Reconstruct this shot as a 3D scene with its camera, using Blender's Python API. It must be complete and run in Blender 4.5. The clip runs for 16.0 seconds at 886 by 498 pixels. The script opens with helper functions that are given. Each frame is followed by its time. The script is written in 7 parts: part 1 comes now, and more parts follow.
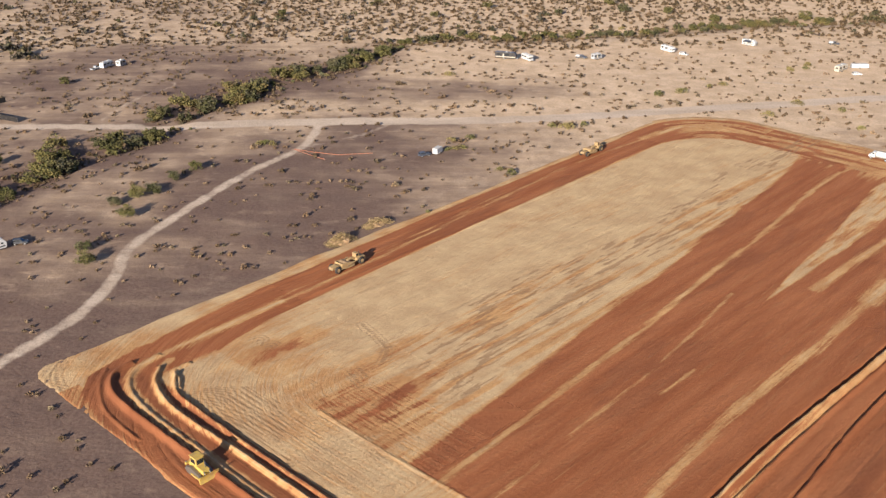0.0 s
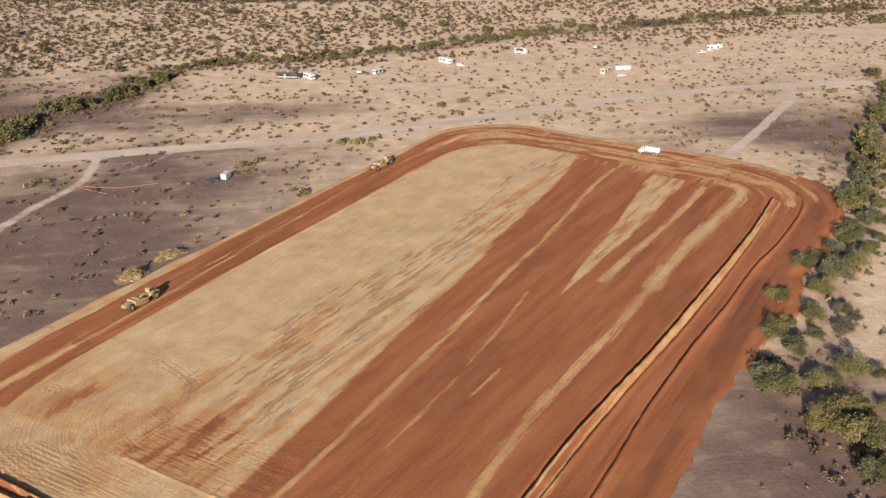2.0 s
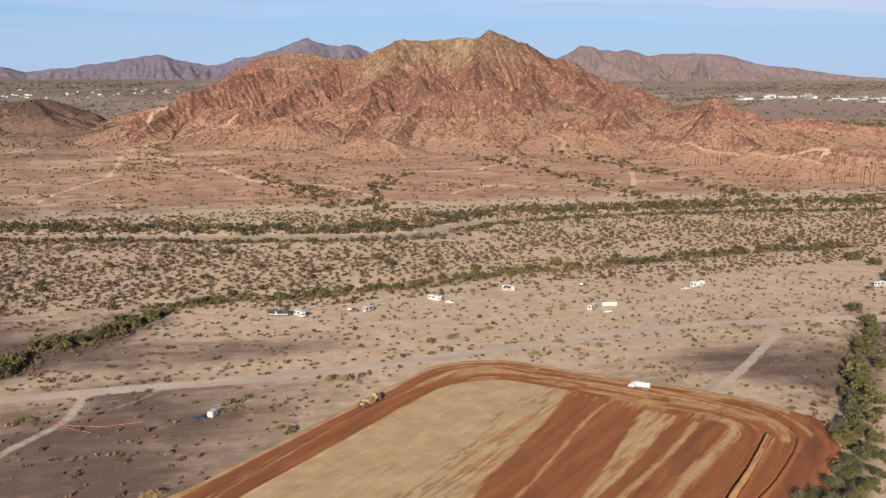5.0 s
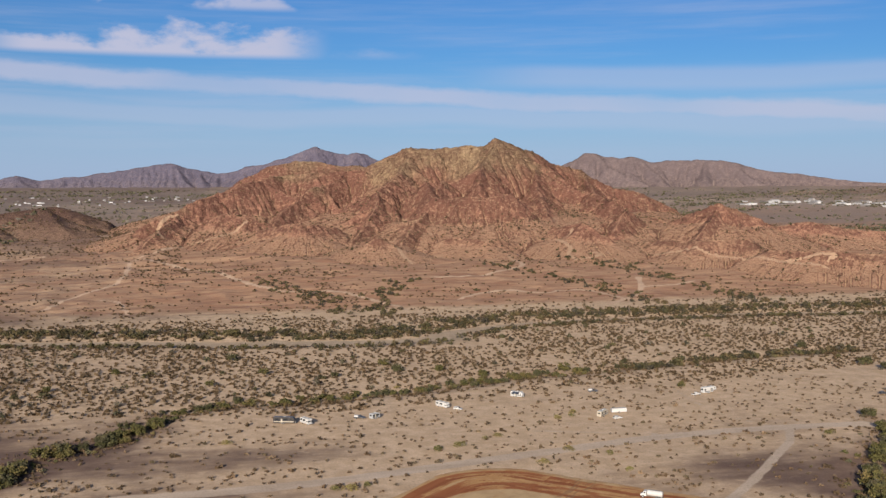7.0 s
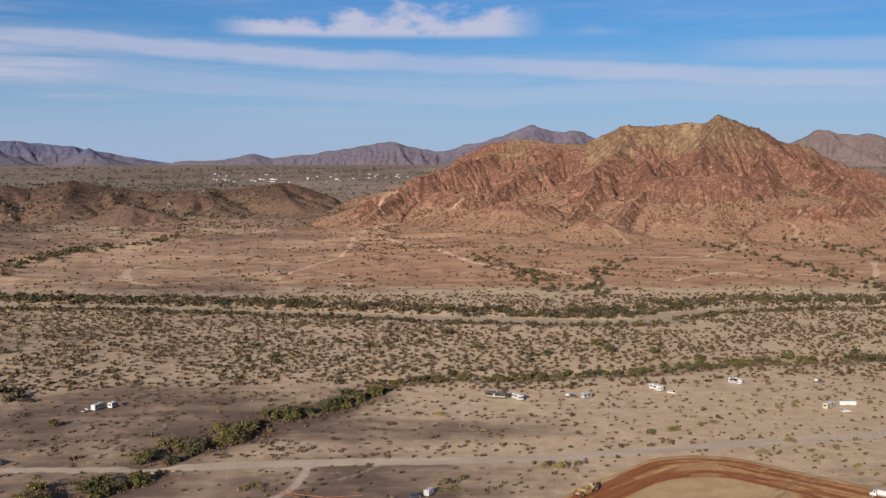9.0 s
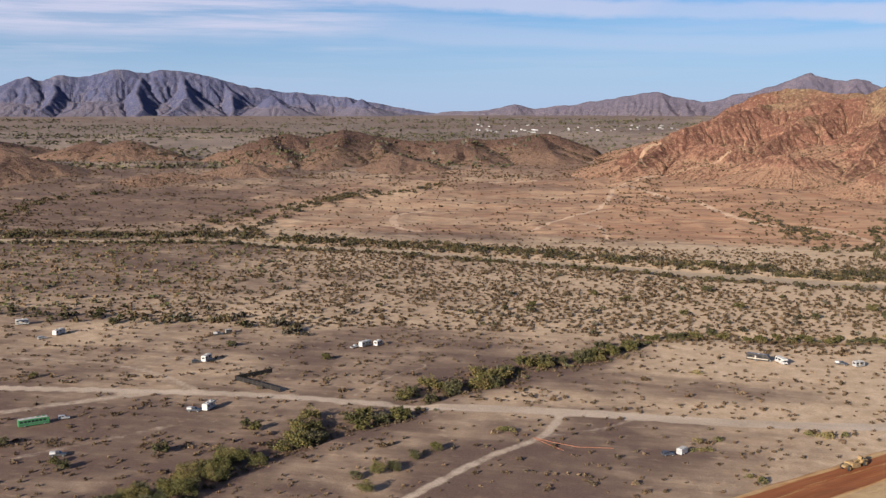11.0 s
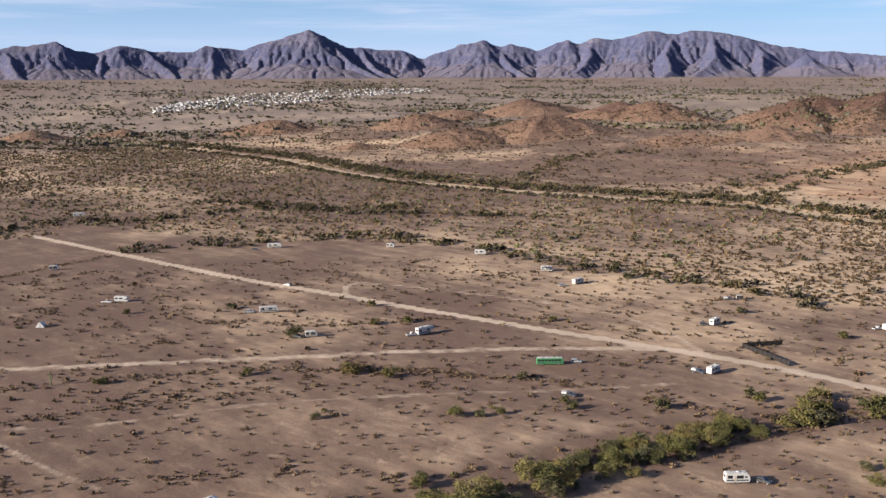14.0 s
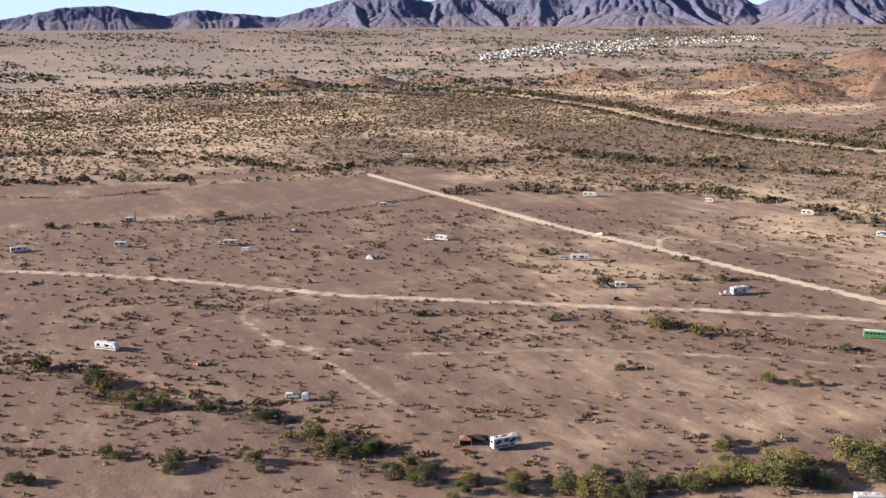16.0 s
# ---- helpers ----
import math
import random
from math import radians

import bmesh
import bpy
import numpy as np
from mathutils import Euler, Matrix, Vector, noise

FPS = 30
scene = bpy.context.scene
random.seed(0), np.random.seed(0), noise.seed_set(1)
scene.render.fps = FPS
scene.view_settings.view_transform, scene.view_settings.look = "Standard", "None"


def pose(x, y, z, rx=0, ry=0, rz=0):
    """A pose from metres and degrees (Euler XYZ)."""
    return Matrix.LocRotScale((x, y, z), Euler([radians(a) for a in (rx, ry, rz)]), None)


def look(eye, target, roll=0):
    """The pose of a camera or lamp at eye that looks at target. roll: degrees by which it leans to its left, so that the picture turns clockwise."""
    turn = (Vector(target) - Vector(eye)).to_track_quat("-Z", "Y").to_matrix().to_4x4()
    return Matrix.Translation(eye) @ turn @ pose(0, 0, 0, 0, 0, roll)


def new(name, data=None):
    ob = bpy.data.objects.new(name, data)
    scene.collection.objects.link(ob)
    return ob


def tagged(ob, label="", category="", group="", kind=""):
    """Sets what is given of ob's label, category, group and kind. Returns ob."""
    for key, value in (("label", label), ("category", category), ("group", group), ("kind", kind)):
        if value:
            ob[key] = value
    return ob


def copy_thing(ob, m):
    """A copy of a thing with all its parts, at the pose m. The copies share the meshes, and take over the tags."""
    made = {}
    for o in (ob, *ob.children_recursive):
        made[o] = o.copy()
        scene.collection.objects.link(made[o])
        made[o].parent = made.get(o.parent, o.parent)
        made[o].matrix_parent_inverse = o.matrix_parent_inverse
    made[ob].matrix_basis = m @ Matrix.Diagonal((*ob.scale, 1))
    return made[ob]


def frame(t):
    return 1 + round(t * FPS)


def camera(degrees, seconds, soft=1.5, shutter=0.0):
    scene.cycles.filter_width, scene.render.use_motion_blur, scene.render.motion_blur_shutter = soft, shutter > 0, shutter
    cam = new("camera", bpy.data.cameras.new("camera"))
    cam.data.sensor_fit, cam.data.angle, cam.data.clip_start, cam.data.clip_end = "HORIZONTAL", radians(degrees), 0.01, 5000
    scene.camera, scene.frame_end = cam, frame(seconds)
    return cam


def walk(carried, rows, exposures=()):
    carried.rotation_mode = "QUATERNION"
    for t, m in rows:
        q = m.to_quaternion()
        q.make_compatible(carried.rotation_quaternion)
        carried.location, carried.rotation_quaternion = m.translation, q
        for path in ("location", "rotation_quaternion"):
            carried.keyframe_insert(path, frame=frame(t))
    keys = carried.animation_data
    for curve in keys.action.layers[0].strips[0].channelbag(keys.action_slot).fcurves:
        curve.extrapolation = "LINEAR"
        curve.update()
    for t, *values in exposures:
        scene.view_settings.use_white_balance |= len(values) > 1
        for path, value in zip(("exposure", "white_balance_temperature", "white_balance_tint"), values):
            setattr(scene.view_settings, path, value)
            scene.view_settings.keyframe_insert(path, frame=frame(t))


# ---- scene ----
import functools

# ---- camera: hovering 120 m up, it turns and tilts on the spot ----
EYE = (0.0, 0.0, 120.0)
cam = camera(48.32, 16.0, soft=1.4)
TURNS = [
    (0, 65.34, -0.19, -0.47), (0.5, 66.09, -0.16, -2.68), (1, 66.14, -0.24, -6.39),
    (1.5, 66.20, -0.25, -10.71), (2, 66.37, -0.18, -13.22), (2.5, 68.60, -0.14, -13.82),
    (3, 70.97, -0.02, -13.85), (3.5, 73.28, -0.06, -13.82), (4, 75.58, -0.01, -13.85),
    (4.5, 77.67, 0.00, -13.87), (5, 80.00, -0.08, -13.88), (5.2, 80.95, -0.16, -13.86),
    (7.3, 86.31, 0.04, -13.30), (7.5, 86.30, 0.09, -12.50), (8, 86.27, 0.22, -8.53),
    (8.2, 86.25, 0.22, -6.46), (10.3, 82.09, -0.06, 6.87), (10.5, 82.07, -0.01, 9.08),
    (11, 82.04, -0.02, 13.93), (11.5, 82.00, 0.03, 17.47), (12, 81.97, 0.12, 23.04),
    (12.5, 81.93, 0.12, 28.50), (13, 81.88, 0.17, 33.52), (13.5, 80.92, 0.22, 38.52),
    (14, 79.89, 0.26, 43.48), (14.5, 78.86, 0.31, 48.36), (15, 77.88, 0.33, 52.92),
    (15.5, 77.06, 0.42, 57.32), (16, 77.06, 0.42, 61.85),
]
walk(cam, [(t, pose(*EYE, rx, ry, rz)) for t, rx, ry, rz in TURNS],
     exposures=[(0, 1.06), (2, 0.98), (5, 0.72), (8, 0.33), (11, 0.68), (12.5, 0.84), (14.5, 1.14), (16, 1.48)])

# ---- light: a low afternoon sun behind the camera's left shoulder, and the sky ----
SUN_EL, SUN_AZ = 17.5, 205.0          # degrees; azimuth clockwise from +y
sun_from = Vector((math.sin(radians(SUN_AZ)) * math.cos(radians(SUN_EL)),
                   math.cos(radians(SUN_AZ)) * math.cos(radians(SUN_EL)), math.sin(radians(SUN_EL))))
sun_lamp = bpy.data.lights.new("sun", "SUN")
sun_lamp.energy, sun_lamp.angle, sun_lamp.color = 5.0, radians(0.55), (1.0, 0.90, 0.77)
sun = new("sun", sun_lamp)
sun.matrix_world = look(sun_from * 300, (0, 0, 0))

world = bpy.data.worlds.new("desert_sky")
scene.world = world
world.use_nodes = True
wn, wl = world.node_tree.nodes, world.node_tree.links
wn.clear()
sky = wn.new("ShaderNodeTexSky")
sky.sky_type, sky.sun_disc = "NISHITA", False
sky.sun_elevation, sky.sun_rotation = radians(SUN_EL), radians(SUN_AZ)
sky.air_density, sky.dust_density, sky.ozone_density = 1.0, 0.25, 1.3
w_out, w_bg = wn.new("ShaderNodeOutputWorld"), wn.new("ShaderNodeBackground")
w_bg.inputs["Strength"].default_value = 0.048
# thin streaky cloud: noise on a flat layer high above, thickest in a band over the horizon
w_co = wn.new("ShaderNodeTexCoord")
w_sep = wn.new("ShaderNodeSeparateXYZ")
wl.new(w_co.outputs["Generated"], w_sep.inputs[0])


def w_math(op, a, b=None, clamp=False):
    n = wn.new("ShaderNodeMath")
    n.operation, n.use_clamp = op, clamp
    for i, v in enumerate((a, b)):
        if v is None:
            continue
        if isinstance(v, (int, float)):
            n.inputs[i].default_value = v
        else:
            wl.new(v, n.inputs[i])
    return n.outputs[0]


up = w_math("MAXIMUM", w_sep.outputs[2], 0.0)
turn = w_math("ARCTAN2", w_sep.outputs[0], w_sep.outputs[1])


def w_noise(scale, detail, rough, across, rise, off):
    """Noise over azimuth and height, drawn out level."""
    p = wn.new("ShaderNodeCombineXYZ")
    wl.new(w_math("MULTIPLY", turn, across), p.inputs[0])
    wl.new(w_math("MULTIPLY", up, rise), p.inputs[1])
    p.inputs[2].default_value = off
    n = wn.new("ShaderNodeTexNoise")
    n.inputs["Scale"].default_value, n.inputs["Detail"].default_value = scale, detail
    n.inputs["Roughness"].default_value = rough
    wl.new(p.outputs[0], n.inputs["Vector"])
    return n.outputs[0]


def w_range(v, a, b, c, d):
    n = wn.new("ShaderNodeMapRange")
    n.interpolation_type = "SMOOTHSTEP"
    for i, x in enumerate((a, b, c, d)):
        n.inputs[i + 1].default_value = x
    wl.new(v, n.inputs[0])
    return n.outputs[0]


def w_band(middle, half, slope, puff, wave):
    """A level bank of cloud whose edges waver."""
    at = w_math("ADD", w_math("SUBTRACT", up, middle), w_math("MULTIPLY", turn, slope))
    at = w_math("ADD", at, w_math("MULTIPLY", w_math("SUBTRACT", wave, 0.5), puff))
    return w_range(w_math("ABSOLUTE", at), half * 0.3, half, 1, 0)


lumps = w_noise(1.0, 7, 0.58, 14, 30, 3.1)
long_wave = w_noise(1.0, 5, 0.55, 2.2, 9, 7.7)
thin = w_range(w_noise(1.0, 7, 0.6, 2.6, 42, 1.4), 0.43, 0.74, 0, 0.5)
thin = w_math("MULTIPLY", thin, w_range(turn, -0.7, -0.05, 1.8, 0.5))


def w_heap(base, top, swell, wave, start, end):
    """Heaped cloud between two bearings: a flat base and a lumpy top."""
    under = w_range(w_math("SUBTRACT", up, base), -0.003, 0.005, 0, 1)
    crest = w_math("ADD", top, w_math("MULTIPLY", w_math("SUBTRACT", wave, 0.42), swell))
    over = w_range(w_math("SUBTRACT", up, crest), -0.016, 0.002, 1, 0)
    gate = w_math("MULTIPLY", w_range(turn, start - 0.03, start + 0.03, 0, 1), w_range(turn, end - 0.035, end + 0.03, 1, 0))
    return w_math("MULTIPLY", w_math("MULTIPLY", under, over), gate)


bank = w_math("MULTIPLY", w_heap(0.121, 0.140, 0.085, lumps, -0.185, 0.10), 0.9)
bank = w_math("MAXIMUM", bank, w_math("MULTIPLY", w_heap(0.122, 0.128, 0.03, lumps, 0.125, 0.20), 0.7))
puffs = w_math("MULTIPLY", w_heap(0.166, 0.178, 0.10, lumps, -0.22, 0.10), w_range(w_noise(1.0, 5, 0.6, 9, 16, 9.2), 0.50, 0.62, 0, 0.7))
bank = w_math("MAXIMUM", bank, puffs)
bank = w_math("MAXIMUM", bank, w_math("MULTIPLY", w_band(0.112, 0.016, 0.02, 0.03, long_wave), w_range(turn, 0.22, 0.36, 0, 0.34)))
bank = w_math("MAXIMUM", bank, w_math("MULTIPLY", w_heap(0.077, 0.084, 0.02, lumps, -0.62, -0.385), 0.6))
low = w_math("MULTIPLY", w_band(0.095, 0.013, 0.05, 0.022, w_noise(1.0, 6, 0.6, 9, 24, 5.5)), w_range(w_noise(1.0, 4, 0.5, 3.0, 6, 2.2), 0.3, 0.6, 0.42, 0.68))
lower = w_math("MULTIPLY", w_band(0.070, 0.016, 0.02, 0.05, long_wave), 0.32)
veil = w_math("MULTIPLY", w_math("MULTIPLY", w_band(0.092, 0.040, 0.0, 0.05, long_wave), w_range(w_noise(1.0, 7, 0.62, 3.4, 60, 4.6), 0.32, 0.66, 0.15, 0.9)), w_range(turn, -0.42, -0.16, 1.0, 0.0))
thin = w_math("MAXIMUM", thin, veil)
cover = w_math("MAXIMUM", w_math("MAXIMUM", thin, bank), w_math("MAXIMUM", low, lower))
cover = w_math("MULTIPLY", cover, w_range(up, 0.02, 0.07, 0.2, 1))
cloud = wn.new("ShaderNodeMix")
cloud.data_type = "RGBA"
wl.new(cover, cloud.inputs[0])
tone = wn.new("ShaderNodeMix")
tone.data_type, tone.blend_type = "RGBA", "MULTIPLY"
tone.inputs[0].default_value = 1.0
shade = wn.new("ShaderNodeMix")     # overhead sky, out of view, dimmed and less blue so shadows turn neutral
shade.data_type = "RGBA"
wl.new(w_range(up, 0.22, 0.5, 0, 1), shade.inputs[0])
shade.inputs[6].default_value, shade.inputs[7].default_value = (0.38, 0.78, 1.42, 1), (0.46, 0.61, 0.82, 1)
wl.new(sky.outputs[0], tone.inputs[6])
wl.new(shade.outputs[2], tone.inputs[7])
pale = wn.new("ShaderNodeMix")
pale.data_type = "RGBA"
wl.new(w_range(up, 0.0, 0.13, 0.75, 0), pale.inputs[0])
wl.new(tone.outputs[2], pale.inputs[6])
pale.inputs[7].default_value = (6.25, 7.8, 11.5, 1)
wl.new(pale.outputs[2], cloud.inputs[6])
cloud.inputs[7].default_value = (8.6, 8.7, 11.0, 1)
wl.new(cloud.outputs[2], w_bg.inputs["Color"])
wl.new(w_bg.outputs[0], w_out.inputs[0])

# ---- numbers: smooth noise, curves and masks on the plan ----
def lattice(ix, iy, seed):
    h = (ix.astype(np.int64) * 374761393 + iy.astype(np.int64) * 668265263 + seed * 2246822519) & 0xFFFFFFFF
    h = ((h ^ (h >> 13)) * 1274126177) & 0xFFFFFFFF
    h = ((h ^ (h >> 16)) * 2654435761) & 0xFFFFFFFF
    return ((h ^ (h >> 15)) & 0xFFFF) / 65535.0


def vnoise(x, y, seed=0):
    """Smooth value noise, 0 to 1."""
    x, y = np.asarray(x, float), np.asarray(y, float)
    ix, iy = np.floor(x), np.floor(y)
    fx, fy = x - ix, y - iy
    fx, fy = fx * fx * fx * (fx * (fx * 6 - 15) + 10), fy * fy * fy * (fy * (fy * 6 - 15) + 10)
    a, b = lattice(ix, iy, seed), lattice(ix + 1, iy, seed)
    c, e = lattice(ix, iy + 1, seed), lattice(ix + 1, iy + 1, seed)
    return (a + (b - a) * fx) * (1 - fy) + (c + (e - c) * fx) * fy


def fbm(x, y, size, octaves=4, seed=0, gain=0.5):
    total, amp, norm = 0.0, 1.0, 0.0
    c, s = math.cos(0.6), math.sin(0.6)
    x, y = np.asarray(x, float) / size, np.asarray(y, float) / size
    for k in range(octaves):
        total = total + amp * vnoise(x, y, seed + 17 * k)
        norm += amp
        amp *= gain
        x, y = (c * x - s * y) * 2.03 + 11.3, (s * x + c * y) * 2.03 + 5.7
    return total / norm


def ridged(x, y, size, octaves=4, seed=0, gain=0.55):
    """Sharp crests and soft valleys, 0 to 1."""
    total, amp, norm = 0.0, 1.0, 0.0
    c, s = math.cos(0.5), math.sin(0.5)
    x, y = np.asarray(x, float) / size, np.asarray(y, float) / size
    for k in range(octaves):
        total = total + amp * (1 - np.abs(2 * vnoise(x, y, seed + 23 * k) - 1))
        norm += amp
        amp *= gain
        x, y = (c * x - s * y) * 2.07 + 3.3, (s * x + c * y) * 2.07 + 9.1
    return total / norm


def smooth(v, a, b):
    t = np.clip((np.asarray(v, float) - a) / (b - a), 0, 1)
    return t * t * (3 - 2 * t)


def curve_points(points, steps=6):
    """A smooth curve through points on the plan."""
    p = [np.array(q, float) for q in points]
    if len(p) < 3:
        return np.array(p)
    p = [2 * p[0] - p[1]] + p + [2 * p[-1] - p[-2]]
    out = []
    for i in range(1, len(p) - 2):
        for k in range(steps):
            t = k / steps
            out.append(0.5 * (2 * p[i] + (p[i + 1] - p[i - 1]) * t
                              + (2 * p[i - 1] - 5 * p[i] + 4 * p[i + 1] - p[i + 2]) * t * t
                              + (3 * p[i] - p[i - 1] - 3 * p[i + 1] + p[i + 2]) * t ** 3))
    out.append(p[-2])
    return np.array(out)


def curve_distance(x, y, line, reach):
    """Distance from every (x, y) to a line on the plan; beyond reach it stays at reach."""
    d = np.full(x.shape, float(reach))
    near = ((x > line[:, 0].min() - reach) & (x < line[:, 0].max() + reach)
            & (y > line[:, 1].min() - reach) & (y < line[:, 1].max() + reach))
    qx, qy, best = x[near], y[near], d[near]
    for a, b in zip(line[:-1], line[1:]):
        ab = b - a
        t = np.clip(((qx - a[0]) * ab[0] + (qy - a[1]) * ab[1]) / (ab @ ab + 1e-9), 0, 1)
        best = np.minimum(best, np.hypot(qx - a[0] - t * ab[0], qy - a[1] - t * ab[1]))
    d[near] = best
    return d


def grid_mesh(name, px, py, pz, material, masks=None, vectors=None):
    """A sheet from three arrays of one shape; masks: name -> (n, 3) colours kept on its points."""
    rows, cols = px.shape
    co = np.stack([px, py, pz], -1).reshape(-1, 3)
    k = np.arange(rows * cols).reshape(rows, cols)
    quads = np.stack([k[:-1, :-1], k[:-1, 1:], k[1:, 1:], k[1:, :-1]], -1).reshape(-1, 4)
    me = bpy.data.meshes.new(name)
    me.vertices.add(len(co))
    me.vertices.foreach_set("co", co.ravel().astype(np.float32))
    me.loops.add(quads.size)
    me.loops.foreach_set("vertex_index", quads.ravel().astype(np.int32))
    me.polygons.add(len(quads))
    me.polygons.foreach_set("loop_start", np.arange(0, quads.size, 4, dtype=np.int32))
    me.update(calc_edges=True)
    me.polygons.foreach_set("use_smooth", np.ones(len(quads), bool))
    for key, value in (masks or {}).items():
        at = me.attributes.new(key, "FLOAT_COLOR", "POINT")
        at.data.foreach_set("color", np.concatenate([value, np.ones((len(value), 1))], 1).ravel().astype(np.float32))
    for key, value in (vectors or {}).items():
        at = me.attributes.new(key, "FLOAT_VECTOR", "POINT")
        at.data.foreach_set("vector", value.ravel().astype(np.float32))
    me.materials.append(material)
    return new(name, me)


# ---- materials ----
class Mat:
    """A node material with short calls."""

    def __init__(self, name, rough=0.85, metal=0.0, spec=0.25):
        self.m = bpy.data.materials.new(name)
        self.m.use_nodes = True
        self.n, self.l = self.m.node_tree.nodes, self.m.node_tree.links
        self.b = self.n["Principled BSDF"]
        self.b.inputs["Roughness"].default_value = rough
        self.b.inputs["Metallic"].default_value = metal
        self.b.inputs["Specular IOR Level"].default_value = spec

    def put(self, socket, v):
        if isinstance(v, (int, float)):
            socket.default_value = v
        elif isinstance(v, tuple):
            socket.default_value = v if len(v) != 3 or socket.type == "VECTOR" else (*v, 1)
        else:
            self.l.new(v, socket)

    def math(self, op, a, b=0.0, clamp=False):
        n = self.n.new("ShaderNodeMath")
        n.operation, n.use_clamp = op, clamp
        self.put(n.inputs[0], a), self.put(n.inputs[1], b)
        return n.outputs[0]

    def coords(self, scale=(1, 1, 1), source="Object", attribute=""):
        if attribute:
            c = self.n.new("ShaderNodeAttribute")
            c.attribute_name = attribute
            v = c.outputs["Vector"]
        else:
            v = self.n.new("ShaderNodeTexCoord").outputs[source]
        m = self.n.new("ShaderNodeMapping")
        m.inputs["Scale"].default_value = scale
        self.l.new(v, m.inputs[0])
        return m.outputs[0]

    def noise(self, size, detail=4, rough=0.55, where=None, warp=0.0):
        n = self.n.new("ShaderNodeTexNoise")
        n.inputs["Scale"].default_value, n.inputs["Detail"].default_value = 1 / size, detail
        n.inputs["Roughness"].default_value, n.inputs["Distortion"].default_value = rough, warp
        self.l.new(where or self.coords(), n.inputs["Vector"])
        return n.outputs[0]

    def spots(self, size, where=None):
        n = self.n.new("ShaderNodeTexVoronoi")
        n.inputs["Scale"].default_value = 1 / size
        self.l.new(where or self.coords(), n.inputs["Vector"])
        return n.outputs["Distance"]

    def step(self, v, a, b, lo=0.0, hi=1.0):
        n = self.n.new("ShaderNodeMapRange")
        n.interpolation_type = "SMOOTHSTEP"
        self.put(n.inputs[0], v)
        for i, x in enumerate((a, b, lo, hi)):
            n.inputs[i + 1].default_value = x
        return n.outputs[0]

    def mix(self, f, a, b, blend="MIX"):
        n = self.n.new("ShaderNodeMix")
        n.data_type, n.blend_type = "RGBA", blend
        self.put(n.inputs[0], f), self.put(n.inputs[6], a), self.put(n.inputs[7], b)
        return n.outputs[2]

    def mask(self, name):
        a = self.n.new("ShaderNodeAttribute")
        a.attribute_name = name
        s = self.n.new("ShaderNodeSeparateColor")
        self.l.new(a.outputs["Color"], s.inputs[0])
        return s.outputs

    def bump(self, height, strength, distance):
        n = self.n.new("ShaderNodeBump")
        n.inputs["Strength"].default_value, n.inputs["Distance"].default_value = strength, distance
        self.put(n.inputs["Height"], height)
        self.l.new(n.outputs[0], self.b.inputs["Normal"])

    def colour(self, v):
        self.put(self.b.inputs["Base Color"], v)
        return self.m


def soil_material():
    m = Mat("desert_soil", 0.92, 0, 0.15)
    road, pave, sand = m.mask("cover")[:3]
    red, litter_haze, trail = m.mask("zone")[:3]
    big, mid, fine = m.noise(55, 5), m.noise(7, 5, 0.6), m.noise(0.9, 4, 0.65)
    streak = m.noise(9, 5, 0.6, m.coords((0.22, 1, 1)))
    light = m.mix(m.step(mid, 0.35, 0.62), (0.670, 0.492, 0.338), (0.555, 0.396, 0.258))
    dark = m.mix(m.step(fine, 0.3, 0.75), (0.138, 0.087, 0.067), (0.205, 0.134, 0.104))
    wear = m.math("ADD", m.math("MULTIPLY", m.math("SUBTRACT", streak, 0.5), 1.3),
                  m.math("ADD", m.math("MULTIPLY", m.math("SUBTRACT", big, 0.5), 1.2), m.math("MULTIPLY", m.math("SUBTRACT", m.noise(22, 6, 0.65), 0.5), 1.3)))
    c = m.mix(m.step(m.math("ADD", pave, m.math("MULTIPLY", wear, 0.7)), -0.05, 1.1), light, dark)
    drift = m.math("MULTIPLY", m.step(m.noise(5.5, 4, 0.6, m.coords((0.6, 1, 1))), 0.56, 0.70), m.step(pave, 0.5, 1.0, 0.50, 0.16))
    c = m.mix(drift, c, light)
    rust = m.mix(m.step(streak, 0.35, 0.65), (0.470, 0.290, 0.182), (0.330, 0.178, 0.112))
    c = m.mix(m.step(m.math("ADD", red, m.math("MULTIPLY", m.math("SUBTRACT", big, 0.5), 0.5)), 0.25, 0.8), c, rust)
    # sparse litter nearby; over the far plain, distance haze painted as pale grey soil
    c = m.mix(m.math("MULTIPLY", m.step(m.math("ADD", litter_haze, m.math("MULTIPLY", m.math("SUBTRACT", mid, 0.5), 1.2)), 0.25, 0.9), 0.72),
              c, (0.268, 0.218, 0.188))
    bed = m.mix(m.step(mid, 0.3, 0.7), (0.50, 0.385, 0.275), (0.42, 0.312, 0.215))
    c = m.mix(m.step(m.math("ADD", sand, m.math("MULTIPLY", m.math("SUBTRACT", mid, 0.5), 0.8)), 0.35, 0.65), c, bed)
    dust = m.mix(m.step(streak, 0.3, 0.7), (0.62, 0.490, 0.378), (0.50, 0.385, 0.290))
    c = m.mix(m.step(m.math("ADD", road, m.math("MULTIPLY", m.math("SUBTRACT", mid, 0.5), 0.95)), 0.26, 0.70), c, dust)
    c = m.mix(m.step(m.math("ADD", trail, m.math("MULTIPLY", m.math("SUBTRACT", mid, 0.5), 0.4)), 0.35, 0.65), c, (0.56, 0.39, 0.275))
    c = m.mix(m.math("MULTIPLY", m.step(fine, 0.46, 0.7), 0.35), c, (0.14, 0.10, 0.075))
    m.bump(m.math("ADD", m.math("MULTIPLY", fine, 0.4), mid), 0.6, 0.5)
    return m.colour(c)


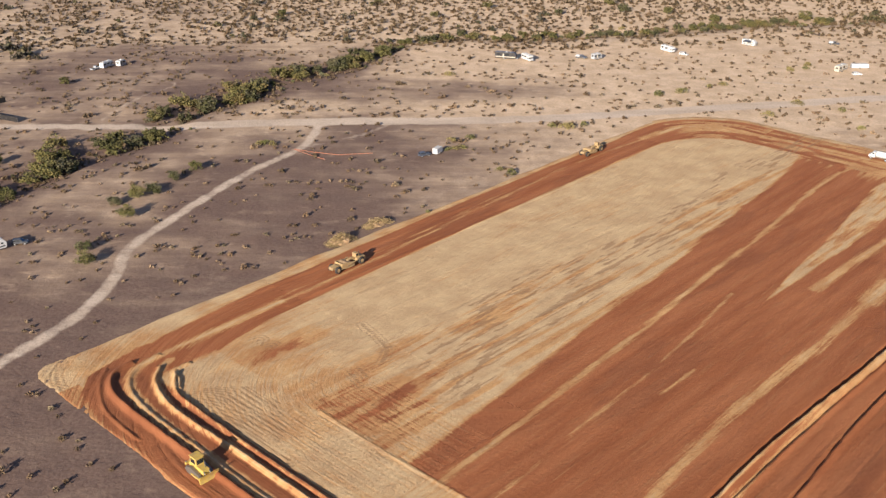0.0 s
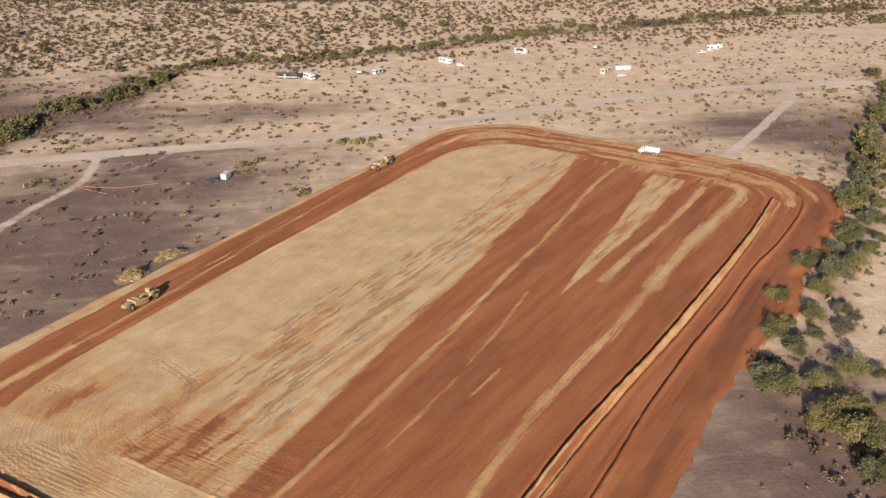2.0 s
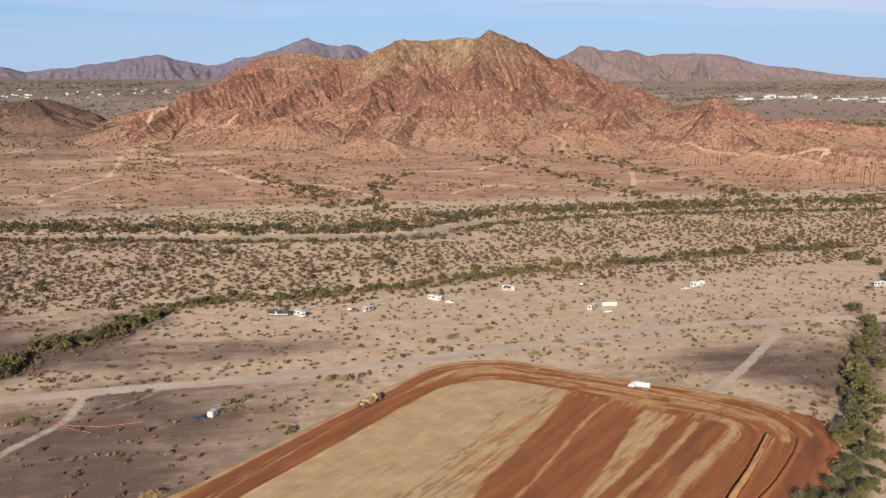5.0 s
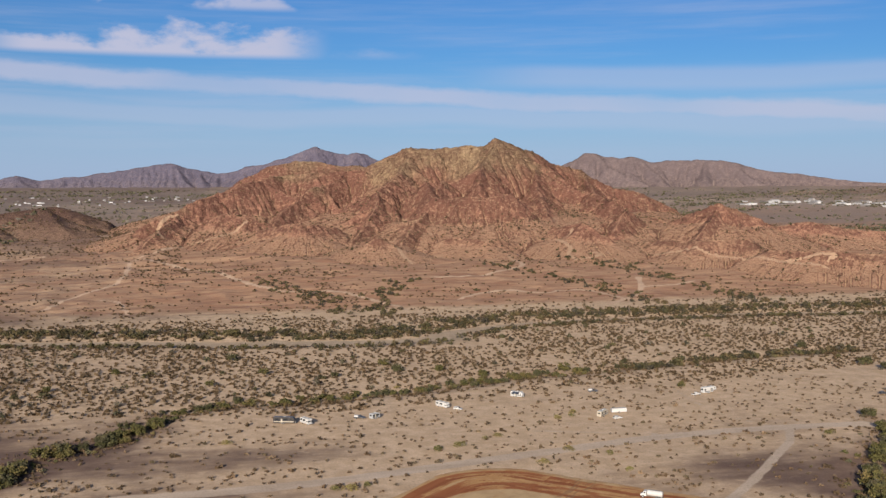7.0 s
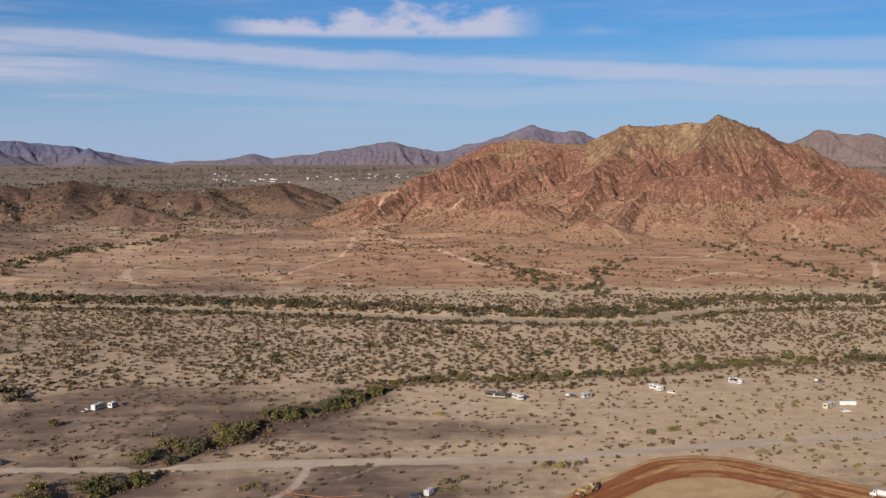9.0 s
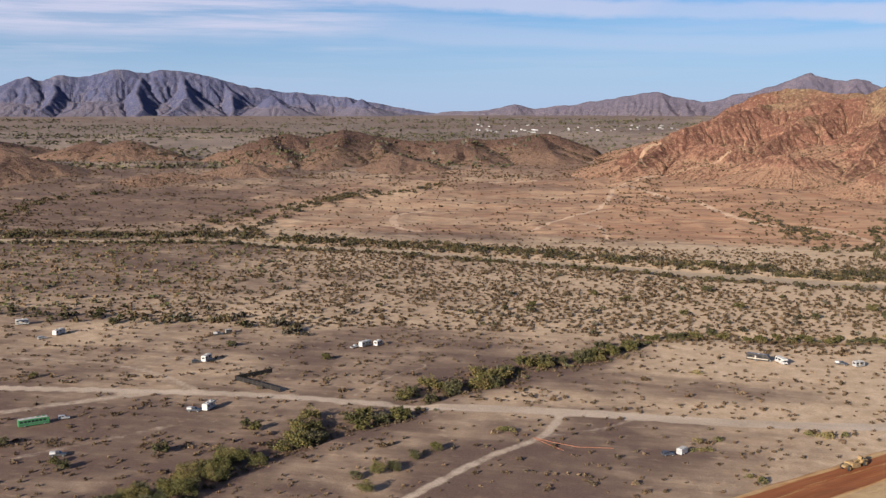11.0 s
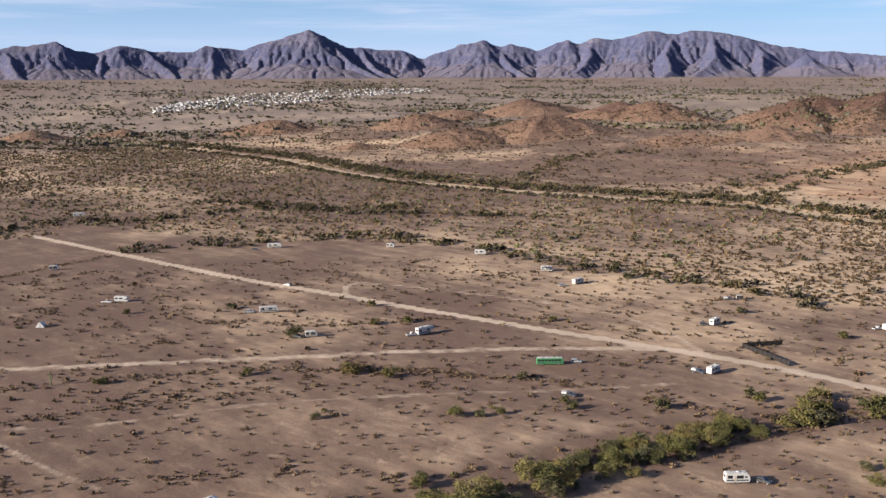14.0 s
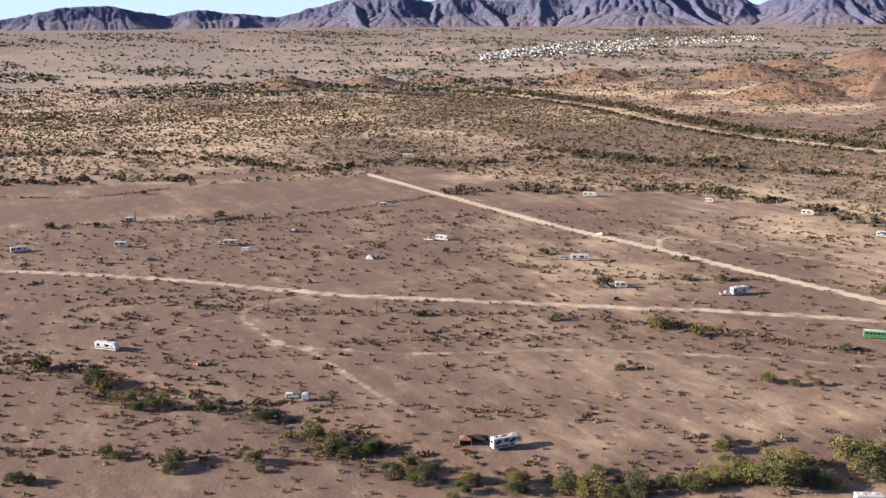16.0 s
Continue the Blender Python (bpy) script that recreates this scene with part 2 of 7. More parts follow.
def graded_material():
    """Bulldozed red earth: tan where the dry crust is left, streaked along the machines' way."""
    m = Mat("graded_red_earth", 0.9, 0, 0.15)
    tan, damp, rut = m.mask("cover")[:3]
    way = lambda a, b: m.coords((1 / a, 1 / b, 1), attribute="flow")
    streak = m.math("ADD", m.math("MULTIPLY", m.noise(1, 5, 0.62, way(16, 0.9)), 0.6), m.math("MULTIPLY", m.noise(1, 6, 0.75, way(5.0, 0.32)), 0.4))
    wide = m.noise(1, 4, 0.55, way(45, 4.5))
    fine = m.noise(0.7, 5, 0.65)
    patch = m.noise(9, 5, 0.6)
    red = m.mix(m.step(wide, 0.3, 0.7), (0.262, 0.086, 0.034), (0.352, 0.130, 0.055))
    red = m.mix(m.math("MULTIPLY", m.step(streak, 0.5, 0.66), 0.6), red, (0.33, 0.150, 0.066))
    red = m.mix(m.math("MULTIPLY", m.step(damp, 0.2, 1.0), 0.6), red, (0.160, 0.056, 0.028))
    crust = m.mix(m.step(patch, 0.3, 0.7), (0.575, 0.400, 0.222), (0.470, 0.312, 0.168))
    crust = m.mix(m.math("MULTIPLY", m.step(streak, 0.53, 0.68), 0.55), crust, (0.37, 0.220, 0.112))
    edge = m.math("ADD", m.math("MULTIPLY", m.math("SUBTRACT", streak, 0.5), 1.5),
                  m.math("MULTIPLY", m.math("SUBTRACT", fine, 0.5), 0.35))
    level = m.math("ADD", tan, edge)
    c = m.mix(m.step(level, 0.18, 0.50), red, m.mix(m.step(patch, 0.35, 0.65), (0.53, 0.300, 0.128), (0.43, 0.220, 0.092)))
    c = m.mix(m.step(level, 0.48, 0.85), c, crust)
    c = m.mix(m.math("MULTIPLY", m.step(m.math("ADD", rut, m.math("SUBTRACT", streak, 0.5)), 0.34, 0.56), 0.6), c, (0.27, 0.155, 0.082))
    m.bump(m.math("ADD", m.math("MULTIPLY", streak, 0.8), m.math("MULTIPLY", fine, 0.5)), 0.7, 0.35)
    return m.colour(c)


def rock_material(name, low, mid_c, high, dark, pale, grain=1.0, speckle=0.6):
    """Bare rock on steep ground, paler soil on the gentle foot, washed gravel in the stream beds, dark varnish and brush as specks."""
    m = Mat(name, 0.92, 0, 0.12)
    height, bed, trail = m.mask("cover")[:3]
    steep = m.mask("zone")[0]
    big, mid, fine = m.noise(130 * grain, 6, 0.6), m.noise(20 * grain, 8, 0.75), m.noise(5.0 * grain, 6, 0.72)
    off = lambda v, k: m.math("MULTIPLY", m.math("SUBTRACT", v, 0.5), k)
    add = lambda *v: functools.reduce(lambda p, q: m.math("ADD", p, q), v)
    rocky = m.step(add(m.math("MULTIPLY", height, 0.9), m.math("MULTIPLY", steep, 0.75), off(big, 1.1), off(mid, 1.1)), 0.10, 1.15)
    c = m.mix(rocky, low, mid_c)
    c = m.mix(m.math("MULTIPLY", m.step(add(height, off(big, 1.6), off(mid, 0.5)), 0.40, 0.72), 0.9), c, high)
    varnish = m.step(add(off(mid, 1.4), off(big, -0.7), m.math("MULTIPLY", steep, 0.35)), 0.10, 0.42)
    c = m.mix(m.math("MULTIPLY", varnish, 0.62), c, dark)
    chute = m.step(add(bed, off(mid, 0.9), off(fine, 0.5)), 0.30, 0.80)
    c = m.mix(m.math("MULTIPLY", chute, 0.75), c, pale)
    dots = m.step(m.spots(5.0 * grain, m.coords((1, 1, 0.6))), 0.16, 0.28, 1.0, 0.0)
    c = m.mix(m.math("MULTIPLY", m.math("MULTIPLY", dots, m.step(big, 0.3, 0.6)), speckle), c, dark)
    c = m.mix(m.math("MULTIPLY", m.step(fine, 0.52, 0.66), speckle), c, dark)
    c = m.mix(m.math("MULTIPLY", m.step(fine, 0.48, 0.36), 0.35), c, pale)
    c = m.mix(m.step(m.math("ADD", trail, off(fine, 0.3)), 0.35, 0.6), c, (0.47, 0.31, 0.205))
    m.bump(m.math("ADD", m.math("MULTIPLY", mid, 0.8), m.math("MULTIPLY", fine, 0.45)), 0.8, 4.0 * grain)
    return m.colour(c)


SOIL = soil_material()
GRADED = graded_material()
RED_ROCK = rock_material("red_rock", (0.405, 0.236, 0.150), (0.278, 0.132, 0.092), (0.288, 0.206, 0.122), (0.098, 0.045, 0.034), (0.51, 0.350, 0.220))
BROWN_ROCK = rock_material("brown_rock", (0.250, 0.155, 0.108), (0.150, 0.086, 0.064), (0.118, 0.067, 0.052), (0.062, 0.038, 0.031), (0.34, 0.240, 0.160))
# western range: distance haze and blue shade are put into the rock's colours
HAZE_BLUE_ROCK = rock_material("hazy_far_rock", (0.180, 0.158, 0.196), (0.128, 0.126, 0.192), (0.164, 0.152, 0.196), (0.056, 0.068, 0.146), (0.245, 0.200, 0.208), 1.5, 0.3)

# ---- the land: one sheet of desert to the horizon ----
ROADS = [  # half width, strength, points
    (1.6, 0.42, [(-990, 318), (-860, 322), (-733, 321)]),
    (2.8, 0.95, [(-733, 321), (-600, 327), (-472, 336), (-388, 347), (-282, 361), (-225, 370), (-174, 377),
                (-120, 379), (-81, 382), (-40, 385), (2, 386), (48, 390), (98, 400), (154, 411), (214, 422), (275, 424), (340, 418), (470, 412)]),
    (3.4, 0.54, [(-222, 368), (-257, 336), (-295, 296), (-332, 250), (-366, 206), (-403, 161), (-469, 100), (-528, 30), (-600, -60)]),
    (1.9, 0.62, [(-45, 385), (-50, 352), (-66, 323), (-82, 283), (-88.5, 262), (-87.5, 243), (-89.5, 224), (-96, 207), (-104, 192), (-120, 165)]),
    (1.6, 0.4, [(-50, 352), (-28, 368), (-16, 386)]),
    (1.9, 0.85, [(275, 424), (262, 402), (246, 385), (214, 352), (186, 326)]),
    (1.8, 0.40, [(-412, 160), (-400, 116), (-356, 114), (-329, 122), (-284, 125), (-262, 128)]),
    (1.6, 0.40, [(-377, 70), (-386, 92), (-393, 111)]),
    (2.2, 0.40, [(-350, 111), (-317, 149), (-290, 206), (-252, 255), (-218, 293), (-190, 330)]),
    (2.2, 0.5, [(-404, 349), (-419, 361), (-420, 374), (-396, 386), (-351, 398), (-289, 410), (-240, 400), (-205, 378)]),
    (1.3, 0.5, [(262, 520), (256, 470), (262, 440), (275, 424)]),
    (1.0, 0.5, [(150, 447), (190, 432), (232, 424)]),
    (1.8, 0.5, [(-1095, 75), (-980, 219), (-870, 318)]),
    (1.6, 0.45, [(-1252, 317), (-1110, 312), (-990, 318)]),
    (1.2, 0.4, [(-330, 330), (-390, 320), (-470, 326), (-560, 330)]),
    (3.6, 1.1, [(-100, 380), (-40, 385), (2, 386), (48, 390), (98, 400), (154, 411), (214, 422), (275, 424), (340, 418), (470, 412)]),
    (1.2, 0.45, [(-135, 388), (-128, 420), (-118, 440), (-130, 452)]),
]
TRAILS = [  # half width, points, on the slopes under the red mountain
    (1.5, [(-86, 1300), (-32, 1212), (20, 1117), (48, 1054), (75, 1022), (97, 1010), (126, 1012), (142, 999), (163, 952), (180, 924)]),
    (1.2, [(-92, 1260), (-90, 1191), (-94, 1107), (-113, 1065), (-136, 1025), (-150, 965)]),
    (1.0, [(-103, 1015), (-85, 995), (-71, 933)]),
    (1.3, [(-87, 1310), (-51, 1387), (2, 1417), (34, 1430)]),
    (1.2, [(247, 957), (275, 982), (308, 990), (346, 974), (364, 981), (393, 982), (407, 953), (413, 911)]),
    (1.5, [(479, 1041), (458, 989), (430, 943), (384, 899)]), (1.2, [(458, 989), (497, 994), (534, 1012)]),
    (1.2, [(375, 1204), (372, 1137), (336, 1103), (287, 1071), (241, 1068)]),
    (1.2, [(618, 1116), (650, 1092), (670, 1049), (702, 1008)]), (1.1, [(670, 1049), (705, 1035), (723, 1023), (711, 1021)]),
    (1.8, [(-295, 1091), (-312, 1046), (-301, 997), (-283, 960), (-256, 947)]),
    (1.6, [(-265, 1342), (-208, 1384)]),
]
RILLS = [curve_points(line) for line in (
    [(-470, 880), (-492, 960), (-492, 1074), (-444, 1125), (-408, 1188), (-351, 1243), (-327, 1333)], [(-700, 860), (-769, 1007), (-793, 1090), (-767, 1148), (-742, 1211)],
    [(-432, 870), (-432, 936), (-443, 1078), (-428, 1178), (-398, 1249)], [(150, 870), (155, 938), (202, 1033), (220, 1064)], [(440, 1190), (480, 1144), (505, 1068), (534, 963), (540, 870)],
    [(49, 1084), (91, 1005), (118, 944), (127, 880)], [(330, 1150), (380, 1060), (420, 960), (430, 880)])]
RIVER = curve_points([(-1600, 900), (-1200, 878), (-1000, 825), (-848, 788), (-764, 782), (-685, 788), (-618, 797), (-559, 811), (-502, 826), (-446, 840), (-400, 843),
                      (-351, 827), (-296, 824), (-244, 818), (-192, 804), (-145, 794), (-102, 783), (-48, 771), (21, 749), (83, 739), (130, 732), (170, 740),
                      (202, 770), (258, 797), (314, 808), (394, 808), (504, 805), (593, 795), (900, 800), (1400, 830)])


def river_half(x):
    """Half the width of the bare river bed along its way."""
    return np.interp(x, [-1200, -900, -764, -685, -560, -446, -400, -350, -244, -145, -55, 20, 125, 170, 258, 400, 600], [4, 5, 8, 11, 10, 6, 4, 8, 7, 5, 10, 11, 14, 11, 6, 4, 5])


WASH_A = curve_points([(-173, 237), (-160, 270), (-146, 306), (-132, 340), (-112, 366), (-106, 392), (-88, 418), (-72, 446), (-55, 464),
                       (-38, 482), (-22, 520), (8, 540), (48, 538), (77, 545), (129, 555), (188, 575), (247, 584), (330, 600), (450, 615)])
WASH_B = curve_points([(-173, 237), (-182, 197), (-193, 157), (-204, 137), (-235, 110), (-259, 99), (-292, 86), (-320, 57), (-350, 47), (-380, 18), (-430, -20)])
WASH_C = curve_points([(330, 420), (305, 381), (278, 365), (262, 350), (230, 310), (196, 264), (166, 233), (138, 200), (126, 176), (124, 160), (122, 135), (118, 100)])
BELT_EDGE = np.array([(-1500, 40), (-820, 55), (-745, 165), (-770, 310), (-715, 386), (-601, 409), (-526, 475), (-449, 508), (-360, 519),
                      (-308, 508), (-234, 506), (-176, 521), (-60, 527), (34, 512), (85, 514), (151, 526), (209, 543), (279, 535), (366, 550), (446, 562), (900, 600)], float)


def belt_edge(x):
    k = np.argsort(BELT_EDGE[:, 0])
    return np.interp(x, BELT_EDGE[k, 0], BELT_EDGE[k, 1])



# the graded field lies in its own axes
FIELD_O, FIELD_TURN = (-91.0, 194.0), 46.5     # its western corner, and the turn of its long side
FU, FV = 287.0, 157.0                          # length and width


def field_xy(u, v):
    a = radians(FIELD_TURN)
    return FIELD_O[0] + u * math.cos(a) + v * math.sin(a), FIELD_O[1] + u * math.sin(a) - v * math.cos(a)


def rounded_distance(u, v):
    """Distance in from the edge of the field; negative outside."""
    cu, cv = FU / 2, FV / 2
    rad = np.where(u > cu, np.where(v > cv, 42.0, 32.0), np.where(v > cv, 20.0, 4.0))
    qx, qy = np.abs(u - cu) - (cu - rad), np.abs(v - cv) - (cv - rad)
    return rad - (np.hypot(np.maximum(qx, 0), np.maximum(qy, 0)) + np.minimum(np.maximum(qx, qy), 0))


def field_depth(x, y):
    """How far inside the graded field's edge a point of the plan lies; negative outside."""
    a = radians(FIELD_TURN)
    dx, dy = x - FIELD_O[0], y - FIELD_O[1]
    return rounded_distance(dx * math.cos(a) + dy * math.sin(a), dx * math.sin(a) - dy * math.cos(a))


def fan(x, y):
    """The rise of the ground toward the hills, and toward the ranges at the horizon."""
    r = np.hypot(x, y)
    z = 22 * smooth(y, 880, 1500) + 10 * smooth(y, 880, 1150) * smooth(x, -260, 50)
    far = np.clip(r - 2600, 0, None)
    return z * smooth(4200 - r, 0, 1500) + 95 * np.minimum(far / 1650, 1) ** 1.3 + 8 * np.clip(far / 1650 - 1, 0, 1)


def land_z(x, y):
    x, y = np.asarray(x, float), np.asarray(y, float)
    r = np.hypot(x, y)
    z = fan(x, y)
    z = z + (fbm(x, y, 60, 4, 3) - 0.5) * 1.0 * smooth(r, 100, 260) + (fbm(x, y, 9, 3, 5) - 0.5) * 0.30
    inside = field_depth(x, y)
    z = z * smooth(-inside, -1, 12) - 0.9 * smooth(inside, 0.5, 4)
    z = z + (ridged(x, y, 120, 4, 9) - 0.5) * 9 * smooth(y, 900, 1300) + (ridged(x, y * 1.6, 34, 4, 10) - 0.6) * 3.2 * smooth(y, 880, 960) * smooth(2000 - y, 0, 300)
    for line, depth, w in ((WASH_A, 1.3, 7), (WASH_B, 1.2, 7), (WASH_C, 1.2, 7), (RIVER, 1.5, 16)):
        z = z - depth * (1 - smooth(curve_distance(x, y, line, w * 2.2), w * 0.4, w * 2))
    return z


def land_masks(x, y):
    """Two colours a point: road, dark pavement, river sand; red soil, litter and far haze, trail."""
    road = np.zeros_like(x)
    for w, s, line in ROADS:
        d = curve_distance(x, y, curve_points(line), w * 4)
        road = np.maximum(road, s * (1 - smooth(d, w * 0.55, w * 1.8)))
    trail = np.zeros_like(x)
    for w, line in TRAILS:
        d = curve_distance(x, y, curve_points(line), w * 6)
        trail = np.maximum(trail, 1.1 * (1 - smooth(d, w * 1.0, w * 3.1)))
    half = river_half(x)
    river = 1 - smooth(curve_distance(x, y, RIVER, 70) * (1 + 1.7 * (fbm(x, y, 46, 4, 31) - 0.5)), half * 0.75, half * 1.5)
    belt = smooth(y - belt_edge(x), -15, 15) * smooth(900 - y, -20, 30)
    wash = np.maximum.reduce([1 - smooth(curve_distance(x, y, w, 40), 6, 26) for w in (WASH_A, WASH_B, WASH_C)])
    r = np.hypot(x, y)
    pave = 0.30 + 1.5 * (fbm(x, y, 130, 4, 41) - 0.46)
    # the darkest pavement lies beside the graded field and across the western camp
    for cx, cy, rx, ry, s in ((-45, 285, 52, 75, 0.95), (-130, 480, 90, 70, 0.12), (-50, 462, 55, 36, 0.4), (-40, 430, 60, 40, 0.2), (60, 438, 70, 16, 0.2), (-85, 165, 60, 60, 1.7), (-125, 250, 60, 80, 0.15), (215, 365, 45, 22, 0.6), (240, 340, 22, 18, 0.5), (100, 140, 45, 45, 1.1),
                              (-330, 250, 110, 90, 0.25), (-430, 170, 150, 90, 0.5), (-310, 50, 150, 80, 0.9), (-350, 385, 70, 22, 0.4), (20, 430, 110, 22, 0.2),
                              (-560, 240, 140, 60, 0.4), (-640, 60, 200, 160, 0.35)):
        pave = pave + s * np.exp(-((x - cx) / rx) ** 2 - ((y - cy) / ry) ** 2)
    for cx, cy, rx, ry, s in ((-255, 222, 75, 55, 0.24), (-190, 160, 45, 70, 0.15), (-260, 60, 90, 60, -0.5), (-350, 20, 120, 60, -0.4), (-270, 300, 60, 25, -0.4), (-200, 320, 70, 60, -0.2), (-120, 260, 40, 50, -0.3), (-350, 345, 60, 25, -0.3), (-310, 210, 70, 40, 0.10), (120, 478, 160, 36, 0.3), (60, 405, 120, 12, 0.5), (150, 395, 60, 14, 0.5)):
        pave = pave - s * np.exp(-((x - cx) / rx) ** 2 - ((y - cy) / ry) ** 2)
    pave = pave + 0.30 * smooth(-x, 100, 260) + 0.4 * smooth(-x, 420, 640) + 0.25 * smooth(-x, -60, 200) * smooth(y, 520, 560) - 0.34 * smooth(x, -60, 40) * smooth(y, 350, 410)
    keep = 1 - belt * (1 - 0.42 * smooth(-x, -40, 200) - 0.38 * smooth(-x, 250, 500))
    pave = pave * keep + 0.35 * wash
    pave = pave - 0.3 * smooth(-x, 800, 1000) - 0.28 * smooth(-x, 150, 350) * smooth(y, 840, 930)
    red = smooth(y, 870, 960) * (0.52 * smooth(x, -900, -300) + 0.48 * smooth(x, -220, 160)) * (1 - 0.6 * smooth(r, 2400, 3400))
    # a little in belt and wash, else haze that grows with distance
    litter_haze = np.clip(belt * 0.10 + wash * 0.12 + 0.85 * smooth(r, 1200, 2400) * np.maximum(smooth(-x, -600, 300), smooth(r, 1700, 2300)) * (0.5 + fbm(x * 0.4, y, 180, 4, 44)), 0, 1)
    foot = smooth(r, 3100, 3800)      # dark gravel slopes under the far ranges
    litter_haze, pave = litter_haze * (1 - 0.2 * foot), pave + 0.8 * foot
    return np.stack([road, np.clip(pave, 0, 1), river], -1), np.stack([red, litter_haze, trail], -1)


def build_ground():
    az = np.radians(np.concatenate([np.arange(-180, -92, 4.0), np.arange(-92, 44, 0.2), np.arange(44, 180.1, 4.0)]))
    rr = np.concatenate([[0.01, 20, 50, 80, 105, 122], 130 * np.exp(np.concatenate([np.arange(0, math.log(860 / 130), 0.0082), np.arange(math.log(860 / 130), math.log(1400 / 130), 0.0042), np.arange(math.log(1400 / 130), math.log(4960 / 130), 0.0105)]))])
    a, r = np.meshgrid(az, rr)
    x, y = r * np.sin(a), r * np.cos(a)
    z = land_z(x.ravel(), y.ravel()).reshape(x.shape)
    cover, zone = land_masks(x.ravel(), y.ravel())
    ob = grid_mesh("ground", x, y, z, SOIL, {"cover": cover, "zone": zone})
    return tagged(ob, "dry tan and brown desert floor with dusty tracks", "ground", kind="structure")


build_ground()


# ---- hills and ranges ----
def place(az, r):
    return r * math.sin(radians(az)), r * math.cos(radians(az))


def ridge_line(rows):
    """rows of azimuth, distance and elevation angle of a crest as seen from the eye -> points x, y, z."""
    return [(*place(az, r), EYE[2] + r * math.tan(radians(el)) - float(fan(*place(az, r)))) for az, r, el in rows]


def raise_ridges(x, y, ridges, spread, power=1.5):
    """Height of the highest ridge's flank at every point."""
    best = np.zeros_like(x)
    for line in ridges:
        line = [np.array(p) for p in line]
        for a, b in zip(line[:-1], line[1:]):
            ab = b - a
            length = math.hypot(ab[0], ab[1])
            t = np.clip(((x - a[0]) * ab[0] + (y - a[1]) * ab[1]) / length ** 2, 0, 1)
            d = np.hypot(x - a[0] - t * ab[0], y - a[1] - t * ab[1])
            top = a[2] + t * ab[2]
            h = top * np.clip(1 - d / (spread * top + 30), 0, 1) ** power
            best = np.maximum(best, h)
    return best


def branch_ridges(ridges, spacing, run, rng, depth=2):
    """Spurs that leave each crest on both sides and fall to the foot, with smaller spurs on them in turn."""
    out = []
    for line in ridges:
        pts = [np.array(p, float) for p in line]
        out.append(pts)
        if depth == 0:
            continue
        left = spacing * rng.uniform(0.2, 0.7)
        side = 1
        for a, b in zip(pts[:-1], pts[1:]):
            length = math.hypot(b[0] - a[0], b[1] - a[1])
            at = left
            while at < length:
                p = a + (b - a) * at / length
                side = -side
                heading = math.atan2(b[1] - a[1], b[0] - a[0]) + side * rng.uniform(0.9, 1.6)
                if p[2] > 5:
                    reach = p[2] * run * rng.uniform(0.7, 1.25)
                    spur, q, bend = [p - np.array((0, 0, 0.03 * p[2]))], p.copy(), rng.uniform(-0.28, 0.28)
                    for k in range(1, 5):
                        heading += bend + rng.uniform(-0.3, 0.3)
                        q = q + np.array((math.cos(heading), math.sin(heading), 0)) * reach / 4
                        spur.append(np.array((q[0], q[1], 0.97 * p[2] * (1 - k / 4.0) ** 1.12)))
                    out.extend(branch_ridges([spur], spacing * 0.52, run * 0.66, rng, depth - 1))
                at += spacing * 0.5 * rng.uniform(0.7, 1.3)
            left = at - length
    return out


def flanks(x, y, lines, slope, toe):
    """Height under straight flanks that fall from every crest."""
    best = np.zeros_like(x)
    for line in lines:
        for a, b in zip(line[:-1], line[1:]):
            fall = slope * (toe + (1 - toe) * min(1.0, max(a[2], b[2]) / 75))      # low spurs have gentle sides
            reach = max(a[2], b[2]) / fall
            near = np.flatnonzero((x > min(a[0], b[0]) - reach) & (x < max(a[0], b[0]) + reach)
                                  & (y > min(a[1], b[1]) - reach) & (y < max(a[1], b[1]) + reach))
            if not len(near):
                continue
            ab, qx, qy = b - a, x[near], y[near]
            t = np.clip(((qx - a[0]) * ab[0] + (qy - a[1]) * ab[1]) / (ab[0] ** 2 + ab[1] ** 2 + 1e-6), 0, 1)
            d = np.hypot(qx - a[0] - t * ab[0], qy - a[1] - t * ab[1])
            h = a[2] + t * ab[2] - d * fall
            best[near] = np.maximum(best[near], h)
    return best


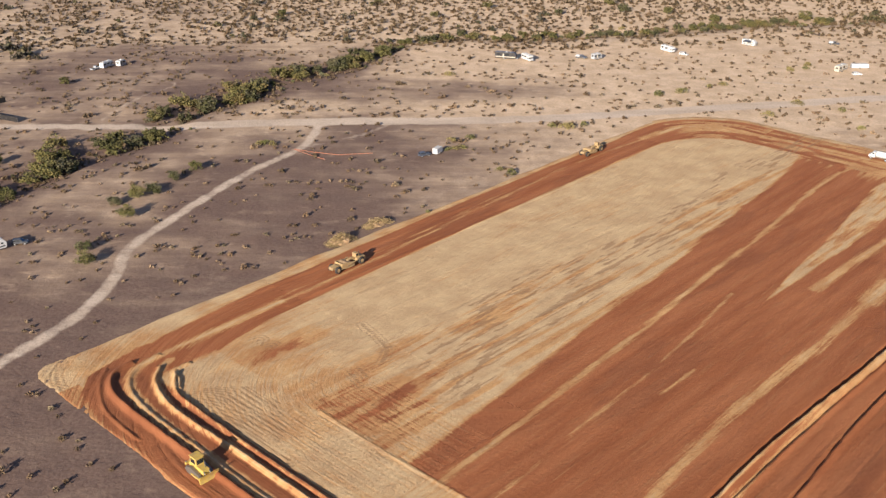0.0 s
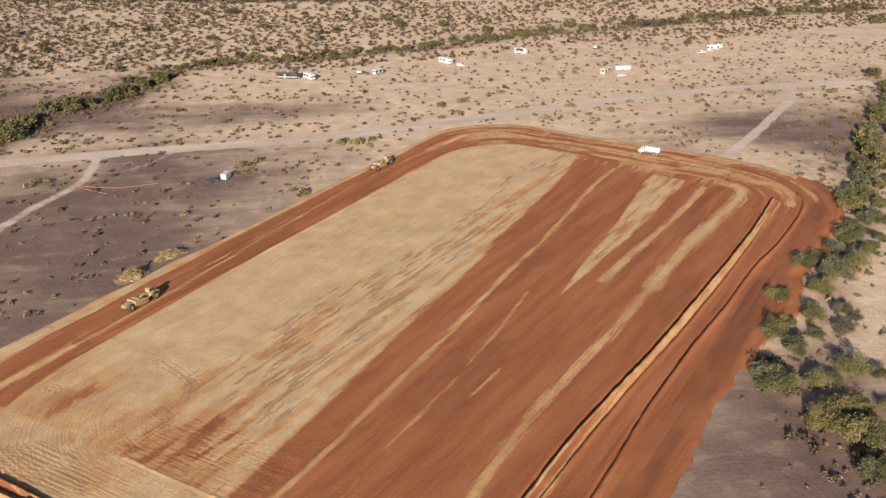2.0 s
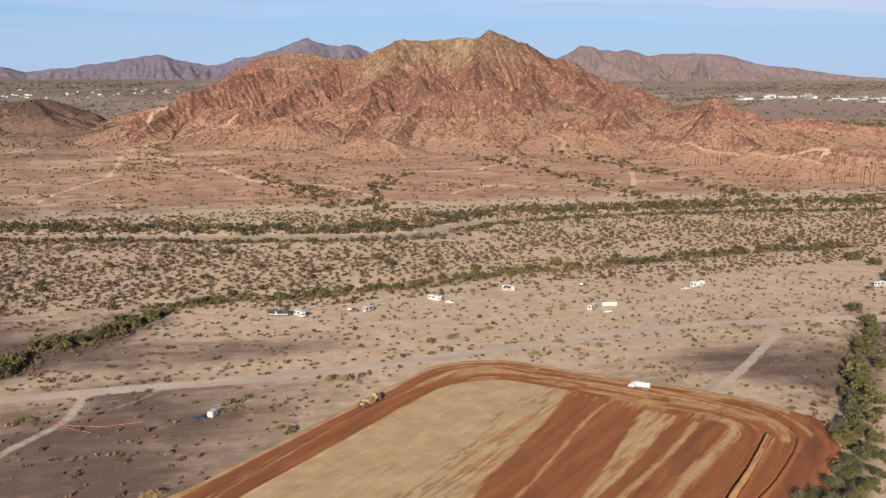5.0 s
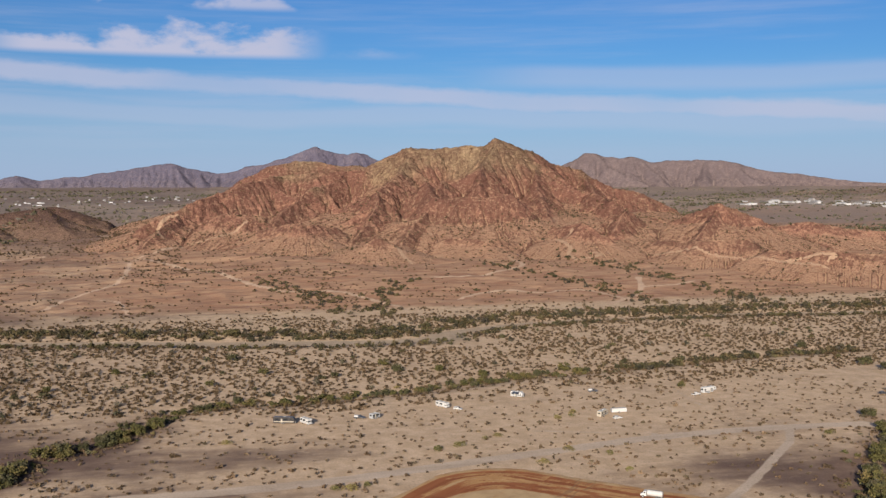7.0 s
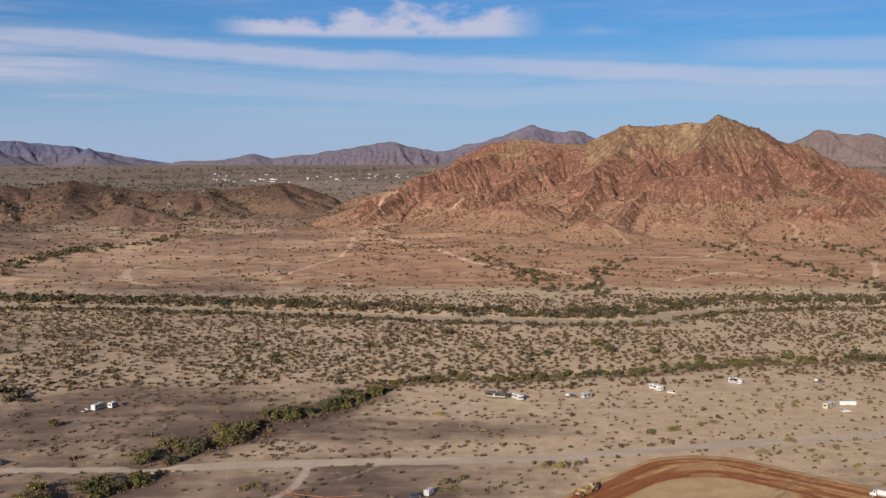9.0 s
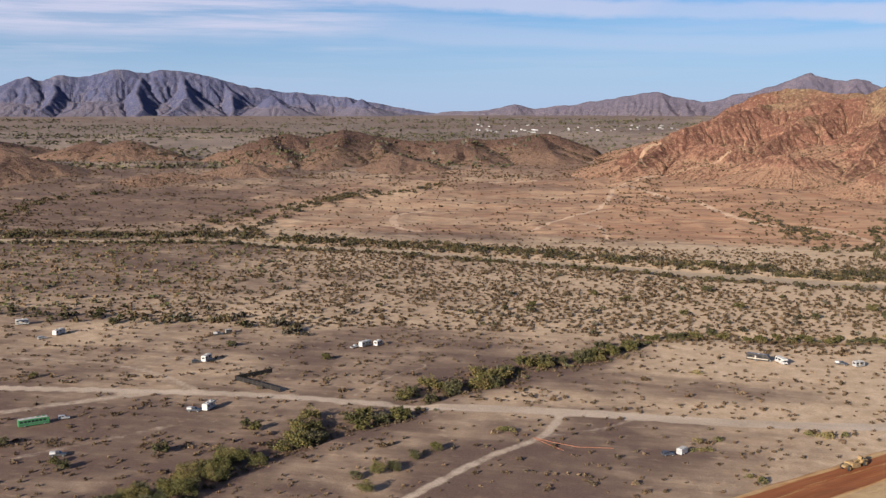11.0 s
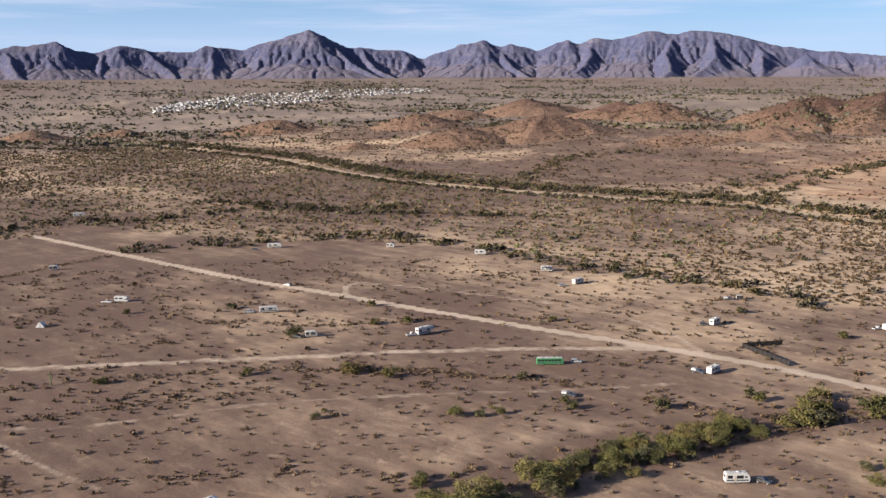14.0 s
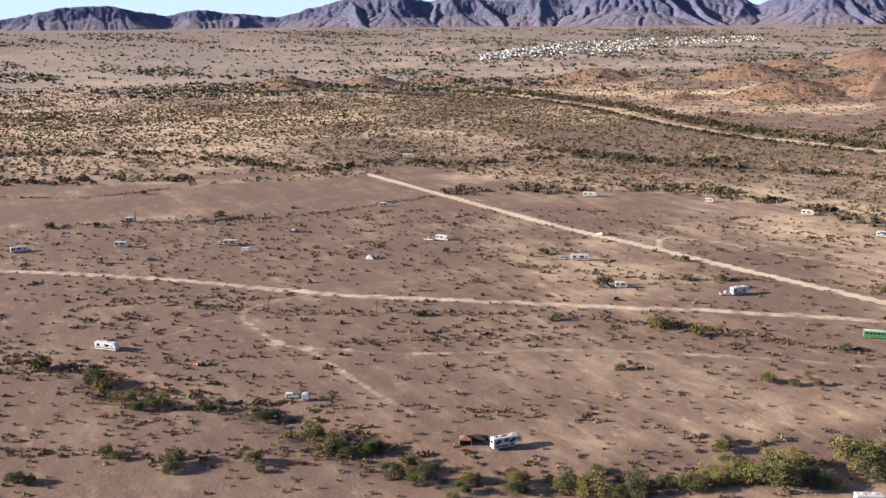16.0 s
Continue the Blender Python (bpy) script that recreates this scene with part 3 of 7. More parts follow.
def erode(z, px, py, passes, strength, drift=0.5):
    """Rain cuts a relief on a sheet: water runs from each cell to its lowest neighbour and wears the bed by its amount and fall."""
    rows, cols = z.shape
    n = rows * cols
    k = np.arange(n).reshape(rows, cols)
    shifts = [(i, j) for i in (-1, 0, 1) for j in (-1, 0, 1) if i or j]
    ways = []
    for i, j in shifts:
        ri, cj = np.clip(np.arange(rows) + i, 0, rows - 1), np.clip(np.arange(cols) + j, 0, cols - 1)
        to = k[np.ix_(ri, cj)]
        ways.append((to, np.maximum(np.hypot(px.ravel()[to] - px, py.ravel()[to] - py), 1e-3)))
    unit = float(np.median(np.stack([d for _, d in ways])))
    edge = np.zeros((rows, cols), bool)
    edge[0], edge[-1], edge[:, 0], edge[:, -1] = True, True, True, True
    area = np.ones(n)
    for turn_no in range(passes):
        for _ in range(10 if turn_no == 0 else 2):          # fill the small hollows
            low = np.minimum.reduce([np.where(to == k, 1e9, z.ravel()[to]) for to, _ in ways])
            z = np.where((z <= low) & ~edge, low + 0.02, z)
        fall, to_cell, far = np.zeros((rows, cols)), k.copy(), np.full((rows, cols), unit)
        for to, d in ways:
            f = (z - z.ravel()[to]) / d
            won = f > fall
            fall, to_cell, far = np.where(won, f, fall), np.where(won, to, to_cell), np.where(won, d, far)
        order = np.argsort(z.ravel())
        heir = to_cell.ravel().tolist()
        water = [1.0] * n
        for c in order[::-1].tolist():
            h = heir[c]
            if h != c:
                water[h] += water[c]
        area = np.array(water)
        wear = (strength * area ** drift * unit / far.ravel()).tolist()
        level = z.ravel().tolist()
        for c in order.tolist():
            w = wear[c]
            level[c] = (level[c] + w * level[heir[c]]) / (1 + w)
        worn = np.array(level).reshape(rows, cols)
        z = np.where(edge, z, worn)
        around = sum(z.ravel()[to] for to, _ in ways) / 8
        z = z + 0.03 * (around - z)
    return z, area.reshape(rows, cols)


RELIEFS = []       # bearing range, distance range and heights of each relief


def top_z(x, y):
    """The land's height, or that of the hill that stands on it."""
    z = land_z(x, y)
    az, r = np.degrees(np.arctan2(x, y)), np.hypot(x, y)
    for (a0, a1), (r0, r1), h in RELIEFS:
        i, j = (r - r0) / (r1 - r0) * (h.shape[0] - 1), (az - a0) / (a1 - a0) * (h.shape[1] - 1)
        on = (i >= 0) & (i < h.shape[0] - 1) & (j >= 0) & (j < h.shape[1] - 1)
        ii, jj = np.clip(i, 0, h.shape[0] - 2).astype(int), np.clip(j, 0, h.shape[1] - 2).astype(int)
        fi, fj = i - ii, j - jj
        v = (h[ii, jj] * (1 - fj) + h[ii, jj + 1] * fj) * (1 - fi) + (h[ii + 1, jj] * (1 - fj) + h[ii + 1, jj + 1] * fj) * fi
        z = np.where(on, np.maximum(z, v), z)
    return z


def build_relief(name, label, az, na, rr, nr, ridges, spread, material, rough, size, top, power=1.5, seed=0, sink=4.0, trails=(),
                 spacing=90.0, run=2.2, slope=0.62, fill=0.95, passes=16, wear=0.08, crag=1.0, toe=0.34):
    rng = random.Random(seed)
    a, r = np.meshgrid(np.radians(np.linspace(*az, na)), np.linspace(*rr, nr))
    x, y = (r * np.sin(a)).ravel(), (r * np.cos(a)).ravel()
    wx = (fbm(x, y, size, 5, seed + 1) - 0.5) * size * 0.42
    wy = (fbm(x, y, size, 5, seed + 2) - 0.5) * size * 0.42
    broad = raise_ridges(x + wx * 0.3, y + wy * 0.3, ridges, spread, power)
    net = flanks(x + wx * 0.55, y + wy * 0.55, branch_ridges(ridges, spacing, run, rng), slope, toe)
    broad = broad * (fill - 0.30 * smooth(broad, 0.06 * top, 0.5 * top) - 0.16 * rough * (1 - ridged(x + wx, y + wy, size, 5, seed + 3, 0.6)))
    over = smooth(net - broad, -0.09 * size * 0.5, 0.09 * size * 0.5)
    h = broad + (net - broad) * over
    h = h + ((fbm(x, y, size * 0.45, 4, seed + 5, 0.55) - 0.5) * size * 0.12 + (fbm(x, y, size * 0.07, 3, seed + 6, 0.6) - 0.5) * size * 0.04) * rough * smooth(h, 1, 0.3 * top)
    rim = np.minimum(np.minimum(r.ravel() - rr[0], rr[1] - r.ravel()), r.ravel() * np.minimum(a.ravel() - radians(az[0]), radians(az[1]) - a.ravel()))
    h = h * smooth(rim, 0, 0.6 * size)
    worn, water = erode(h.reshape(nr, na), x.reshape(nr, na), y.reshape(nr, na), passes, wear)
    step_a, step_r = radians(az[1] - az[0]) / (na - 1) * r, (rr[1] - rr[0]) / (nr - 1)
    gz_r, gz_a = np.gradient(worn)
    steep = np.hypot(gz_r / step_r, gz_a / step_a)
    bed = smooth(np.log(water), math.log(8), math.log(160)).ravel()
    z = worn.ravel()
    # crags stand out of the steep ground, not out of the stream beds
    z = z + (ridged(x + wx * 0.3, y + wy * 0.3, size * 0.10, 4, seed + 7, 0.6) - 0.55) * size * 0.055 * rough * crag * smooth(steep.ravel(), 0.25, 0.8) * (1 - 0.7 * bed)
    shape = np.clip(z / top, 0, 1)
    trail = np.zeros_like(x)
    for w, line in trails:
        trail = np.maximum(trail, 1 - smooth(curve_distance(x, y, curve_points(line), w * 5), w * 0.9, w * 2.6))
    z = fan(x, y) - sink + z * (1 + sink / top)
    RELIEFS.append((az, rr, z.reshape(nr, na)))
    ob = grid_mesh(name, x.reshape(nr, na), y.reshape(nr, na), z.reshape(nr, na), material,
                   {"cover": np.stack([shape, bed, trail], -1), "zone": np.stack([smooth(steep.ravel(), 0.15, 0.75), 0 * bed, 0 * bed], -1)})
    return tagged(ob, label, "mountain" if top > 100 else "hill", kind="structure")


MAIN = [
    ridge_line([(-3.5, 1500, -2.2), (-1.5, 1540, -1.3), (0.1, 1580, -0.75), (2.3, 1650, 0.1), (4.2, 1720, 0.6), (7.8, 1740, 0.75), (9.8, 1740, 1.35), (11.1, 1740, 1.95),
                (12.4, 1760, 2.12), (13.7, 1770, 1.95), (14.7, 1760, 2.1), (16.0, 1750, 2.15), (16.5, 1750, 2.62), (17.6, 1760, 2.2),
                (18.6, 1780, 1.78), (19.9, 1800, 1.05), (21.5, 1820, 0.65), (23.1, 1820, -0.15), (24.9, 1830, -0.5), (26.8, 1830, -1.5)]),
    ridge_line([(2.0, 2000, 0.3), (3.6, 2020, 1.0), (4.8, 2020, 1.32), (6.4, 2020, 1.38), (7.8, 2000, 1.0), (10, 1900, 0.9)]),
    ridge_line([(16.5, 1750, 2.4), (15.9, 1640, 0.9), (15.6, 1540, -0.8), (14.8, 1430, -2.2), (13.5, 1330, -3.3)]),
    ridge_line([(11.8, 1750, 1.8), (11.0, 1640, 0.6), (9.8, 1530, -0.6), (9.0, 1420, -2.2), (8.2, 1330, -3.6)]),
    ridge_line([(7.8, 1740, 0.6), (6.0, 1640, -0.3), (4.5, 1560, -1.2), (3.4, 1460, -2.6), (1.0, 1380, -3.6)]),
    ridge_line([(18.6, 1780, 1.5), (18.9, 1650, 0.0), (19.4, 1560, -1.0), (20.0, 1450, -2.2), (19.5, 1360, -3.4)]),
    ridge_line([(21.5, 1800, 0.4), (22.3, 1650, -0.6), (23.0, 1570, -0.9), (24.0, 1500, -1.5), (23.4, 1400, -2.8)]),
    ridge_line([(26.5, 1560, -1.9), (27.7, 1540, -1.35), (28.9, 1530, -0.95), (30.1, 1530, -1.55), (31.9, 1540, -2.3), (33.9, 1560, -2.05), (36.7, 1600, -2.4), (40, 1640, -2.8)]),
    ridge_line([(13.6, 1600, 0.3), (13.0, 1500, -0.9), (12.0, 1400, -2.2), (11.2, 1290, -3.6)]),
    ridge_line([(28.9, 1530, -1.2), (28.0, 1420, -2.8), (27.4, 1340, -4.0)]),
    ridge_line([(-1.5, 1540, -1.5), (-2.8, 1440, -2.6), (-3.4, 1380, -3.4)]),
    ridge_line([(8.2, 1310, -3.5), (9.6, 1270, -2.9), (10.8, 1250, -3.7)]), ridge_line([(3.2, 1400, -2.4), (5.2, 1370, -2.1), (7.2, 1390, -2.4)]),
    ridge_line([(20.0, 1390, -2.5), (21.6, 1350, -2.2), (23.0, 1330, -2.9)]), ridge_line([(25.6, 1360, -3.1), (28.2, 1310, -3.1), (30.6, 1320, -3.0)]),
    ridge_line([(31.8, 1280, -3.5), (34.5, 1260, -3.5), (38, 1270, -3.6)]), ridge_line([(14.0, 1330, -3.0), (16.0, 1300, -3.1), (17.6, 1330, -3.2)]),
    ridge_line([(12.6, 1560, 0.2), (12.9, 1480, -0.6), (15.4, 1470, -0.7), (17.6, 1490, -0.6)]),
    ridge_line([(0.6, 1500, -1.6), (2.2, 1470, -1.7), (3.4, 1450, -2.2)]), ridge_line([(-5.4, 1300, -4.3), (-3.0, 1280, -4.0), (0.4, 1260, -4.2)]),
]
MAIN_TRAILS = [
    (1.5, [(241, 1331), (238, 1216), (242, 1168), (227, 1069)]), (1.2, [(2, 1417), (34, 1430), (57, 1454)]), (1.4, [(-59, 1424), (-74, 1462), (-59, 1512), (-42, 1526)]),
    (1.5, [(484, 1266), (479, 1258), (460, 1262), (461, 1212), (450, 1187), (451, 1163)]), (1.2, [(451, 1163), (475, 1166), (490, 1177), (477, 1186)]),
    (1.2, [(561, 1171), (587, 1160), (618, 1116), (650, 1092), (670, 1049), (702, 1008)]), (1.1, [(670, 1049), (705, 1035), (723, 1023)]),
]
build_relief("mountain_red", "rugged red and tan rocky desert mountain with gullied slopes", (-9, 42), 760, (1000, 2250), 330, MAIN, 3.0,
             RED_ROCK, 0.9, 120, 190, 1.4, 60, 5, TRAILS + MAIN_TRAILS, spacing=90, run=2.3, slope=0.80, fill=0.86, passes=12, wear=0.030)
HILLS = [
    ridge_line([(-40.0, 2350, -1.84), (-39.3, 2350, -1.62), (-38.6, 2350, -1.40), (-37.7, 2350, -1.57), (-35.8, 2380, -1.90)]),
    ridge_line([(-35.1, 2150, -2.06), (-34.3, 2150, -1.81), (-33.5, 2150, -1.56), (-32.9, 2150, -1.72), (-32.3, 2150, -2.08)]),
    ridge_line([(-32.0, 2140, -2.02), (-31.6, 2130, -1.50), (-30.9, 2140, -1.70), (-30.1, 2150, -2.06), (-29.2, 2150, -2.35)]),
    ridge_line([(-34.5, 2150, -2.20), (-35.5, 2080, -2.45)]),
    ridge_line([(-41.5, 1630, -3.09), (-39.9, 1650, -2.82), (-38.6, 1670, -2.49), (-37.7, 1680, -2.30), (-36.4, 1690, -2.44), (-35.8, 1710, -2.83), (-33.9, 1750, -3.30), (-32.9, 1770, -3.63)]),
    ridge_line([(-37.7, 1680, -2.30), (-38.4, 1600, -3.07), (-39.0, 1530, -3.86)]),
    ridge_line([(-36.4, 1690, -2.44), (-35.8, 1610, -3.41), (-34.8, 1550, -4.01)]),
    ridge_line([(-45.2, 1570, -3.90), (-44.0, 1580, -3.36), (-42.7, 1590, -3.04), (-41.8, 1600, -3.12), (-40.9, 1610, -3.48)]),
    ridge_line([(-50.2, 1560, -4.20), (-48.5, 1570, -3.82), (-47.0, 1580, -3.92), (-45.8, 1590, -4.20)]),
    ridge_line([(-46.3, 1900, -2.51), (-45.1, 1900, -2.16), (-43.9, 1900, -2.42)]),
    ridge_line([(-43.9, 2150, -2.11), (-42.7, 2150, -1.97), (-41.5, 2150, -2.14)]),
    ridge_line([(-25.7, 2000, -2.42), (-24.7, 2000, -1.90), (-23.9, 2000, -1.51), (-22.8, 2020, -1.26), (-21.5, 2020, -1.51), (-20.5, 2030, -1.29), (-19.6, 2030, -1.03), (-18.8, 2030, -1.16), (-18.0, 2040, -1.41), (-15.8, 2040, -1.63), (-14.3, 2040, -1.71), (-12.4, 2050, -1.51), (-10.9, 2050, -1.60), (-9.5, 2050, -1.41), (-8.6, 2050, -1.31), (-7.9, 2050, -1.27), (-6.9, 2050, -1.69)]),
    ridge_line([(-23.9, 2000, -1.51), (-23.1, 1850, -2.22), (-22.8, 1750, -2.80)]),
    ridge_line([(-19.6, 2030, -1.03), (-19.9, 1880, -1.83), (-20.2, 1780, -2.41), (-21.2, 1700, -2.96)]),
    ridge_line([(-18.0, 2040, -1.41), (-17.4, 1880, -2.20), (-16.4, 1760, -2.45)]),
    ridge_line([(-12.4, 2050, -1.51), (-12.1, 1880, -2.17), (-11.8, 1760, -2.72)]),
    ridge_line([(-8.6, 2050, -1.31), (-8.0, 1920, -1.91), (-7.7, 1840, -2.36)]),
    ridge_line([(-26.5, 1560, -3.33), (-25.4, 1580, -2.81), (-24.6, 1580, -2.94), (-23.6, 1580, -3.33)]),
    ridge_line([(-16.9, 1620, -3.03), (-16.3, 1640, -2.51), (-15.5, 1640, -2.76), (-14.7, 1640, -3.13)]),
    ridge_line([(-13.9, 1850, -2.18), (-13.2, 1870, -1.80), (-12.1, 1870, -2.17)]),
    ridge_line([(-31.2, 1500, -3.45), (-29.3, 1520, -3.33), (-27.3, 1520, -3.46)]),
    ridge_line([(-71.3, 1940, -2.97), (-70.7, 1940, -2.81), (-69.6, 1950, -3.01), (-68.2, 1970, -3.41)]),
    ridge_line([(-66.7, 2010, -2.99), (-66.1, 2010, -2.86), (-64.9, 2020, -3.06), (-63.5, 2030, -3.31)]),
    ridge_line([(-54.3, 1950, -2.66), (-53.0, 1950, -2.48), (-51.4, 1960, -2.75)]),
    ridge_line([(-62.8, 2050, -3.11), (-61.4, 2050, -2.91), (-60.0, 2050, -3.10)]),
]
build_relief("hill_brown", "low brown rocky desert hills with smooth flanks", (-76, -4), 600, (1180, 2650), 190, HILLS, 2.0, BROWN_ROCK, 0.6, 75, 50, 1.45, 120, 3, spacing=95, run=3.6, slope=0.36, fill=0.85, passes=8, wear=0.022, crag=0.3, toe=0.55)

FAR_WEST = [ridge_line([(az, 4800, el * 1.05) for az, el in (
    (-97, 0.6), (-90, 0.8), (-85.5, 0.34), (-82.7, 0.9), (-79.8, 1.05), (-77.2, 0.47), (-75.4, 0.8), (-73.3, 0.65), (-72.1, 0.47), (-71.0, 0.46), (-68.2, 1.19), (-66.4, 1.55), (-64.5, 1.74), (-63.5, 1.20), (-62.3, 1.14), (-61.2, 1.50), (-58.9, 1.26), (-57.4, 1.25), (-56.7, 1.56), (-54.5, 1.34), (-52.9, 1.86), (-51.0, 2.35), (-49.4, 1.63), (-48.5, 1.41), (-45.9, 1.33), (-44.6, 0.89), (-43.0, 1.37), (-41.2, 1.91), (-40.2, 1.41), (-39.6, 1.65), (-38.3, 1.27), (-37.1, 1.63), (-36.4, 1.74), (-35.9, 1.52), (-35.0, 1.78), (-33.5, 1.85), (-32.0, 2.22), (-30.3, 2.01), (-29.7, 2.18), (-28.6, 2.10), (-26.6, 1.83),
    (-25.3, 1.5), (-23.5, 1.18), (-21.4, 0.97), (-19.4, 0.85), (-17.1, 0.4), (-14.6, 0.0), (-13, -0.2))]),
    ridge_line([(-24.6, 4560, 0.2), (-23.4, 4560, 1.0), (-22.2, 4560, 0.1)]), ridge_line([(-19.4, 4560, 0.1), (-18.4, 4560, 0.82), (-17.3, 4560, 0.0)])]
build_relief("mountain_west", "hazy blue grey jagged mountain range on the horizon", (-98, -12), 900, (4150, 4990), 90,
             FAR_WEST, 2.3, HAZE_BLUE_ROCK, 1.0, 210, 300, 1.45, 200, 6, spacing=190, run=2.4, slope=0.70, fill=0.9, passes=10, wear=0.035)
# northern range: the pale violet of distance haze is mixed into its colours
HAZE_VIOLET_ROCK = rock_material("hazy_violet_rock", (0.200, 0.165, 0.190), (0.150, 0.128, 0.164), (0.170, 0.142, 0.170), (0.085, 0.078, 0.115), (0.25, 0.20, 0.21))
FAR_NORTH = [ridge_line([(az, 4750, el * 1.04) for az, el in (
    (-15, 0.05), (-11.7, 0.1), (-9.8, 0.5), (-8.7, 0.23), (-6.4, 0.52), (-4.05, 0.85), (-2.0, 1.12), (-0.4, 0.78), (0.8, 0.6), (2.7, 1.02), (4.6, 1.42), (6.2, 2.02), (7.5, 1.6), (8.5, 1.76), (9.4, 1.36), (12, 0.9), (16, 0.5))])]
build_relief("mountain_north", "hazy pale violet mountain range far across the valley", (-15, 16), 320, (4380, 4990), 64,
             FAR_NORTH, 1.6, HAZE_VIOLET_ROCK, 1.2, 150, 240, 1.15, 240, 6, spacing=95, run=2.2, slope=0.75, fill=0.9, passes=9, wear=0.05)
FAR_EAST = [ridge_line([(az, 4500, el * 1.05) for az, el in (
    (15, 0.2), (18, 0.5), (20.2, 0.97), (21.8, 1.66), (23.0, 1.38), (24.3, 1.48), (25.5, 1.1), (27.1, 1.3), (29.2, 1.18), (31.3, 0.7), (33.3, 0.48), (36.6, 0.06), (41, -0.2), (45, 0.2))])]
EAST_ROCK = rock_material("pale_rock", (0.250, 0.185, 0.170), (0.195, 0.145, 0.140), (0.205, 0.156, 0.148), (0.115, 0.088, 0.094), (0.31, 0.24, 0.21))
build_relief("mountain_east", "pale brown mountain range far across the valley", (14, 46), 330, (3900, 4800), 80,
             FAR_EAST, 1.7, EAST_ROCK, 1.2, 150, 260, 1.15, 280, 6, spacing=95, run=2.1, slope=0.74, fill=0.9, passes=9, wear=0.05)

# ---- the graded field: a rounded rectangle of red earth with tan crust left in strips ----
STRIPS = [  # strength, half width at each point, points (u, v) of the tan strips left between the cuts
    (0.75, 0.9, [(256, 79), (234, 79.5), (202, 82.9), (174, 85.6), (147, 86.8), (114, 90), (86, 91.5), (66, 93), (30, 95)]),
    (0.55, 0.6, [(145, 96.9), (120, 100), (93, 102.5), (67, 103.6), (35, 106)]),
    (0.55, 0.6, [(104, 109.3), (90, 108.9)]),
    (0.85, 1.3, [(252, 113.8), (230, 114.2), (212, 114), (185, 112.5), (162, 111.9)]),
    (1.0, 2.2, [(260, 119), (258, 125), (247, 127.6), (225, 126.3), (192, 124.6), (165, 124.8)]),
    (0.75, 1.4, [(165, 124.8), (142, 125.3), (123, 125), (103, 124), (77, 125), (40, 128)]),
    (0.85, 0.6, [(252, 140.4), (200, 140.6), (150, 139.6), (108, 138), (66, 138.2), (20, 138)]),
    (0.9, 1.6, [(268, 128), (267, 136), (260, 142), (250, 144)]),
    (0.55, 0.8, [(30, 16), (51, 14.2), (80, 13.3), (103, 12.2), (130, 10), (160, 8.2), (192, 6.8), (225, 7.5), (250, 10)]),
    (0.45, 0.6, [(60, 11.5), (103, 9.8), (160, 6.2)]),
    (0.9, 1.6, [(240, 8), (262, 11), (270, 20), (274, 40), (276, 62), (276, 85), (274, 115), (268, 132)]),
    (0.7, 1.0, [(262, 5), (276, 16), (281, 40), (282, 70), (280, 110)]), (0.6, 0.8, [(255, 18), (266, 30), (269, 60), (268, 100)]),
    (0.95, 1.2, [(60, 13.4), (42, 14), (23.4, 14.4), (15.2, 16.5), (10.6, 23.1), (8.9, 33.5), (8.6, 43), (8.4, 57), (8.2, 68), (8.2, 120)]),
    (0.9, 1.0, [(24, 18), (20.4, 19.6), (16.2, 24.2), (13.4, 33.3), (12.9, 43.2), (13.1, 53), (13.4, 64), (13.4, 120)]),
    (0.5, 0.8, [(20, 25.4), (17, 31.5), (16.3, 40), (16, 50), (15.9, 60), (15.9, 120)]),
]
WINDROWS = [  # height, half width, points: banks of loose earth pushed up by the blade
    (1.3, 0.8, [(252, 138.1), (225, 139.2), (200, 139.4), (150, 138.6), (125, 137.9), (107, 136.7), (83, 135.8), (64, 136), (20, 136)]),
    (0.6, 0.5, [(250, 140.3), (200, 141.4), (150, 140.8), (107, 139), (64, 138.4), (20, 138.4)]),
    (0.7, 0.55, [(262, 143.8), (249, 148.4), (216, 148.6), (191, 146.6), (162, 146.4), (140, 145.5), (107, 145.4), (88, 146.2), (71, 146.8), (20, 147)]),
    (0.85, 0.8, [(17, 13), (11.4, 14.6), (7.6, 20.5), (6.5, 29.5), (6.4, 39), (6.2, 54), (6.2, 72), (6.2, 120)]),
    (0.35, 0.8, [(23.4, 14.4), (15.2, 16.5), (10.6, 23.1), (8.9, 33.5), (8.6, 43), (8.4, 57), (8.2, 68), (8.2, 120)]),
    (0.75, 0.65, [(20.4, 19.6), (16.2, 24.2), (13.4, 33.3), (12.9, 43.2), (13.1, 53), (13.4, 64), (13.4, 120)]),
    (0.7, 0.5, [(21, 24.4), (17, 31.5), (16.3, 40), (16, 50), (15.9, 60), (15.9, 120)]),
    (0.5, 0.6, [(26, 22.6), (22, 23.2), (20.6, 27), (18.6, 30)]),
    (0.25, 0.4, [(11.6, 11.2), (7.4, 15.5), (3.8, 22.8), (2.4, 29.2), (2, 40)]),
    (0.14, 0.4, [(34, 60), (33.5, 80), (34, 104), (34, 120)]),
    (0.22, 0.5, [(60, 16.5), (123, 16.4), (179, 16.8), (229, 14.5)]),
]
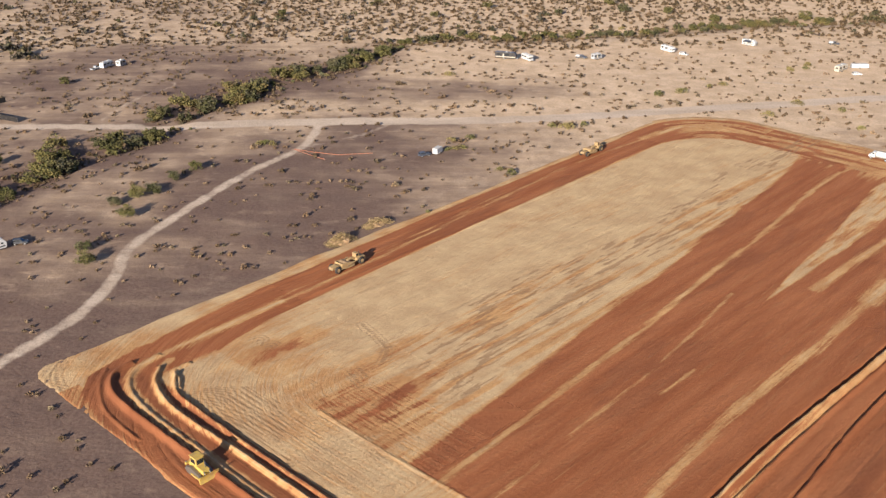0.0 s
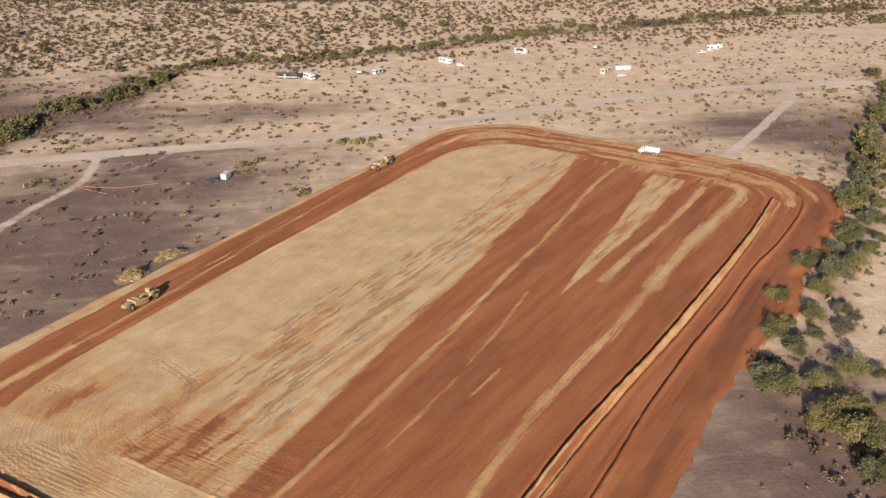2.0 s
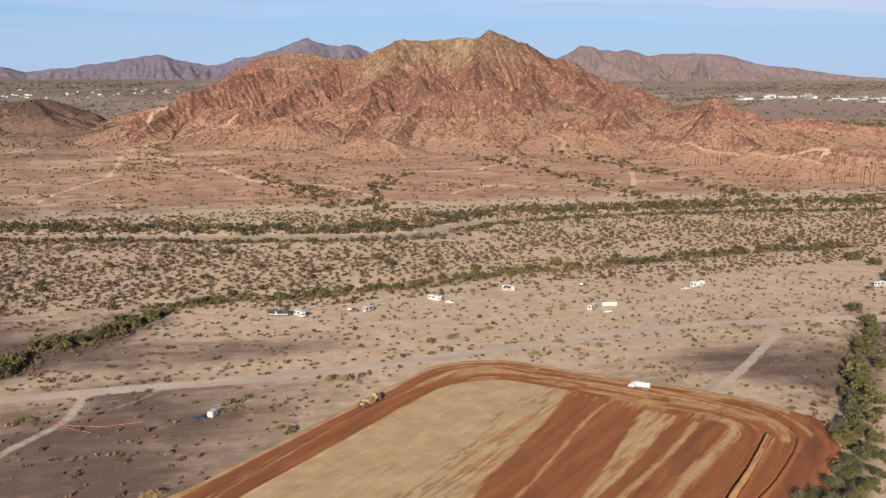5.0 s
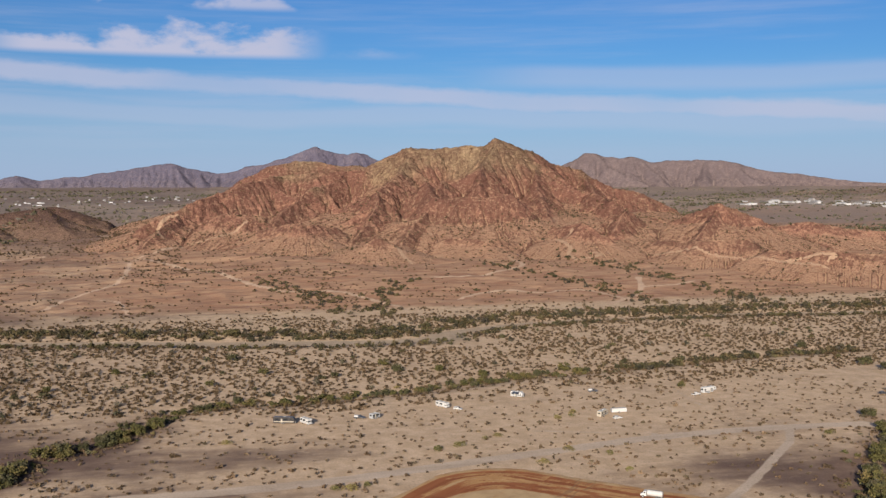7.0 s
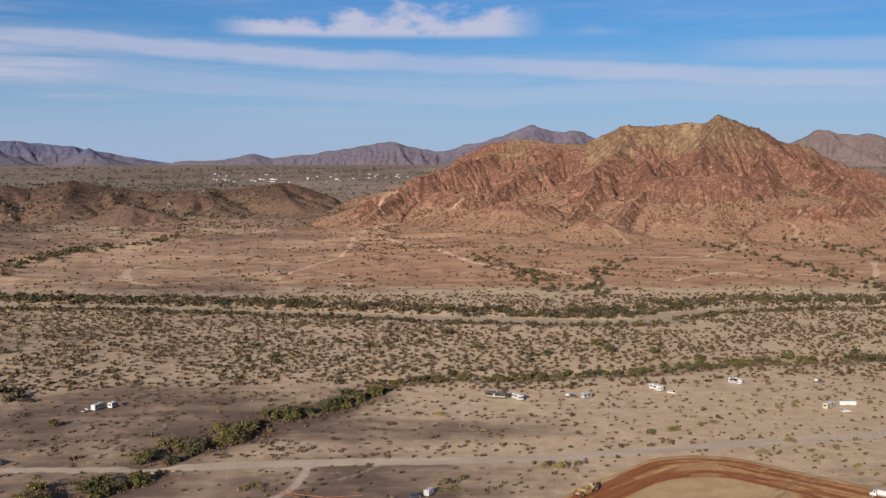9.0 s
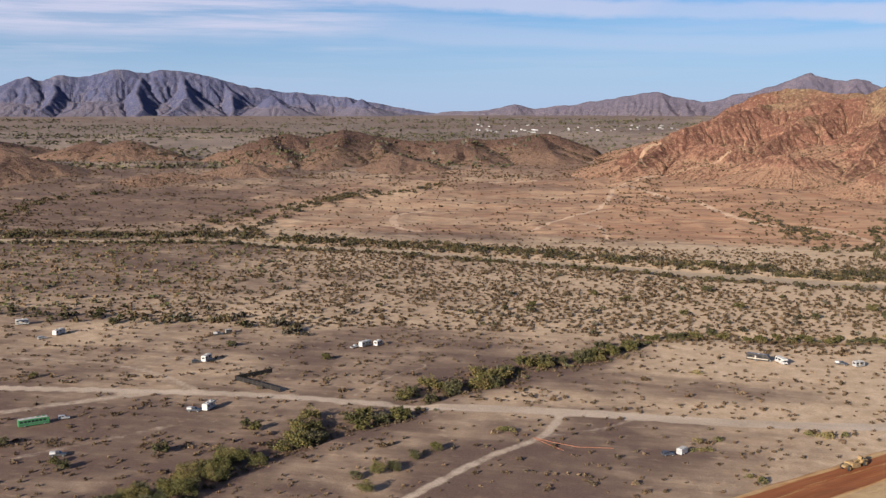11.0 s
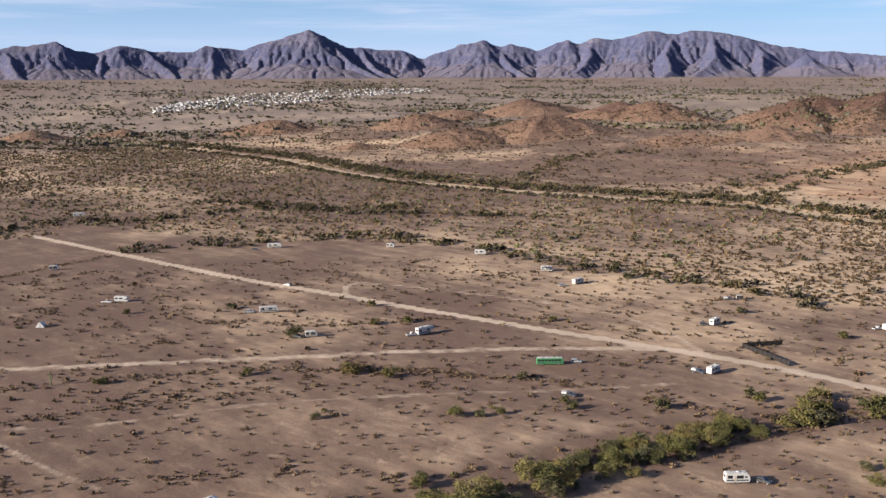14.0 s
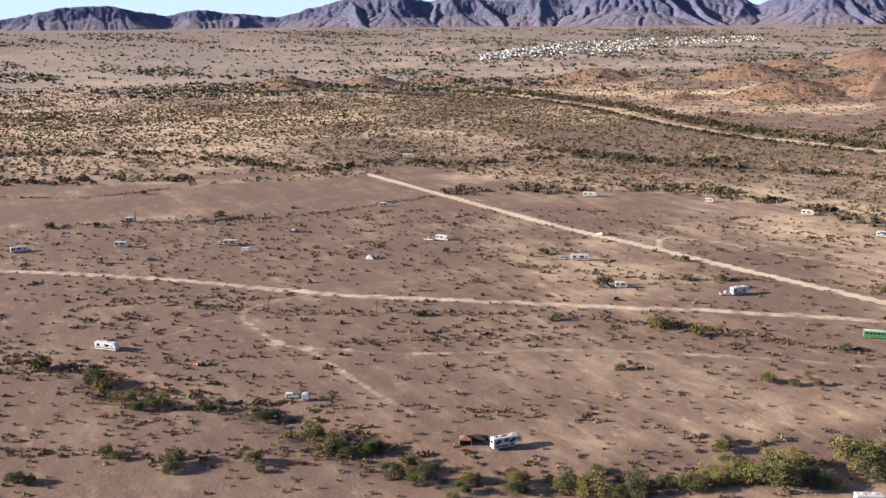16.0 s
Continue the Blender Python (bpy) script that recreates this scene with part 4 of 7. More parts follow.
RUTS = [  # reach to either side, points: sweeps of tyre and track marks in the crust at the western corner
    (3.2, [(43.7, 25.6), (36.7, 24.3), (29.6, 27.2), (24.3, 31.3), (21.4, 36.3), (19.7, 44.6), (19.0, 53.4), (18.8, 68)]),
    (2.6, [(44, 30), (34.3, 27.7), (28.8, 31.9), (25.0, 38.8), (24.5, 46.0), (24.2, 54.2), (24, 66)]),
    (1.6, [(28.6, 36), (28.6, 41.3), (28.7, 49.2), (29.7, 56.4), (30.8, 62.4), (32.3, 66.4)]),
    (2.2, [(53.1, 38.6), (49.6, 49.8), (47.0, 59.4)]), (1.4, [(55.7, 41.4), (51.4, 53.1), (48.8, 62.6)]),
    (1.6, [(66.2, 37.9), (64.2, 45.7), (61.3, 51.8), (54.3, 56.1)]), (1.8, [(40.2, 36.9), (39.3, 44.5), (39.2, 52.5), (35.0, 63.3)]),
    (2.4, [(6, 1), (3, 4), (1, 9), (0, 15)]),
]


def build_field():
    u, v = np.meshgrid(np.concatenate([np.arange(-7, 68, 0.36), np.arange(68, FU + 8, 1.2)]), np.arange(-7, FV + 9, 0.4), indexing="ij")
    shape = u.shape
    u, v = u.ravel(), v.ravel()
    x, y = field_xy(u, v)
    wob = (fbm(x, y, 16, 3, 51) - 0.5) * 5
    d = rounded_distance(u, v)
    near_corner = (1 - smooth(u, 14, 40)) * (1 - smooth(v, 30, 60))
    spill = (fbm(x, y, 5, 4, 52, 0.6) - 0.5) * 7 * near_corner
    d_rag = d + wob * np.where(v > 140, 1.3, 0.45) * (1 - 0.6 * near_corner)
    # ring road round the field, and the long cuts inside it
    side = np.where(v < 16, v, np.where(u > 264, FU - u, np.where(u < 17, u, 200.0)))
    ring = np.minimum(side, d) < 17
    along, across = u.copy(), v.copy()
    end = (u > 262) | (u < 17)
    along, across = np.where(end, v, u), np.where(end, np.minimum(d, 40), v)
    corner = (d < 45) & (u < 62) & (v < 75) | (d < 30) & (((u < 30) & (v < 30)) | ((u > 240) & (v < 40)) | ((u > 240) & (v > 118)))
    along = np.where(corner, np.arctan2(v - 60, u - 140) * 120, along)
    across = np.where(corner, d, across)
    # at the western corner the machines swing round
    swing = (u < 64) & (v < 92)
    ku, kv = np.maximum(52 - u, 0), np.maximum(60 - v, 0)
    along = np.where(swing, np.arctan2(kv, ku + 1e-3) * 38 + np.maximum(u - 52, 0) - np.maximum(v - 60, 0), along)
    across = np.where(swing, np.hypot(ku, kv) * 1.6, across)
    flow = np.stack([along, across, np.zeros_like(along)], -1)
    # tan crust
    left = np.interp(u, [20, 41, 55, 80, 100, 140, 200, 245], [26, 20.8, 18.8, 18.0, 17.4, 16.7, 14.8, 15.4]) + 0.8 * (fbm(u, v, 30, 2, 53) - 0.5)
    right = np.interp(u, [10, 36, 54, 78, 104, 137, 172, 215, 248, 262], [92, 86, 84.5, 81.6, 79.7, 77.4, 73.5, 68.7, 65, 62])
    right = right + 3.5 * (fbm(u / 4, v, 9, 3, 54) - 0.5) * smooth(u, 20, 60)
    main = smooth(v - left, -0.6, 0.6) * smooth(right - v, -1.2, 1.8) * smooth(264 - u - wob * 0.3, -0.8, 0.8) * smooth(u - 17, -1, 1)
    # round the far corner of the crust
    main *= smooth(30 - np.hypot(np.maximum(u - 236, 0), np.maximum(46 - v, 0)), -1, 1.5)
    main *= 0.92 - 0.42 * smooth(fbm(u / 14, v, 2.2, 4, 57), 0.5, 0.7) * smooth(v, 44, 60) - 0.16 * smooth(fbm(u / 6, v, 3.5, 4, 58), 0.5, 0.75) - 0.3 * smooth(fbm(u / 2, v, 8, 3, 60), 0.52, 0.7) * (1 - smooth(u, 50, 75))
    for cu, cv, ru, rv, k in ((44, 33.5, 11, 1.8, 0.6), (23, 59, 3, 9, 0.5), (50, 67.5, 16, 1.6, 0.7), (36, 60, 5, 7, 0.3), (28, 76, 5, 9, 0.4)):
        main *= 1 - k * np.exp(-((u - cu) / ru) ** 2 - ((v - cv) / rv) ** 2) * smooth(fbm(x, y, 5, 3, 68), 0.3, 0.6)
    main *= 0.74 + 0.26 * smooth(u, 40, 75)
    apron = smooth(u - 17, -1, 1) * smooth(34 - u, -0.5, 0.5) * smooth(v - 22, -2, 2) * smooth(122 - v, -10, 10) * (0.55 + 0.35 * fbm(u, v, 9, 3, 59))
    wedge_w = np.interp(u, [146, 165, 180, 205, 236, 250, 256], [0.3, 1.7, 2.6, 4.2, 5.6, 7.0, 6.0])
    wedge_c = np.interp(u, [146, 180, 205, 236, 256], [105.3, 104, 103.6, 100.6, 100])
    wedge = smooth(wedge_w - np.abs(v - wedge_c), -0.5, 0.8) * smooth(u, 145, 150) * smooth(258 - u, 0, 3) * (0.78 - 0.4 * smooth(fbm(u / 10, v, 1.2, 4, 61), 0.45, 0.65))
    tan = np.maximum.reduce([main, apron * 0.95, wedge])
    grain = 0.55 + 0.9 * fbm(u / 7, v, 1.4, 3, 63)
    for s, w, line in STRIPS:
        dl = curve_distance(u, v, curve_points(line), w * 4)
        tan = np.maximum(tan, 0.66 * s * grain * np.clip(1.15 - dl / (w * 1.7), 0, 1))
    # dry streaks on the far turn of the ring road
    tan = np.maximum(tan, 0.52 * smooth(u, 246, 266) * smooth(fbm(along / 9, across, 2.0, 4, 79), 0.42, 0.62) * smooth(d, 0, 2))
    # loose verge outside the edge
    verge = (1 - smooth(d_rag - 1.2 * smooth(u, 250, 270), -1.0, 1.6)) * np.where(v > 140, 0.15, 1.0)
    bare = np.maximum(np.interp(u, [0, 14, 35, 60, 100, 150, 220], [12, 9, 6.4, 4.2, 2.6, 1.8, 1.5]) - v, np.where(v < 75, np.interp(v, [0, 9, 10.8, 15.3, 22, 35, 60], [20, 14, 7.1, 3.2, 0.9, 0.1, 0]) - u, -9))
    verge = np.maximum(verge, smooth(bare + wob * 0.25 + spill * 0.4, -0.7, 0.9)) * np.where((u < 4) & (v > 12), 0.45, 1.0)
    tan = np.maximum(tan, verge * (0.45 + 0.5 * fbm(x, y, 7, 3, 73)))
    damp = smooth(fbm(u / 3, v, 9, 3, 65), 0.52, 0.75) * 0.6 + 0.7 * smooth(v, 146, 152) * smooth(d, 0, 2) * (0.4 + fbm(u, v, 12, 3, 66))
    damp = np.maximum(damp, 0.75 * (1 - smooth(u, 15, 19)) * smooth(d, 1, 4) * (0.5 + fbm(u, v, 9, 3, 64)))
    rut = np.zeros_like(u)
    rut = 0.75 * smooth(fbm(u / 9, v, 0.7, 3, 75), 0.52, 0.64) * smooth(fbm(u / 3, v, 7, 3, 74), 0.30, 0.55) * smooth(v, 40, 55) * smooth(right - v, 0, 6) * smooth(u, 40, 70)
    z = 0.30 - 0.24 * near_corner * (1 - smooth(d, 2, 9))
    for h, w, line in WINDROWS:
        pts = curve_points(line)
        dl = curve_distance(u, v, pts, w * 7)
        lump = (0.75 + 0.5 * fbm(x, y, 3.0, 2, 67)) if pts[0, 0] > 100 else 0.88 + 0.24 * fbm(x, y, 5.0, 3, 67)
        if abs(pts[-1, 0] - pts[0, 0]) > 100:      # banks along the field drop steeply on their western side
            k = np.argsort(pts[:, 0])
            west = v < np.interp(u, pts[k, 0], pts[k, 1])
            fall = np.where(west, w * 0.75, w * 2.3)
        else:                                      # banks across it drop steeply to the north
            fall = np.where(u > np.interp(v, pts[:, 1], pts[:, 0]), w * 0.9, w * 2.0)
        z = z + h * lump * (1 - smooth(dl, 0, fall))
        if abs(pts[-1, 0] - pts[0, 0]) > 100 and h > 0.5:   # the blade's furrow beside the bank
            z = z - 0.6 * h * lump * np.exp(-((np.where(west, dl, 9) - w * 1.35) / (w * 0.5)) ** 2)
        if h > 1.28:
            tan = np.maximum(tan, 0.62 * grain * (1 - smooth(dl, w * 0.2, w * 1.1)))
    for w, line in RUTS:
        dl = curve_distance(u, v, curve_points(line), 8)
        rut = np.maximum(rut, smooth(np.sin(dl * 6.0), 0.2, 0.95) * (1 - smooth(dl, w * 0.5, w * 1.5)) * smooth(fbm(x, y, 13, 3, 71), 0.36, 0.6))
    apron_cut = swing & (u > 17) & (v > 22)
    z = z - 0.014 * apron_cut * smooth(np.sin(across * 4.4 + 7 * fbm(x, y, 14, 2, 78)), 0.45, 0.95) * smooth(fbm(x, y, 6, 4, 77), 0.46, 0.58)
    rut = np.maximum(rut, 0.34 * apron_cut * smooth(fbm(x, y, 10, 3, 76), 0.4, 0.6))
    z = z + (fbm(u / 6, v, 2.2, 3, 69) - 0.5) * 0.22 - rut * 0.07
    z = z - 0.10 * (np.sin(across * 2.2) > 0.75) * ring * smooth(fbm(along / 6, across, 4, 2, 72), 0.45, 0.6)
    reach = np.where(u > 262, 6.0, np.where(v > 140, 4.0, np.where(v < 9, 2.6, 1.6)))
    skirt = smooth(d_rag, -reach, -0.3)
    z = z * skirt - 0.3 * (1 - skirt)
    outside = d_rag < -reach - 0.4
    z = np.where(outside, -1.9, z)
    ob = grid_mesh("graded_field", x.reshape(shape), y.reshape(shape), z.reshape(shape), GRADED,
                   {"cover": np.stack([np.clip(tan, 0, 1), np.clip(damp, 0, 1), np.clip(rut, 0, 1)], -1)}, {"flow": flow})
    return tagged(ob, "bulldozed field of red earth with tan crusted strips", "field", kind="structure")


build_field()

# ---- plants ----
def leaf_material(name, bloom):
    m = Mat(name, 0.75, 0, 0.2)
    a = m.n.new("ShaderNodeAttribute")
    a.attribute_name = "tint"
    shade = m.n.new("ShaderNodeNewGeometry").outputs["Random Per Island"]
    c = m.mix(m.math("MULTIPLY", shade, 0.40), a.outputs["Color"], (0.040, 0.035, 0.022))
    c = m.mix(m.math("MULTIPLY", m.step(m.noise(2.5, 3), 0.4, 0.7), 0.25), c, bloom)
    return m.colour(c)


SHRUB = leaf_material("shrub_leaves", (0.19, 0.130, 0.072))
CROWN = leaf_material("tree_leaves", (0.20, 0.175, 0.060))
bark = Mat("bark", 0.9)
BARK = bark.colour(bark.mix(bark.step(bark.noise(0.25, 5), 0.3, 0.7), (0.17, 0.125, 0.085), (0.09, 0.066, 0.045)))
TINTS = np.array([(0.104, 0.066, 0.034), (0.082, 0.052, 0.027), (0.128, 0.080, 0.043), (0.090, 0.060, 0.031), (0.185, 0.125, 0.070), (0.120, 0.090, 0.050)])
GREENS = np.array([(0.140, 0.136, 0.044), (0.096, 0.102, 0.036), (0.190, 0.168, 0.058), (0.128, 0.124, 0.070), (0.225, 0.180, 0.068), (0.078, 0.084, 0.038)])


def leaf_mesh(name, centres, normals_up, sizes, tints, material, rng):
    """Loose three-cornered leaves or sprays, one a centre."""
    n = len(centres)
    a = rng.normal(size=(n, 3))
    a /= np.linalg.norm(a, axis=1, keepdims=True)
    b = rng.normal(size=(n, 3))
    b[:, 2] = b[:, 2] * 0.6 + normals_up
    b -= (a * b).sum(1, keepdims=True) * a
    b /= np.linalg.norm(b, axis=1, keepdims=True) + 1e-9
    s = sizes[:, None]
    co = np.stack([centres - a * s * 0.55 - b * s * 0.35, centres + a * s * 0.55 - b * s * 0.3, centres + b * s * 0.75 + a * s * 0.1], 1).reshape(-1, 3)
    me = bpy.data.meshes.new(name)
    me.vertices.add(3 * n)
    me.vertices.foreach_set("co", co.ravel().astype(np.float32))
    me.loops.add(3 * n)
    me.loops.foreach_set("vertex_index", np.arange(3 * n, dtype=np.int32))
    me.polygons.add(n)
    me.polygons.foreach_set("loop_start", np.arange(0, 3 * n, 3, dtype=np.int32))
    me.update(calc_edges=True)
    at = me.attributes.new("tint", "FLOAT_COLOR", "POINT")
    at.data.foreach_set("color", np.repeat(np.concatenate([tints, np.ones((n, 1))], 1), 3, 0).ravel().astype(np.float32))
    me.materials.append(material)
    return me


def sow(name, label, x, y, width, height, leaves, palette, seed, material, low=0.0, group_tint=0.25, category="shrubs"):
    """Many low bushes in one object: each a ragged dome of sprays that sits on the land."""
    rng = np.random.default_rng(seed)
    n = len(x)
    z = top_z(x, y)
    tint = palette[rng.integers(0, len(palette), n)] * (1 + group_tint * (rng.random((n, 1)) - 0.5) * 2)
    k = np.repeat(np.arange(n), leaves)
    m = len(k)
    th, q, w = rng.random(m) * 2 * np.pi, np.sqrt(rng.random(m)), rng.random(m)
    lob = 1 + 0.35 * np.sin(th * 2 + k * 1.7) + 0.2 * np.sin(th * 3 + k * 0.9)
    rad = q * width[k] * 0.5 * lob
    top = np.sqrt(np.clip(1 - (q * 0.92) ** 2, 0, 1)) * height[k]
    centres = np.stack([x[k] + rad * np.cos(th), y[k] + rad * np.sin(th), z[k] + top * (low + (1 - low) * w ** 0.6) * 0.85], 1)
    size = (0.42 + 0.4 * rng.random(m)) * width[k] * (7.0 / leaves) ** 0.52
    ob = new(name, leaf_mesh(name, centres, 0.4, size, tint[k], material, rng))
    return tagged(ob, label, category, kind="stuff")


def field_clear(x, y):
    return field_depth(x, y) < -3.5


def road_clear(x, y):
    ok = np.ones(len(x), bool)
    for w, s, line in ROADS:
        ok &= curve_distance(x, y, curve_points(line), w * 3) > w * (1.25 if s > 0.6 else 0.8)
    return ok


def scatter(count, az, rr, seed):
    """Points over a sector of the plan, even in area."""
    rng = np.random.default_rng(seed)
    a = np.radians(rng.uniform(*az, count))
    r = np.sqrt(rng.uniform(rr[0] ** 2, rr[1] ** 2, count))
    return r * np.sin(a), r * np.cos(a), rng


def washes(x, y, reach):
    return np.minimum.reduce([curve_distance(x, y, w, reach) for w in (WASH_A, WASH_B, WASH_C)])


CAMP_RILLS = [curve_points(line) for line in (
    [(-294, 11), (-280, 33), (-265, 53), (-257, 75), (-247, 97), (-229, 107)], [(-390, 19), (-365, 32), (-343, 42), (-325, 58), (-306, 81), (-290, 90), (-271, 100), (-254, 108), (-237, 114), (-218, 112)],
    [(-446, 70), (-418, 101), (-396, 122), (-377, 148), (-360, 174), (-347, 201), (-328, 229), (-307, 248), (-280, 267), (-251, 286), (-231, 300), (-205, 306), (-182, 308), (-161, 312)],
    [(-342, 133), (-331, 149), (-327, 168), (-316, 185), (-307, 204), (-299, 218)], [(-269, 126), (-254, 144), (-243, 158), (-232, 174), (-220, 185), (-207, 189), (-196, 196)],
    [(-415, 245), (-398, 272), (-369, 291), (-347, 316), (-333, 340), (-314, 366), (-280, 376)], [(-764, 48), (-733, 102), (-739, 163)],
    [(-635, 70), (-609, 133), (-593, 185), (-596, 240), (-604, 285), (-610, 333)], [(-304, 258), (-273, 277), (-248, 288)])]
VEHICLE_SPOTS = [(122, 505, 14), (168, 519, 12), (200, 464, 14), (272, 502, 14), (78, 490, 10), (42, 488, 12), (0, 345, 7), (-241, 318, 9), (-314, 316, 10), (-227, 138, 12), (-148, 206, 12), (-373, 55, 9), (-127, 258, 8), (-186, 352, 9)]


def build_shrubs():
    # open camp ground and the flats round the field: thin, gathered along little rills
    x, y, rng = scatter(90000, (-92, 44), (138, 640), 11)
    rill = ridged(x * 0.6, y * 1.25, 34, 3, 81)
    patch = fbm(x, y, 60, 3, 82)
    p = 0.062 + 0.15 * smooth(rill, 0.74, 0.88) * smooth(patch, 0.36, 0.56) + 0.16 * (1 - smooth(washes(x, y, 40), 5, 24))
    p = np.where(x < -60, p * 1.2, p) + 0.40 * (np.abs(fbm(x, y, 70, 3, 83) - 0.5) < 0.012) * smooth(-x, -20, 120)
    p += 0.10 * np.exp(-((y - 398 - 0.06 * x) / 14) ** 2) * (x > -60) + 0.07 * smooth(x, 120, 230) * smooth(patch, 0.4, 0.6) + 0.055 * np.exp(-((x - 90) / 130) ** 2 - ((y - 480) / 40) ** 2)
    keep = (rng.random(len(x)) < p) & field_clear(x, y) & road_clear(x, y) & (y < belt_edge(x) + 5)
    for cx, cy, rad in VEHICLE_SPOTS:
        keep &= np.hypot(x - cx, y - cy) > rad
    x, y = x[keep], y[keep]
    w = rng.uniform(0.65, 1.35, len(x)) * (1 + 0.6 * (rng.random(len(x)) > 0.93))
    r = np.hypot(x, y)
    near = r < 330
    sow("shrubs_near", "low dry brown desert shrubs scattered on bare ground", x[near], y[near], w[near] * 1.15, w[near] * 0.82, 40, TINTS * np.array((1.5, 1.5, 1.6)), 12, SHRUB)
    sow("shrubs_camp", "low dry brown desert shrubs among the camps", x[~near], y[~near], w[~near] * 1.4, w[~near] * 0.95, 16, TINTS * np.array((1.15, 1.15, 1.25)), 13, SHRUB)
    # close rows along the small rills that cross the camps
    rng = np.random.default_rng(14)
    xs, ys = [], []
    for line in CAMP_RILLS:
        for a, b in zip(line[:-1], line[1:]):
            n = np.hypot(*(b - a))
            count = rng.poisson(n / 0.8)
            t, o = rng.random(count), rng.normal(0, 2.4, count) + 3.0 * (vnoise(a[0] / 25, a[1] / 25, 15) - 0.5)
            xs.append(a[0] + t * (b - a)[0] - (b - a)[1] / n * o)
            ys.append(a[1] + t * (b - a)[1] + (b - a)[0] / n * o)
    x, y = np.concatenate(xs), np.concatenate(ys)
    keep = road_clear(x, y) & (vnoise(x / 14, y / 14, 16) > 0.22)
    for cx, cy, rad in VEHICLE_SPOTS:
        keep &= np.hypot(x - cx, y - cy) > rad * 0.7
    x, y = x[keep], y[keep]
    w = rng.uniform(0.6, 1.5, len(x))
    sow("shrubs_rill", "rows of dry brown shrubs along shallow rills", x, y, w * 1.1, w * 0.80, 18, TINTS * np.array((1.4, 1.4, 1.5)), 15, SHRUB)
    # the belt of creosote on the near side of the river bed
    rng = np.random.default_rng(21)
    x, y = (v.ravel() for v in np.meshgrid(np.arange(-1500, 760, 4.3), np.arange(40, 880, 4.3)))
    x, y = x + rng.uniform(-2.4, 2.4, len(x)), y + rng.uniform(-2.4, 2.4, len(x))
    clump = fbm(x, y, 26, 3, 84)
    p = (0.40 + 0.55 * smooth(clump, 0.3, 0.55)) * smooth(fbm(x, y, 90, 3, 85), 0.12, 0.34)
    keep = (rng.random(len(x)) < p) & (y > belt_edge(x) - 4) & (y < 872) & road_clear(x, y) & (curve_distance(x, y, RIVER, 40) > river_half(x) * 1.1)
    x, y = x[keep], y[keep]
    w = rng.uniform(1.2, 2.7, len(x)) * (1 + 0.3 * (rng.random(len(x)) > 0.88))
    west = x < -330 - 120 * (rng.random(len(x)) - 0.5)
    east = ~west
    sow("shrubs_belt", "dense dark olive creosote shrubs on sandy ground", x[east], y[east], w[east], w[east] * 0.62, 9, TINTS[:4] * 0.85, 22, SHRUB)
    thin = west & (rng.random(len(x)) < 0.50)
    sow("shrubs_belt_west", "olive and tan creosote shrubs on brown gravel", x[thin], y[thin], w[thin] * 1.12, w[thin] * 0.66, 8, np.concatenate([TINTS * 1.65, GREENS[[3, 5, 1]] * 1.35]), 23, SHRUB)
    # slopes under the mountains and the plain beyond
    x, y, rng = scatter(150000, (-92, 44), (850, 2100), 31)
    rill = ridged(x, y, 120, 4, 87)
    p = 0.11 + 0.45 * smooth(rill, 0.68, 0.86)
    p = p + 0.09 * smooth(-x, 850, 1100) * (0.4 + fbm(x, y, 90, 3, 89))
    keep = (rng.random(len(x)) < p) & ((y > 868) | (x < -1000)) & (curve_distance(x, y, RIVER, 40) > 14)
    x, y = x[keep], y[keep]
    w = rng.uniform(1.0, 2.3, len(x)) * (1 + np.hypot(x, y) / 4000)
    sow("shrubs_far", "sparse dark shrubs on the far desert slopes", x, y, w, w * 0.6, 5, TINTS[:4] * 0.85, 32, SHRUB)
    x, y, rng = scatter(90000, (-92, 44), (1700, 4150), 41)
    band = fbm(x * 0.4 + y * 0.2, y * 1.2 - x * 0.5, 160, 4, 88)
    keep = (rng.random(len(x)) < 0.05 + 0.5 * smooth(band, 0.47, 0.62)) & ((x < -300) | (y > 2350) | (x > 900))
    x, y = x[keep], y[keep]
    w = rng.uniform(3.5, 9, len(x))
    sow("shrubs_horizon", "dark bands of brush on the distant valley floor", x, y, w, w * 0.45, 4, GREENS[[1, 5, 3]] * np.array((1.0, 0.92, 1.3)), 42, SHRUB)


